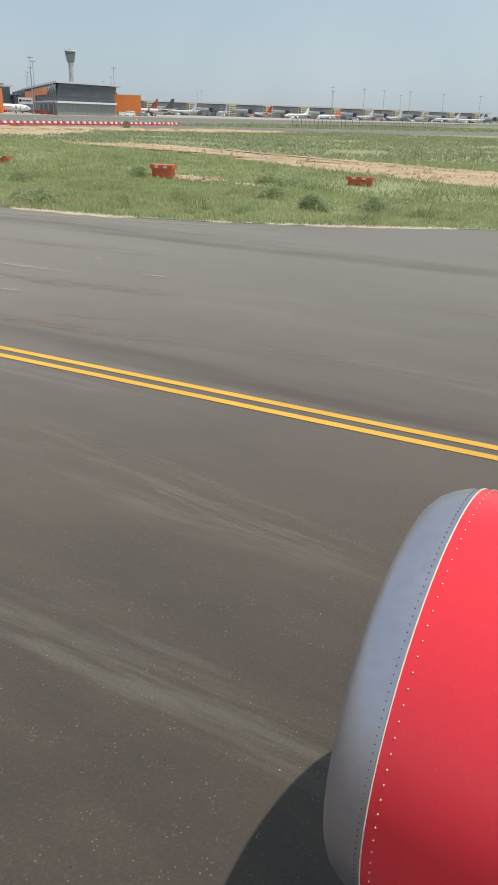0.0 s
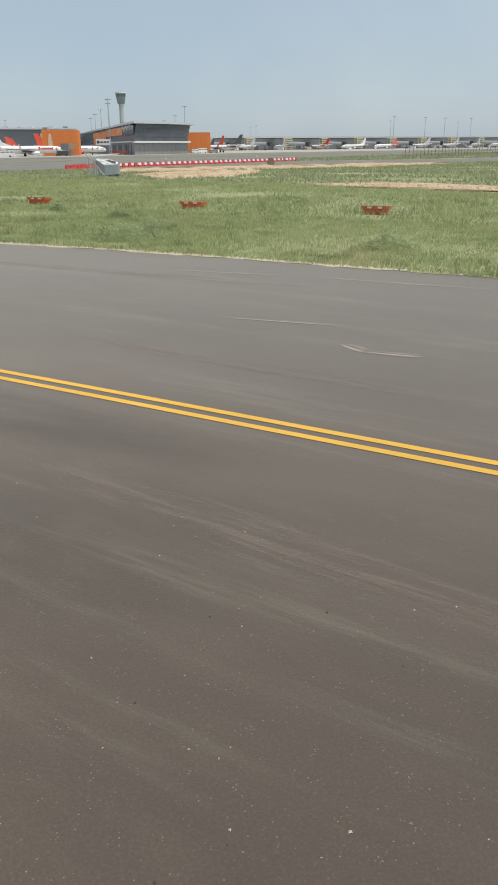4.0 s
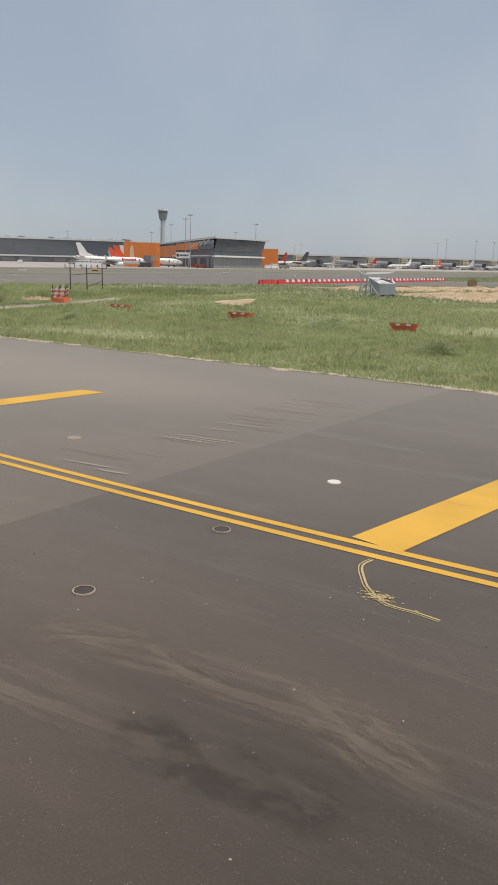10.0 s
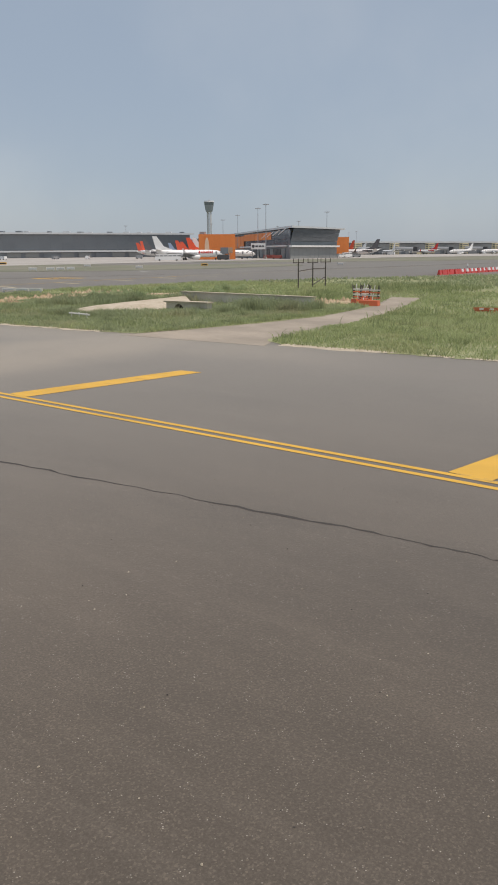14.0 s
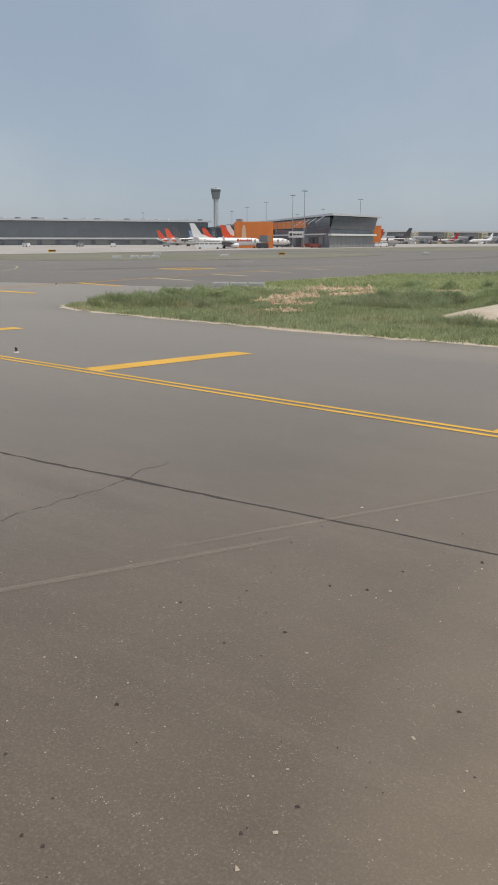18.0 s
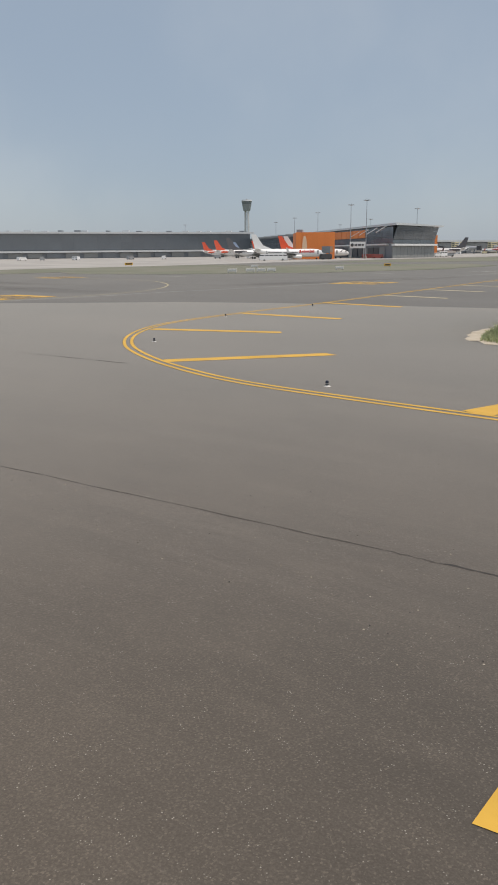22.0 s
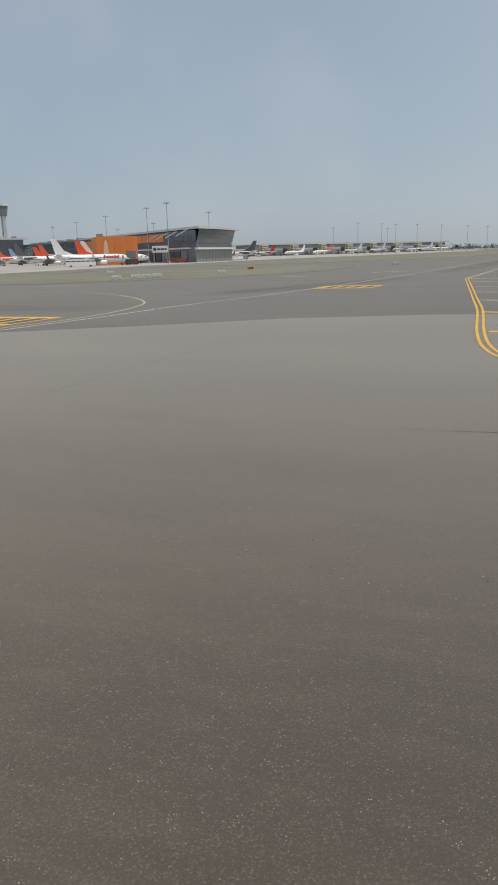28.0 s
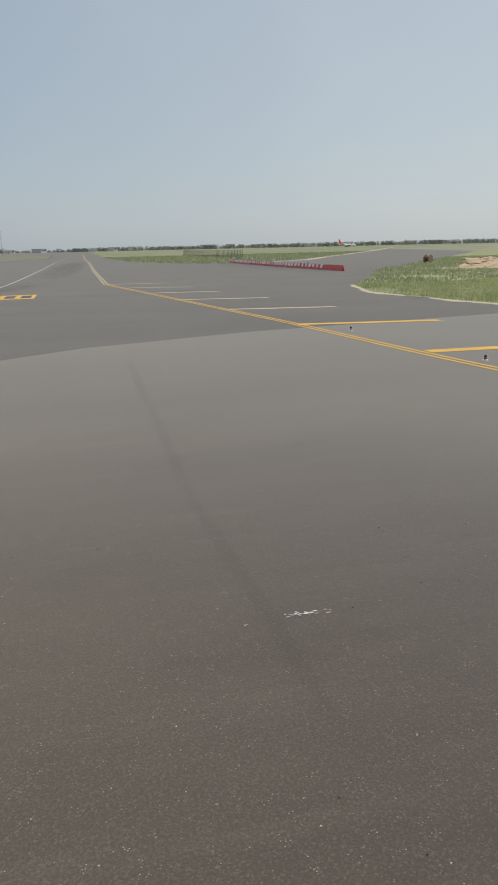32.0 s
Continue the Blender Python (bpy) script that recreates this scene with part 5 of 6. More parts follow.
def long_terminal():
    p = empty("terminal_hall", pose(0, 0, 0), "long dark glazed terminal hall with a pale flat roof", "terminal building")
    r, l = (-621.0, 617.0), (-860.0, 170.0)
    bm = bmesh.new()
    slab(bm, [(l[0] - 1, l[1]), (r[0] - 1, r[1]), (-680, 650), (-930, 200)], 0, 21.8)
    part("wall", bm, M["hall_wall"], p)
    glazed(p, l, r, 7.2, 21.6, 46, 2, 0.2, 1.2, gap=0.01, material=M["hall_glass"])
    bm = bmesh.new()
    wall_quad(bm, l, r, 5.2, 6.8, 2.0, 2.2)
    part("ledge", bm, M["roof"], p, "pale projecting ledge")
    for k in range(30):
        bm = bmesh.new()
        wall_quad(bm, lerp(l, r, (k + 0.1) / 30), lerp(l, r, (k + 0.85) / 30), 0.3, 4.8, 0.2, 0.3)
        part("bay_door", bm, M["grey_clad" if k % 3 else "slate"], p)
    bm = bmesh.new()
    prism(bm, [(l[0] + 5, l[1] - 2, 21.8), (r[0] + 5, r[1] + 1, 21.8), (-676, 655, 21.8), (-930, 205, 21.8)], [(l[0] + 5, l[1] - 2, 23.4), (r[0] + 5, r[1] + 1, 23.4), (-676, 655, 23.6), (-930, 205, 23.6)])
    part("roof", bm, M["roof"], p, "pale flat metal roof")
    rng = random.Random(4)
    for k in range(34):
        q = lerp(l, r, (k + rng.uniform(0.2, 0.8)) / 34)
        bm = bmesh.new()
        box(bm, (q[0] - rng.uniform(4, 12), q[1] + rng.uniform(0, 4), 24.1), (rng.uniform(2, 7), rng.uniform(3, 6), rng.uniform(0.8, 2.0)), 28)
        part("rooflight", bm, M["roof" if rng.random() < 0.6 else "slate"], p)


long_terminal()


def far_pier():
    p = empty("far_concourse", pose(0, 0, 0), "long low concourse with pale thin roof and dark glass", "terminal building")
    l, r = (-640.0, 640.0), (-300.0, 1292.0)
    bm = bmesh.new()
    slab(bm, [(l[0] - 1, l[1]), (r[0] - 1, r[1]), (r[0] - 40, r[1] + 20), (l[0] - 40, l[1] + 20)], 0, 13)
    part("wall", bm, M["slate"], p)
    glazed(p, l, r, 6.0, 12.8, 60, 1, 0.2, 1.0, gap=0.02, material=M["concourse_glass"])
    for k in range(36):
        bm = bmesh.new()
        wall_quad(bm, lerp(l, r, (k + 0.1) / 36), lerp(l, r, (k + 0.8) / 36), 0.2, 5.2, 0.2, 0.3)
        part("bay_door", bm, M["grey" if k % 3 else "slate"], p)
    bm = bmesh.new()
    prism(bm, [(l[0] + 6, l[1] - 4, 13.4), (r[0] + 6, r[1] + 3, 13.4), (r[0] - 44, r[1] + 24, 13.4), (l[0] - 44, l[1] + 16, 13.4)], [(l[0] + 6, l[1] - 4, 15.4), (r[0] + 6, r[1] + 3, 15.4), (r[0] - 44, r[1] + 24, 16.2), (l[0] - 44, l[1] + 16, 16.2)])
    part("roof", bm, M["roof"], p, "pale thin metal roof")
    return l, r


FL, FR = far_pier()
fdir = (Vector(FR) - Vector(FL)).normalized()
fout = Vector((fdir.y, -fdir.x))


def boarding_bridge(q, turn, big=1.0):
    """A cream stair tower with slats, a tunnel on a wheeled leg and a cab."""
    p = empty("boarding_bridge", pose(q[0], q[1], 0, 0, 0, turn) @ Matrix.Scale(1.35, 4), "cream boarding bridge tower with a grey tunnel at the concourse", "boarding bridge", "boarding bridges")
    for x in (-3.3, 3.3):
        for y in (-2, 2):
            bm = bmesh.new()
            box(bm, (x, y, 4.9), (0.5, 0.5, 9.8))
            part("post", bm, M["cream"], p)
    for k in range(6):
        bm = bmesh.new()
        box(bm, (0, 0, 1.2 + 1.6 * k), (7.2, 4.4, 0.85))
        part("floor_band", bm, M["cream"], p)
    bm = bmesh.new()
    box(bm, (0, 0, 5.0), (5.6, 3.4, 9.0))
    part("core", bm, M["slate"], p, "dark slate core")
    bm = bmesh.new()
    rod(bm, (0, -2, 5.2), (9, -17, 4.6), 1.5, 1.5, 8)
    part("tunnel", bm, M["grey"], p, "grey boarding tunnel")
    bm = bmesh.new()
    box(bm, (9.6, -18, 4.6), (3.6, 3.6, 3.4), 30)
    part("cab", bm, M["dark"], p, "dark docking cab")
    bm = bmesh.new()
    box(bm, (7.4, -14.3, 1.7), (0.9, 0.9, 3.4))
    part("leg", bm, M["grey"], p)
    bm = bmesh.new()
    box(bm, (7.4, -14.3, 0.45), (3.2, 1.0, 0.9), 30)
    part("wheel_truck", bm, M["black"], p)
    return p


bturn = math.degrees(math.atan2(fdir.y, fdir.x))
first_bridge = None
for k in range(13):
    q = Vector(FL) + fdir * (40 + 54 * k) + fout * 20
    if first_bridge is None:
        first_bridge = boarding_bridge(q, bturn)
    else:
        copy_thing(first_bridge, pose(q.x, q.y, 0, 0, 0, bturn))


def control_tower():
    p = empty("control_tower", pose(-1248, 1426, 0) @ Matrix.Diagonal((1, 1, 1.03, 1)), "tall grey airport control tower flaring to a glazed cab", "control tower")
    for k, (x, y) in enumerate(((-4.9, 0), (4.9, 0))):
        bm = bmesh.new()
        rings = [[(x * (1 - 0.12 * f) + (1.3 if k else 1.5) * math.cos(i * math.tau / 12), y + 3 * math.sin(i * math.tau / 12), 95 * f) for i in range(12)] for f in (0, 0.3, 0.6, 0.85, 1)]
        loft(bm, rings)
        part("shaft", bm, M["tower"], p, smooth=True)
    bm = bmesh.new()
    rod(bm, (0, 0, 0), (0, 0, 94), 0.4, 0.4, 8)
    part("lift_core", bm, M["tower_head"], p, smooth=True)
    for k in range(9):
        bm = bmesh.new()
        box(bm, (0, 0, 14 + 9 * k), (9, 2, 0.5))
        part("tie", bm, M["tower"], p)
    bm = bmesh.new()
    loft(bm, [[(r * math.cos(i * math.tau / 16), r * math.sin(i * math.tau / 16), z) for i in range(16)] for r, z in ((7.6, 93), (8.2, 95), (10.1, 104), (10.8, 107.2))])
    part("flare", bm, M["tower_head"], p, "grey flaring head", smooth=True)
    for i in range(16):
        a0, a1 = (i + 0.04) * math.tau / 16, (i + 0.96) * math.tau / 16
        bm = bmesh.new()
        prism(bm, [(r * math.cos(a), r * math.sin(a), 107.2) for r, a in ((10.6, a0), (10.6, a1), (10.2, a1), (10.2, a0))], [(r * math.cos(a), r * math.sin(a), 113.5) for r, a in ((11.8, a0), (11.8, a1), (11.4, a1), (11.4, a0))])
        part("window_pane", bm, M["tower_glass"], p)
    bm = bmesh.new()
    rod(bm, (0, 0, 113.5), (0, 0, 116.5), 12.2, 11.4, 16)
    part("roof", bm, M["tower"], p)
    bm = bmesh.new()
    rod(bm, (0, 0, 116.5), (0, 0, 119), 2.0, 1.2, 8)
    part("mast", bm, M["grey"], p)


control_tower()


def light_mast(x, y, h):
    p = empty("apron_light_mast", pose(x, y, 0, 0, 0, 35), "tall grey apron floodlight mast with a ring of lamps", "light mast", "apron light masts")
    bm = bmesh.new()
    rod(bm, (0, 0, 0), (0, 0, h - 0.6), 0.3, 0.14, 10)
    part("pole", bm, M["steel"], p, smooth=True)
    bm = bmesh.new()
    rod(bm, (0, 0, h - 1.0), (0, 0, h - 0.8), 1.1, 1.2, 12)
    part("ring", bm, M["grey"], p)
    for i in range(6):
        a = i * math.tau / 6
        bm = bmesh.new()
        box(bm, (1.5 * math.cos(a), 1.5 * math.sin(a), h - 0.7), (0.7, 0.6, 0.4), math.degrees(a), top=(0.7, 0.8))
        part("floodlight", bm, M["grey"], p)
    bm = bmesh.new()
    rod(bm, (0, 0, h - 0.6), (0, 0, h + 0.3), 0.08, 0.05, 6)
    part("finial", bm, M["grey"], p)
    bm = bmesh.new()
    rod(bm, (0, 0, 0), (0, 0, 1.2), 0.75, 0.6, 10)
    part("base", bm, M["concrete"], p)
    return p


first_mast = light_mast(-351.1, 367.9, 31)
MASTS = [(-378.4, 398.4), (-368.6, 466.6), (-441.3, 461.2), (-500.4, 519.2), (-564.7, 583.5), (-657.3, 561.5), (-333.5, 768), (-318, 815), (-309, 850), (-290, 880), (-610, 959), (-650, 1010), (-270, 940), (-245, 1010), (-390, 900), (-345, 1010), (-560, 690), (-225, 1090), (-470, 590)]
for x, y in MASTS:
    copy_thing(first_mast, pose(x, y, 0, 0, 0, (x * 7 + y * 3) % 90))


def billboard():
    p = empty("billboard", pose(-354.9, 365.6, 0, 0, 0, 33), "white apron billboard with dark unreadable lettering on two posts", "billboard")
    for x in (-3.4, 3.4):
        bm = bmesh.new()
        box(bm, (x, 0, 3.0), (0.35, 0.35, 6.0))
        part("post", bm, M["grey"], p)
    bm = bmesh.new()
    box(bm, (0, 0, 7.2), (8.4, 0.4, 3.4))
    part("panel", bm, M["white"], p)
    bm = bmesh.new()
    rod(bm, (-2.9, -0.2, 7.2), (-2.9, -0.3, 7.2), 0.85, 0.85, 14)
    part("emblem", bm, M["dark"], p)
    for x, w in ((-0.9, 1.5), (1.1, 1.7), (2.8, 1.1)):
        bm = bmesh.new()
        box(bm, (x, -0.24, 7.2), (w, 0.06, 0.9))
        part("text_bar", bm, M["dark"], p)


billboard()


# ---- aircraft ----
def airliner(x, y, turn, fin, label, body=None, letters=None, engine=None, size=1.0, stripe=None):
    """A twin-engined narrow-body, nose along +x of its own axes, standing on its wheels."""
    body, engine = body or M["white"], engine or M["white"]
    p = empty("airliner", pose(x, y, 0.02, 0, 0, turn) @ Matrix.Scale(size, 4), label, "airplane", "parked airliners")
    prof = [(-19.2, 0.25, 4.9), (-17.5, 0.7, 4.6), (-14, 1.25, 4.1), (-10, 1.72, 3.6), (-6, 1.88, 3.35), (12, 1.88, 3.35), (15, 1.78, 3.25), (17.2, 1.45, 3.05), (18.8, 0.95, 2.85), (19.6, 0.45, 2.7), (19.85, 0.1, 2.68)]
    bm = bmesh.new()
    loft(bm, [[(px, r * math.cos(i * math.tau / 20), z + r * 1.04 * math.sin(i * math.tau / 20)) for i in range(20)] for px, r, z in prof])
    part("fuselage", bm, body, p, smooth=True)
    bm = bmesh.new()
    prism(bm, [(-12.2, -0.22, 4.9), (-18.0, -0.16, 5.2), (-18.0, 0.16, 5.2), (-12.2, 0.22, 4.9)], [(-17.6, -0.07, 12.5), (-20.0, -0.06, 12.5), (-20.0, 0.06, 12.5), (-17.6, 0.07, 12.5)])
    prism(bm, [(-8.6, -0.12, 5.2), (-13.4, -0.2, 5.0), (-13.4, 0.2, 5.0), (-8.6, 0.12, 5.2)], [(-13.2, -0.05, 7.0), (-14.4, -0.05, 7.4), (-14.4, 0.05, 7.4), (-13.2, 0.05, 7.0)])
    part("tail_fin", bm, fin, p)
    for s in (-1, 1):
        bm = bmesh.new()
        prism(bm, [(4.5, s * 1.5, 2.3), (-4.0, s * 1.5, 2.3), (-4.0, s * 1.5, 2.7), (4.5, s * 1.5, 2.9)], [(-4.8, s * 16.6, 3.6), (-6.5, s * 16.6, 3.6), (-6.5, s * 16.6, 3.7), (-4.8, s * 16.6, 3.75)])
        part("wing", bm, M["grey"], p, "grey swept wing")
        bm = bmesh.new()
        prism(bm, [(-4.9, s * 16.5, 3.6), (-6.5, s * 16.5, 3.6), (-6.5, s * 16.65, 3.6), (-4.9, s * 16.65, 3.6)], [(-6.6, s * 17.2, 6.0), (-7.2, s * 17.2, 6.0), (-7.2, s * 17.27, 6.0), (-6.6, s * 17.27, 6.0)])
        part("winglet", bm, fin, p)
        bm = bmesh.new()
        prism(bm, [(-15.0, s * 0.6, 4.9), (-18.2, s * 0.5, 4.9), (-18.2, s * 0.5, 5.1), (-15.0, s * 0.6, 5.2)], [(-18.2, s * 7.0, 5.6), (-19.6, s * 7.0, 5.6), (-19.6, s * 7.0, 5.68), (-18.2, s * 7.0, 5.72)])
        part("stabilizer", bm, body, p)
        bm = bmesh.new()
        loft(bm, [[(px, s * 4.9 + r * math.cos(i * math.tau / 14), 1.55 + r * math.sin(i * math.tau / 14)) for i in range(14)] for px, r in ((0.2, 0.55), (1.2, 0.85), (3.0, 1.02), (4.4, 1.0), (4.8, 0.9), (4.6, 0.78), (4.0, 0.74))])
        e = part("engine", bm, engine, p, smooth=True)
        bm = bmesh.new()
        rod(bm, (4.05, s * 4.9, 1.55), (4.2, s * 4.9, 1.55), 0.72, 0.7, 14)
        part("fan", bm, M["dark"], e)
        for q in (-0.45, 0.45):
            bm = bmesh.new()
            rod(bm, (-2.6, s * 2.9 + q - 0.16, 0.55), (-2.6, s * 2.9 + q + 0.16, 0.55), 0.55, sides=12)
            part("main_wheel", bm, M["black"], p)
        bm = bmesh.new()
        rod(bm, (-2.6, s * 2.9, 0.5), (-2.6, s * 2.8, 2.5), 0.13, sides=6)
        part("main_leg", bm, M["grey"], p)
        bm = bmesh.new()
        loft(bm, [[(17.0, s * 1.42, 3.5), (17.9, s * 1.17, 3.42), (17.7, s * 1.08, 3.9), (16.9, s * 1.25, 4.05)], [(17.0, s * 1.47, 3.5), (17.95, s * 1.22, 3.42), (17.75, s * 1.13, 3.92), (16.9, s * 1.3, 4.07)]])
        part("cockpit_window", bm, M["dark"], p)
        for k in range(3):
            bm = bmesh.new()
            box(bm, (-8.2 + 8.2 * k, s * 1.86, 3.65), (7.6, 0.06, 0.3))
            part("window_band", bm, M["dark"], p)
        for dx in (-12.2, 14.6):
            bm = bmesh.new()
            box(bm, (dx, s * (1.36 if dx < 0 else 1.8), 3.6), (0.9, 0.1, 1.8))
            part("door", bm, M["grey"], p)
        if letters:
            for k, (lx, lw, lh) in enumerate(((5.2, 0.9, 1.5), (6.5, 0.8, 1.0), (7.4, 0.35, 1.4), (8.2, 0.8, 1.0), (9.3, 0.85, 1.0), (10.4, 0.6, 1.5), (11.4, 0.9, 1.0), (12.4, 0.5, 1.4))):
                bm = bmesh.new()
                box(bm, (lx, s * 1.89, 4.0 + (lh - 1) * 0.2), (lw, 0.1, lh))
                part("lettering_bar", bm, letters, p, "plain red bar in place of lettering")
        if stripe:
            bm = bmesh.new()
            box(bm, (-11.0, s * 1.55, 4.2), (7.5, 0.2, 1.4))
            part("tail_stripe", bm, stripe, p)
    bm = bmesh.new()
    rod(bm, (14.6, 0, 0.4), (14.6, 0, 2.0), 0.1, sides=6)
    part("nose_leg", bm, M["grey"], p)
    for q in (-0.25, 0.25):
        bm = bmesh.new()
        rod(bm, (14.6, q - 0.1, 0.4), (14.6, q + 0.1, 0.4), 0.4, sides=12)
        part("nose_wheel", bm, M["black"], p)
    return p


M["tail_grey"] = mat("dark_grey_tail_paint", (0.12, 0.12, 0.13), 0.4)
M["tail_blue"] = mat("blue_white_tail_paint", (0.3, 0.38, 0.52), 0.4)
W, R = M["white"], M["tail_red"]
HEAD = 52
AWAY = Vector((math.cos(radians(HEAD)), math.sin(radians(HEAD))))


def by_fin(x, y, *args, **kw):
    """An airliner placed by its fin's tip, all parked nose-in on the same line."""
    return airliner(x + 18.8 * AWAY.x, y + 18.8 * AWAY.y, HEAD, *args, **kw)


by_fin(-379.4, 304.5, W, "white parked airliner with red plain shapes on its forward side", letters=M["red"])
by_fin(-397.2, 352.7, R, "white parked airliner with a red tail fin", engine=R, stripe=R)
by_fin(-513.0, 480.0, R, "white parked airliner with a red tail fin", stripe=R)
by_fin(-444.1, 364.0, M["tail_grey"], "white parked airliner with a dark grey tail fin", stripe=M["tail_grey"])
by_fin(-573.6, 532.7, M["tail_blue"], "white parked airliner with a pale blue tail fin")
by_fin(-506.1, 426.1, R, "white parked airliner with a red tail fin", stripe=R)
by_fin(-573.7, 491.0, R, "white parked airliner with a red tail fin", stripe=R)
by_fin(-470.0, 425.0, R, "white parked airliner with a red tail fin", stripe=R)
airliner(-373.4 - 19.8 * AWAY.x, 388.5 - 19.8 * AWAY.y, HEAD, W, "white parked airliner half hidden behind the orange block", engine=M["red"])
airliner(-374.5, 517.0, 192, M["tail_grey"], "white parked airliner with a dark grey tail fin", stripe=M["tail_grey"])
airliner(-412.0, 560.0, 160, R, "white parked airliner with a red tail fin behind the orange block", stripe=R)
FARFIN = [W, M["tail_grey"], W, W, M["red"], W, R, W, W, W, W, W]
for k, fin in enumerate(FARFIN):
    q = Vector(FL) + fdir * (70 + 52 * k) + fout * (46 + (k * 7) % 9)
    b = W
    airliner(q.x, q.y, bturn + 90 + (20 if k % 3 else -15) if k not in (5, 6) else bturn + 185, fin, "distant red and white airliner at the concourse" if fin in (R, M["red"]) else "distant white airliner at the concourse", body=b, stripe=fin if fin is not W else None)
airliner(318, 1210, 20, R, "distant white airliner with a red tail taxiing", stripe=R)


# ---- jet engine beside the window ----
def nacelle():
    p = empty("engine_nacelle", pose(0, 0, 0), "glossy red jet engine cowling with a bare metal inlet lip", "jet engine")
    yc, zc, x0 = 5.5, 1.34, -0.775

    def ring(x, r, n=64):
        return [(x, yc + r * math.cos(i * math.tau / n), zc + r * (0.97 if math.sin(i * math.tau / n) < 0 else 1.0) * math.sin(i * math.tau / n)) for i in range(n)]

    bm = bmesh.new()
    loft(bm, [ring(x0 + a, r) for a, r in ((0.30, 0.76), (0.12, 0.775), (0.04, 0.80), (0.0, 0.85), (0.012, 0.895), (0.045, 0.935), (0.09, 0.965), (0.15, 0.992), (0.215, 1.01))], close=False)
    part("inlet_lip", bm, M["lip"], p, "dull bare metal inlet lip", smooth=True)
    bm = bmesh.new()
    loft(bm, [ring(x0 + a, r) for a, r in ((0.213, 1.006), (0.218, 1.0115), (0.224, 1.006))], close=False)
    part("seam", bm, M["sealant"], p, "thin pale sealant seam", smooth=True)
    bm = bmesh.new()
    loft(bm, [ring(x0 + a, r) for a, r in ((0.222, 1.0085), (0.45, 1.034), (0.9, 1.06), (1.4, 1.07), (2.0, 1.05), (2.8, 0.98), (3.5, 0.86))], close=False)
    part("cowl", bm, M["cowl"], p, "glossy red painted cowl", smooth=True)
    bm = bmesh.new()
    loft(bm, [ring(x0 + a, r) for a, r in ((0.30, 0.76), (0.8, 0.775), (1.1, 0.78))], close=False)
    part("inlet_duct", bm, M["grey"], p, "grey inner inlet duct", smooth=True)
    bm = bmesh.new()
    rod(bm, (x0 + 1.1, yc, zc), (x0 + 1.2, yc, zc), 0.79, sides=40)
    part("fan_disc", bm, M["dark"], p)
    bm = bmesh.new()
    rod(bm, (x0 + 3.45, yc, zc), (x0 + 4.3, yc, zc), 0.6, 0.42, 32)
    part("exhaust", bm, M["dark"], p, smooth=True)
    for n, a, r, size, m in ((190, 0.195, 1.004, 0.003, M["dark"]), (104, 0.262, 1.0135, 0.0035, M["sealant"])):
        bm = bmesh.new()
        for i in range(n):
            f = i * math.tau / n
            d = Vector((0, math.cos(f), math.sin(f)))
            c = Vector((x0 + a, yc, zc)) + d * r
            rod(bm, c - d * 0.004, c + d * 0.003, size, size * 0.8, 6)
        o = part("fasteners", bm, m, p, "row of small fasteners")
        o["kind"] = "stuff"


nacelle()


# ---- things on the verge ----
def marker_box(x, y, turn, z=0.0, tilt=0.0, w=1.6, h=0.66):
    """A weathered orange trough-like marker on short legs."""
    p = empty("marker_box", pose(x, y, z, tilt, 0, turn), "weathered orange-red wooden marker box in the grass", "marker box", "orange marker boxes")
    bm = bmesh.new()
    box(bm, (0, 0, h * 0.42), (w * 0.8, 0.5, h * 0.6), top=(1.12, 1.2))
    part("body", bm, M["red_box"], p)
    bm = bmesh.new()
    box(bm, (0, 0, h * 0.86), (w * 1.02, 0.8, h * 0.28), top=(1.03, 1.05))
    part("top_rail", bm, M["box_rail"], p)
    for s in (-1, 1):
        bm = bmesh.new()
        box(bm, (s * w * 0.2, -0.43, h * 0.86), (w * 0.16, 0.05, h * 0.16))
        part("marking_plate", bm, M["dirty_white"], p, "small pale worn plate")
        bm = bmesh.new()
        box(bm, (s * w * 0.3, 0, h * 0.06), (0.16, 0.5, h * 0.14))
        part("foot", bm, M["rust"], p)
        bm = bmesh.new()
        box(bm, (s * w * 0.41, -0.33, h * 0.42), (0.08, 0.06, h * 0.6))
        part("batten", bm, M["red_box"], p)
    return p


BOXES = [(-45.6, 46.0, 8), (-58.5, 45.0, 10), (-71.8, 43.7, 9), (-84.2, 43.2, 14), (-96.3, 43.4, 6), (-109.6, 45.7, 10), (-17.9, 48.7, 7)]
for k, (x, y, a) in enumerate(BOXES):
    marker_box(x, y, a, (-0.16, -0.18, -0.16, -0.18, -0.16, -0.34, -0.14)[k], (-4, -3, -5, -6, -7, -8, -3)[k])
marker_box(-28.9, 43.4, 12, 0.0, 0.0, 1.45, 0.86)


M["pale_steel"] = mat("pale_painted_steel", (0.5, 0.52, 0.53), 0.55, vary=0.15, scale=2)


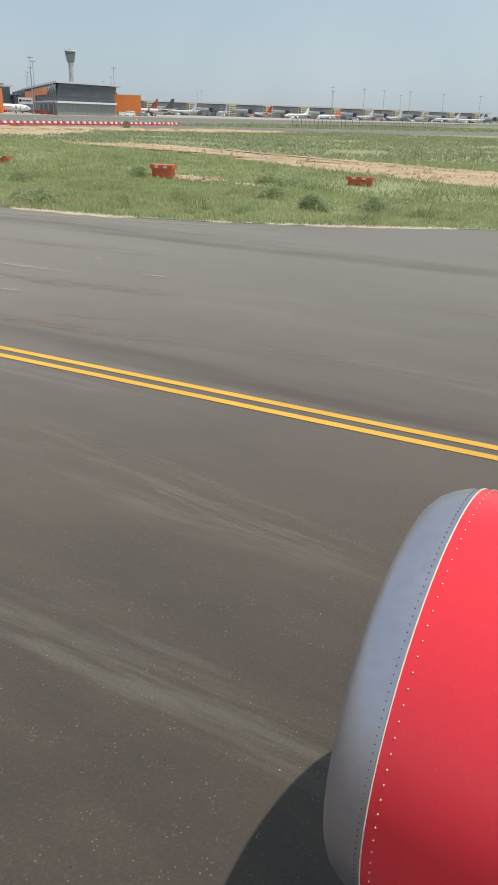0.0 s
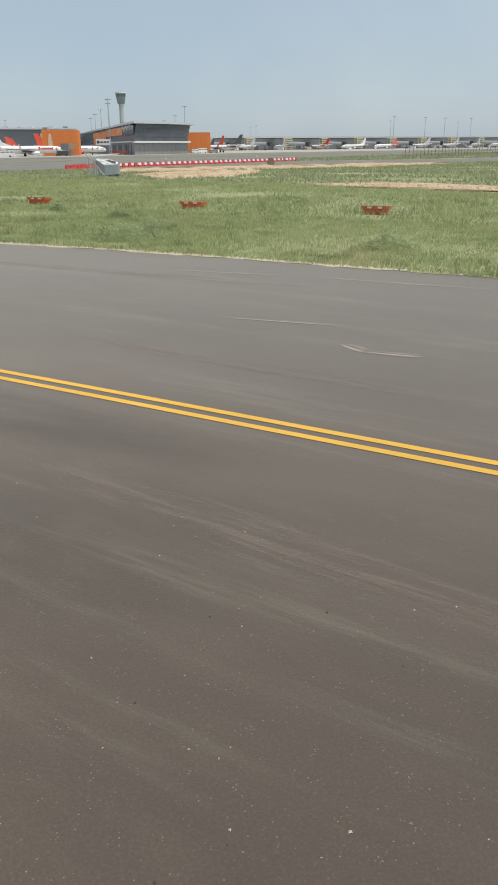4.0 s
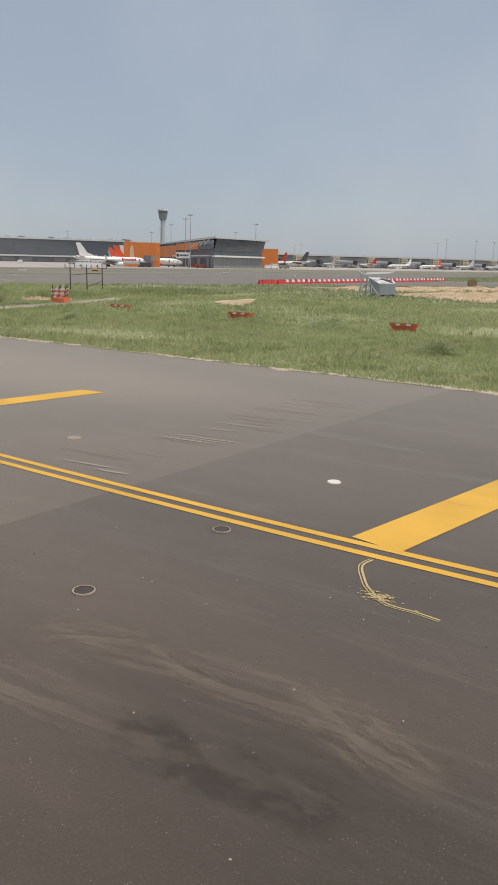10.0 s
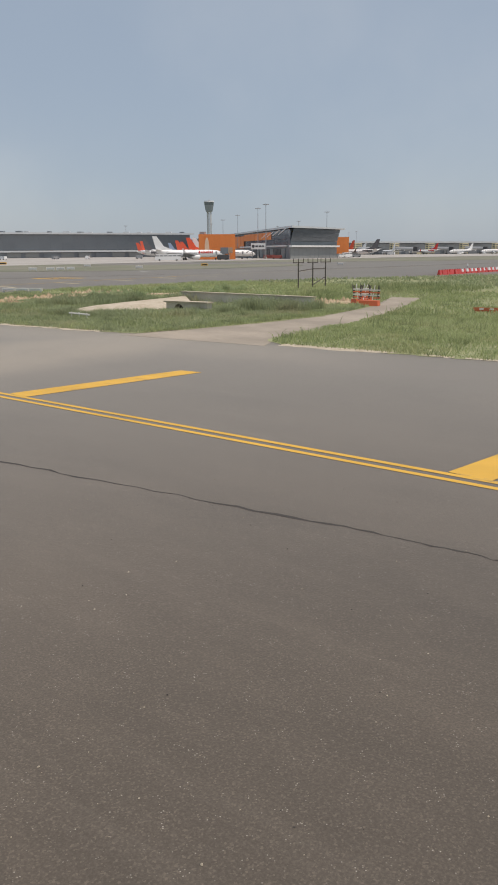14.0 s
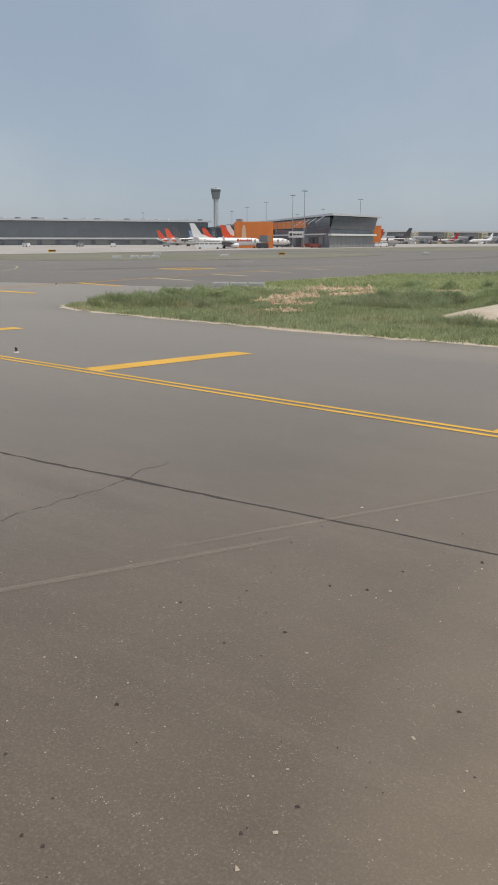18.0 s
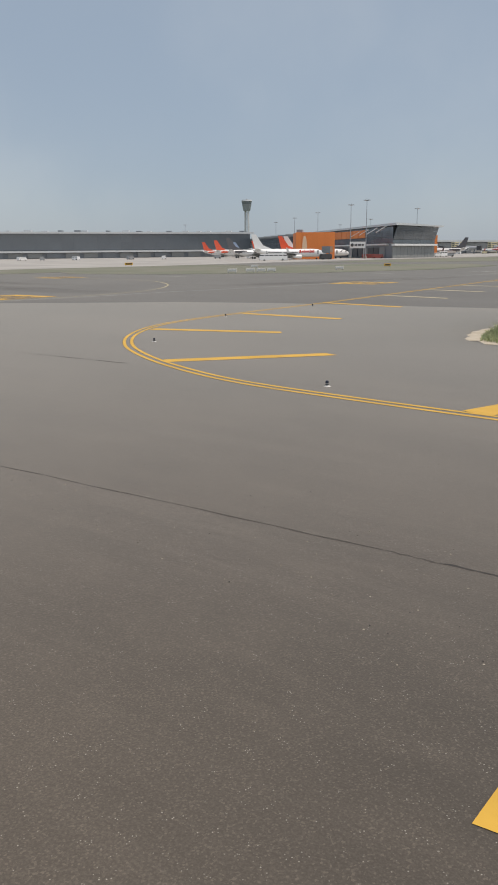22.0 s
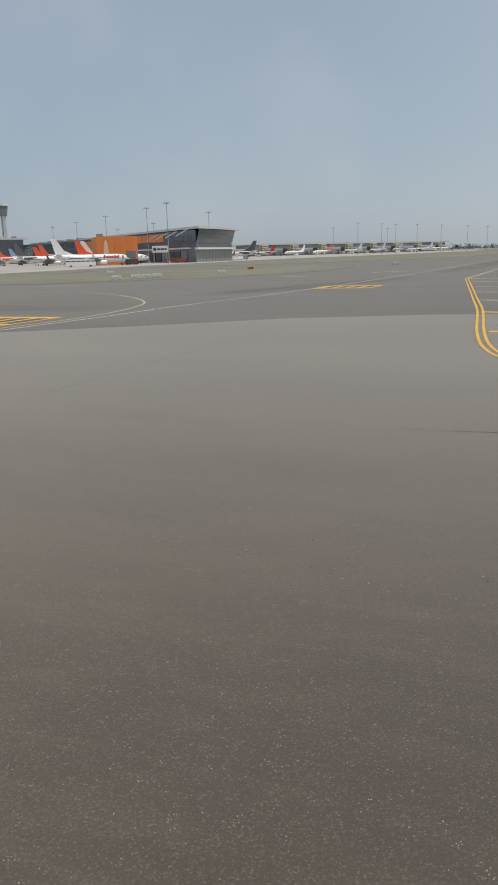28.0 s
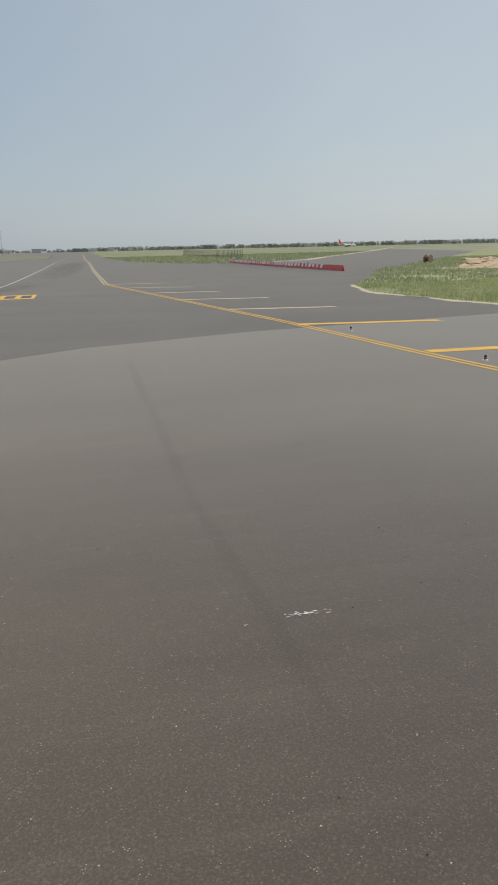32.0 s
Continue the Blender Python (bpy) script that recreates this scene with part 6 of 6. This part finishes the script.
def fallen_stair():
    """A discarded boarding stair: sheet-metal body tipped back, rod frame and loose rails above it."""
    p = empty("passenger_stair", pose(-107.4, 89.4, 0.02, 0, 0, 30) @ Matrix.Diagonal((0.84, 0.9, 0.95, 1)), "old grey aircraft boarding stair lying tipped in the grass", "boarding stair")
    panels = (("front_panel", [(1.3, -0.9, 0.25), (3.5, -0.9, 0.35), (3.5, -0.82, 1.75), (1.2, -0.82, 1.65)], (0, 0.06, 0), M["steel"], "pale grey sheet metal panel"),
              # Side panel takes a darker grey than the front: shade by colour.
              ("side_panel", [(0.1, -0.5, 0.3), (1.3, -0.9, 0.25), (1.2, -0.82, 1.65), (-0.3, -0.2, 2.4)], (0.05, 0.06, 0), M["grey"], "side panel in a darker grey that imitates shade"),
              ("back_panel", [(0.1, 1.0, 0.3), (3.5, 0.9, 0.35), (3.5, 1.0, 1.9), (-0.3, 1.1, 2.5)], (0, 0.06, 0), M["grey"], ""),
              ("end_panel", [(3.5, -0.9, 0.35), (3.5, 0.9, 0.35), (3.5, 1.0, 1.9), (3.5, -0.82, 1.75)], (0.06, 0, 0), M["steel"], ""),
              ("lid", [(-0.3, -0.2, 2.4), (1.2, -0.82, 1.65), (3.5, -0.82, 1.75), (3.4, 0.2, 2.0), (1.6, 1.1, 2.4), (-0.3, 1.1, 2.5)], (0, 0, 0.07), M["white"], "white sloping lid"),
              # No hole is cut; a dark plate stands for the shade inside.
              ("opening", [(0.9, -0.35, 2.1), (1.5, -0.66, 1.83), (3.2, -0.66, 1.87), (3.0, 0.1, 2.09), (1.6, 0.6, 2.32)], (0, 0, 0.08), M["dark"], "dark plate on the lid in place of a shaded opening"),
              ("skid", [(0.1, -0.6, 0.0), (3.5, -0.9, 0.0), (3.5, 0.9, 0.0), (0.1, 1.0, 0.0)], (0, 0, 0.3), M["rust"], "dark base skid"))
    for name, pts, thick, m, label in panels:
        bm = bmesh.new()
        prism(bm, pts, [tuple(Vector(q) + Vector(thick)) for q in pts])
        part(name, bm, m, p, label)
    rods = [("post", (-1.6, s, 0), (-1.5, s, 2.9)) for s in (-0.6, 0.7)] + [("post", (-0.7, s, 0), (-0.6, s, 3.0)) for s in (-0.7, 0.8)]
    rods += [("stringer", (-0.7, s, 2.2), (1.2, s - 0.2, 0.1)) for s in (-0.75, 0.8)] + [("handrail", (-1.9, s, 3.1), (-0.3, s, 2.3)) for s in (-0.7, 0.7)]
    rods += [("baluster", (-0.4 + 0.4 * k, -0.9, 1.95 - 0.42 * k), (-0.4 + 0.4 * k, -0.92, 0.4)) for k in range(4)]
    rods += [("top_rail", (-1.0 + 0.1 * k, -0.9 + 0.45 * k, 2.85 + 0.06 * k), (2.6 + 0.25 * k, -0.9 + 0.45 * k, 3.05 + 0.05 * k)) for k in range(5)]
    rods += [("brace", (-1.6, -0.6, 0.9), (-0.7, -0.7, 1.8)), ("brace", (-1.6, 0.7, 0.4), (-0.6, 0.8, 1.5)), ("brace", (-2.1, -0.7, 3.3), (-0.6, 0.7, 2.7))]
    for name, a, b in rods:
        bm = bmesh.new()
        rod(bm, a, b, 0.075, sides=6)
        part(name, bm, M["pale_steel"], p)
    for k in range(6):
        bm = bmesh.new()
        box(bm, (-0.5 + 0.3 * k, 0, 1.9 - 0.32 * k), (0.26, 1.5, 0.05))
        part("tread", bm, M["steel"], p)


fallen_stair()


def antenna_frame():
    p = empty("lamp_frame", pose(0, 0, 0), "dark steel frame of three posts with upright lamp prongs", "lamp frame")
    posts = [(-137.3, 66.7), (-137.1, 69.3), (-137.15, 72.1)]
    for x, y in posts:
        bm = bmesh.new()
        rod(bm, (x, y, 0), (x, y, 2.75), 0.075, 0.065, 8)
        o = part("post", bm, M["rust"], p)
        bm = bmesh.new()
        box(bm, (x, y, 2.78), (0.08, 1.3, 0.08), -30)
        part("crossarm", bm, M["rust"], o)
        for k in (-0.6, 0, 0.6):
            bm = bmesh.new()
            rod(bm, (x + 0.5 * k, y + 0.86 * k, 2.8), (x + 0.5 * k, y + 0.86 * k, 3.2), 0.045, sides=6)
            part("prong", bm, M["rust"], o)
    for a, b, z0, z1 in ((0, 1, 1.9, 2.1), (1, 2, 2.1, 2.1), (1, 2, 0.4, 1.2)):
        bm = bmesh.new()
        rod(bm, (*posts[a], z0), (*posts[b], z1), 0.045, sides=6)
        part("brace", bm, M["rust"], p)


antenna_frame()


# Concrete lightened in colour to offset the shade on the wall's face.
M["pale_concrete"] = mat("shade_lifted_concrete", (0.56, 0.52, 0.44), 0.9, vary=0.25, scale=0.9, bump=0.4)


def culvert():
    p = empty("culvert", pose(0, 0, 0), "weathered concrete culvert wall with a sandy sloped apron", "culvert", kind="structure")
    a, b = (-133.9, 43.9), (-120.7, 42.3)
    bm = bmesh.new()
    wall_quad(bm, a, b, 0.0, 0.82, 0.0, 0.35)
    part("wall", bm, M["pale_concrete"], p)
    bm = bmesh.new()
    wall_quad(bm, (a[0] - 0.1, a[1]), (b[0] + 0.1, b[1]), 0.82, 0.9, 0.06, 0.47)
    part("coping", bm, M["sand"], p, "pale worn coping")
    bm = bmesh.new()
    low = [(-132.6, 31.0), (-131.6, 32.6), (-130.4, 35.0), (-129.2, 37.6), (-128.9, 39.6)]
    high = [(-134.0, 32.4), (-133.2, 34.4), (-132.6, 36.8), (-132.2, 39.4), (-132.0, 42.2)]
    rows = []
    for k, (q, w) in enumerate(zip(low, high)):
        top = (0.1, 0.34, 0.46, 0.55, 0.62)[k]
        rows.append([bm.verts.new(v) for v in ((*q, 0.02), (q[0] * 0.6 + w[0] * 0.4, q[1] * 0.6 + w[1] * 0.4, top * 0.55), (*w, top), (w[0] - 0.8, w[1] + 0.3, top - 0.03), (w[0] - 1.5, w[1] + 0.5, 0.0))])
    for g, e in zip(rows, rows[1:]):
        for m in range(4):
            bm.faces.new((g[m], e[m], e[m + 1], g[m + 1]))
    bmesh.ops.recalc_face_normals(bm, faces=bm.faces)
    part("apron_slab", bm, M["sand"], p, "pale sandy sloped concrete apron")
    bm = bmesh.new()
    arch = [(-128.2 + 0.46 * math.cos(i * math.pi / 12), 0.46 * math.sin(i * math.pi / 12)) for i in range(13)]
    for (x0, z0), (x1, z1) in zip(arch, arch[1:]):
        for y in (37.0, 37.5):
            bm.faces.new([bm.verts.new(v) for v in ((x0, y, z0), (x1, y, z1), (x1, y, 0.58), (x0, y, 0.58))])
        bm.faces.new([bm.verts.new(v) for v in ((x0, 37.0, z0), (x1, 37.0, z1), (x1, 37.5, z1), (x0, 37.5, z0))])
    box(bm, (-129.0, 37.25, 0.29), (0.68, 0.5, 0.58))
    box(bm, (-126.7, 37.25, 0.29), (2.08, 0.5, 0.58))
    part("pipe_headwall", bm, M["pale_concrete"], p, "low concrete headwall with a round opening")
    # Solid rod, not hollow: its dark end face stands for the bore's shade.
    bm = bmesh.new()
    rod(bm, (-128.2, 37.52, 0.0), (-128.2, 38.8, 0.0), 0.47, sides=16)
    part("pipe", bm, M["dark"], p, "solid dark plug in place of the shaded pipe bore")
    bm = bmesh.new()
    box(bm, (-127.5, 37.2, 0.62), (3.9, 0.72, 0.08))
    part("cover_slab", bm, M["sand"], p, "pale cover slab")
    for k in range(3):
        bm = bmesh.new()
        rod(bm, (-129.9 + 0.8 * k, 28.9 - 0.1 * k, 0), (-129.9 + 0.8 * k, 28.9 - 0.1 * k, 0.4), 0.04, sides=6)
        part("rail_post", bm, M["dirty_white"], p)
    bm = bmesh.new()
    rod(bm, (-130.2, 29.0, 0.3), (-128.1, 28.7, 0.3), 0.06, sides=6)
    part("rail", bm, M["dirty_white"], p)


culvert()


def barricade(x, y, turn):
    p = empty("barricade", pose(x, y, 0.02, 0, 0, turn) @ Matrix.Scale(0.85, 4), "red and white slatted barricade on the dusty track", "barricade")
    bm = bmesh.new()
    box(bm, (0, 0, 0.22), (1.7, 0.9, 0.44), top=(0.96, 0.9))
    part("base", bm, M["red_box"], p, "orange-red base block")
    for s in (-0.8, 0, 0.8):
        bm = bmesh.new()
        box(bm, (s, 0, 1.1), (0.1, 0.1, 1.1))
        part("post", bm, M["rust"], p)
    for k in range(4):
        bm = bmesh.new()
        box(bm, (0, -0.1, 0.66 + 0.22 * k), (1.9, 0.05, 0.1))
        part("slat", bm, M["dirty_white" if k % 2 else "red_box"], p)
    for k in range(5):
        bm = bmesh.new()
        rod(bm, (-0.9 + 0.4 * k, -0.2, 0.5), (-0.7 + 0.37 * k, 0.5 - 0.1 * k, 1.75), 0.035, sides=6)
        part("stake", bm, M["dirty_white" if k % 2 else "rust"], p)


barricade(-119.2, 48.0, 12)
barricade(-120.6, 49.4, 60)


def jersey(x, y, turn, kind):
    p = empty("road_barrier", pose(x, y, 0.0, 0, 0, turn), "red plastic water-filled road barrier" if kind else "red and white plastic water-filled road barrier", "road barrier", "taxiway closure barriers")
    bm = bmesh.new()
    prism(bm, [(-0.47, -0.25, 0), (0.47, -0.25, 0), (0.47, 0.25, 0), (-0.47, 0.25, 0)], [(-0.47, -0.2, 0.34), (0.47, -0.2, 0.34), (0.47, 0.2, 0.34), (-0.47, 0.2, 0.34)])
    part("base", bm, M["red"], p)
    bm = bmesh.new()
    prism(bm, [(-0.46, -0.2, 0.34), (0.46, -0.2, 0.34), (0.46, 0.2, 0.34), (-0.46, 0.2, 0.34)], [(-0.36, -0.1, 0.84), (0.36, -0.1, 0.84), (0.36, 0.1, 0.84), (-0.36, 0.1, 0.84)])
    part("upper_body", bm, M["red" if kind else "white"], p, "" if kind else "white upper half")
    bm = bmesh.new()
    rod(bm, (0, 0, 0.84), (0, 0, 0.9), 0.06, sides=8)
    part("filler_cap", bm, M["black"], p)
    return p


BAR = [(-143.0, 118.0), (-141.5, 160), (-138.5, 207)]
made = {}
pts = smooth_line(BAR, 120)
run, last, k = 0.0, pts[0], 0
for q in pts[1:]:
    run += math.dist(q, last)
    if run >= 1.02:
        a = math.degrees(math.atan2(q[1] - last[1], q[0] - last[0]))
        kind = k < 9 or k % 2 == 0
        if kind not in made:
            made[kind] = jersey(q[0], q[1], a, kind)
        else:
            copy_thing(made[kind], pose(q[0] + (k * 29 % 5 - 2) * 0.02, q[1], 0, 0, 0, a + (k * 37 % 7 - 3)))
        run, k = run - 1.02, k + 1
    last = q
for k, (x, y) in enumerate(((-145, 133), (-145, 152), (-144, 171), (-143, 190))):
    p = empty("warning_light", pose(x + 1.5, y, 0), "small white warning light on a short post", "warning light", "barrier warning lights")
    bm = bmesh.new()
    rod(bm, (0, 0, 0), (0, 0, 1.3), 0.05, sides=6)
    part("post", bm, M["grey"], p)
    bm = bmesh.new()
    rod(bm, (0, 0, 1.3), (0, 0, 1.6), 0.16, 0.1, 8)
    part("lamp", bm, M["white"], p)


def fence():
    p = empty("fence", pose(0, 0, 0), "row of dark steel fence posts with thin rails", "fence")
    a, b = (-122.7, 252.0), (-108.0, 430.0)
    n = 60
    bmp = bmesh.new()
    rod(bmp, (0, 0, 0), (0, 0, 2.9), 0.07, sides=5)
    me = mesh_of("post", bmp, M["rust"])
    for k in range(n + 1):
        q = lerp(a, b, k / n)
        o = new("post", me)
        o.location, o.parent = (q[0], q[1], 0), p
    for z in (0.8, 1.8, 2.7):
        bm = bmesh.new()
        rod(bm, (*a, z), (*b, z), 0.03, sides=4)
        part("rail", bm, M["rust"], p)


fence()


def sign_board(x, y, turn, w, h, face, label):
    p = empty("taxiway_sign", pose(x, y, 0.03, 0, 0, turn), label, "taxiway sign", "taxiway signs")
    bm = bmesh.new()
    box(bm, (0, 0, h / 2 + 0.2), (w, 0.25, h))
    part("panel", bm, M["dirty_white"] if face is None else face, p)
    bm = bmesh.new()
    box(bm, (0, -0.14, h / 2 + 0.2), (w * 0.8, 0.04, h * 0.45))
    part("text_bar", bm, M["pale_steel"] if face is None else M["black"], p)
    for s in (-1, 1):
        bm = bmesh.new()
        box(bm, (s * w * 0.38, 0, 0.1), (0.12, 0.2, 0.24))
        part("foot", bm, M["steel"], p)


for x, y in ((-239.4, 112.8), (-237.6, 116.4), (-236.7, 118.7), (-235.8, 121.0), (-230.3, 138.5), (-205, 196), (-262, 150)):
    sign_board(x, y, 62, 2.0, 0.62, None, "pale back of a taxiway guidance sign on the grass")
sign_board(-235.6, 170.8, 60, 1.9, 0.6, M["yellow"], "yellow and black taxiway guidance sign")
sign_board(-328.4, 170.1, 60, 2.6, 0.8, M["yellow"], "yellow and black taxiway guidance sign")
for x, y in ((-159.5, 46.4), (-158.0, 46.9), (-156.5, 47.4)):
    sign_board(x, y, 34, 1.35, 0.3, None, "low pale taxiway sign at the tip of the grass")


def edge_light(x, y):
    p = empty("edge_light", pose(x, y, 0.0), "small taxiway edge light with dark lens on pale base", "edge light", "taxiway edge lights")
    bm = bmesh.new()
    rod(bm, (0, 0, 0), (0, 0, 0.03), 0.18, 0.17, 12)
    part("base_plate", bm, M["dirty_white"], p)
    bm = bmesh.new()
    rod(bm, (0, 0, 0.03), (0, 0, 0.22), 0.07, 0.07, 8)
    part("stem", bm, M["dirty_white"], p)
    bm = bmesh.new()
    rod(bm, (0, 0, 0.1), (0, 0, 0.17), 0.085, 0.085, 8)
    part("collar", bm, M["black"], p)
    bm = bmesh.new()
    loft(bm, [[(r * math.cos(i * math.tau / 10), r * math.sin(i * math.tau / 10), z) for i in range(10)] for r, z in ((0.08, 0.22), (0.09, 0.28), (0.075, 0.36), (0.03, 0.41))])
    part("lens", bm, M["blue_lens"], p, smooth=True)
    p.scale = (0.6, 0.6, 0.45)
    return p


LIGHTS = [(-142.3, 12.3), (-155.7, 13.0), (-168.35, 18.6), (-174.2, 30.9), (-174.6, 41.5)]
for k, (x, y) in enumerate(LIGHTS):
    first_light = edge_light(x, y) if k == 0 else copy_thing(first_light, pose(x, y, 0, 0, 0, k * 30)) and first_light


def drum(x, y):
    p = empty("cable_drum", pose(x, y, 0.05, 0, 0, 30) @ Matrix.Scale(1.3, 4), "large brown cable drum standing on bare earth", "cable drum")
    for s in (-0.45, 0.45):
        bm = bmesh.new()
        rod(bm, (0, s - 0.06, 0.62), (0, s + 0.06, 0.62), 0.62, sides=20)
        part("flange", bm, M["tan"], p)
    bm = bmesh.new()
    rod(bm, (0, -0.45, 0.62), (0, 0.45, 0.62), 0.4, sides=16)
    part("core", bm, M["rust"], p)


drum(-112.6, 148.0)


# ---- apron vehicles ----
def apron_bus(x, y, turn, length, label, body, name="apron_bus", h=3.0):
    p = empty(name, pose(x, y, 0.02, 0, 0, turn), label, "vehicle", "apron vehicles")
    bm = bmesh.new()
    box(bm, (0, 0, h * 0.3 + 0.35), (length, 2.5, h * 0.6))
    part("body", bm, body, p)
    bm = bmesh.new()
    box(bm, (0, 0, h * 0.75 + 0.2), (length * 0.97, 2.35, h * 0.42), top=(0.97, 0.9))
    part("cabin", bm, body, p)
    n = max(2, int(length / 2))
    for s in (-1, 1):
        for k in range(n):
            bm = bmesh.new()
            box(bm, (-length / 2 + (k + 0.5) * length / n, s * 1.16, h * 0.75), (length / n * 0.82, 0.12, h * 0.24))
            part("window", bm, M["dark"], p)
        for f in (-0.33, 0.33):
            bm = bmesh.new()
            rod(bm, (f * length, s * 1.1 - 0.15, 0.45), (f * length, s * 1.1 + 0.15, 0.45), 0.45, sides=12)
            part("wheel", bm, M["black"], p)
    return p


apron_bus(-355.8, 288.6, 44, 13, "long white apron passenger bus beside an airliner", M["white"])
apron_bus(-342, 440, 70, 6, "white apron service van", M["white"], "service_van", 2.4)
apron_bus(-343, 450, 70, 7, "white apron catering truck", M["white"], "service_van", 3.2)
apron_bus(-346, 468, 40, 6, "grey apron baggage loader beside the airliner", M["grey"], "service_van", 2.2)
apron_bus(-352.5, 373.5, 30, 7, "dull red apron tank truck by the pier", M["dull_red"], "tank_truck", 2.2)
apron_bus(-345.5, 371.0, 40, 6, "dull red apron tank truck by the pier", M["dull_red"], "tank_truck", 2.0)
apron_bus(-352.0, 328.5, 60, 6, "dark apron tug beside the boarding stairs", M["dark"], "baggage_tug", 2.6)
for k in range(16):
    f = (k * 0.618) % 1
    apron_bus(-590 + 250 * f - 190 * (1 - f) * 0.3, 250 + 250 * f, 60 + k * 17, 4.5 + k % 3, "small white apron vehicle in front of the terminal hall", M["white" if k % 3 else "grey"], "service_van", 2.2)
for k in range(14):
    q = Vector(FL) + fdir * (60 + 48 * k) + fout * (70 + (k * 13) % 25)
    apron_bus(q.x, q.y, bturn + k * 40, 5 + k % 4, "small apron vehicle near the concourse", M["white" if k % 4 else "cream"], "service_van", 2.4)


def passenger_bridge():
    p = empty("boarding_bridge", pose(-357.5, 338.5, 0.02, 0, 0, 20), "dark brown boarding bridge docked at the white airliner", "boarding bridge")
    bm = bmesh.new()
    box(bm, (0, 2, 5.0), (3.2, 10, 3.0))
    part("tunnel", bm, M["tan"], p)
    bm = bmesh.new()
    box(bm, (0.4, -4.2, 4.8), (4.2, 3.4, 3.4), 15)
    part("cab", bm, M["slate"], p)
    for s in (-1.2, 1.2):
        bm = bmesh.new()
        box(bm, (s, 1, 1.8), (0.6, 0.6, 3.6))
        part("leg", bm, M["grey"], p)
    for k in range(8):
        bm = bmesh.new()
        box(bm, (2.4, -3 + 0.9 * k, 0.6 + 0.55 * k), (1.0, 0.8, 0.1))
        part("step", bm, M["steel"], p)


passenger_bridge()


# ---- distance ----
def far_trees(name, a, b, depth, n, tall, seed, label):
    """A distant belt of trees: tapered trunks and crowns of many small leaf clumps, in one mesh."""
    r = np.random.RandomState(seed)
    verts, faces = [], []

    def tri(c, s, nrm):
        k = len(verts)
        for _ in range(3):
            d = r.normal(0, 1, 3)
            verts.append(c + d / np.linalg.norm(d) * s)
        faces.append((k, k + 1, k + 2))

    for i in range(n):
        f = r.uniform()
        base = np.array([a[0] + (b[0] - a[0]) * f, a[1] + (b[1] - a[1]) * f, 0]) + np.array([r.uniform(-1, 1), r.uniform(-1, 1), 0]) * depth
        h, w = tall * r.uniform(0.55, 1.2), tall * r.uniform(0.5, 0.95)
        k = len(verts)
        for q in range(4):
            verts.append(base + np.array([math.cos(q * 1.57) * 0.5, math.sin(q * 1.57) * 0.5, 0]))
        verts.append(base + np.array([0, 0, h * 0.8]))
        faces.extend([(k + q, k + (q + 1) % 4, k + 4) for q in range(4)])
        for _ in range(26):
            c = base + np.array([r.normal(0, 0.36) * w, r.normal(0, 0.36) * w, h * r.uniform(0.2, 1.0)])
            tri(c, h * r.uniform(0.1, 0.26), None)
    me = bpy.data.meshes.new(name)
    me.from_pydata([tuple(v) for v in verts], [], faces)
    me.materials.append(M["foliage"])
    tagged(new(name, me), label, "trees", kind="stuff")


far_trees("distant_trees", (-60, 2600), (1500, 1400), 60, 1700, 10, 51, "belt of distant trees along the horizon, paled for haze")
far_trees("distant_trees", (-420, 2900), (0, 2700), 60, 350, 7, 52, "belt of distant trees along the horizon, paled for haze")
far_trees("distant_trees", (-1500, 1900), (-300, 2300), 80, 700, 12, 53, "belt of distant trees behind the concourse, paled for haze")
rng = random.Random(77)
for k in range(26):
    f = (k + rng.random()) / 26
    x, y = -700 + 2300 * f, 2500 - 700 * f * f
    w, d, h = rng.uniform(20, 50), rng.uniform(15, 30), rng.uniform(6, 13)
    p = empty("distant_building", pose(x, y, 0, 0, 0, rng.uniform(0, 90)), "pale low building on the hazy horizon", "building", "horizon buildings")
    bm = bmesh.new()
    box(bm, (0, 0, h / 2), (w, d, h))
    part("wall", bm, M["city"], p)
    bm = bmesh.new()
    box(bm, (0, 0, h + 0.4), (w + 1, d + 1, 0.8))
    part("roof", bm, M["roof"], p)
    bm = bmesh.new()
    box(bm, (0, -d / 2 - 0.05, h * 0.6), (w * 0.8, 0.2, h * 0.25))
    part("window_band", bm, M["glass"], p)
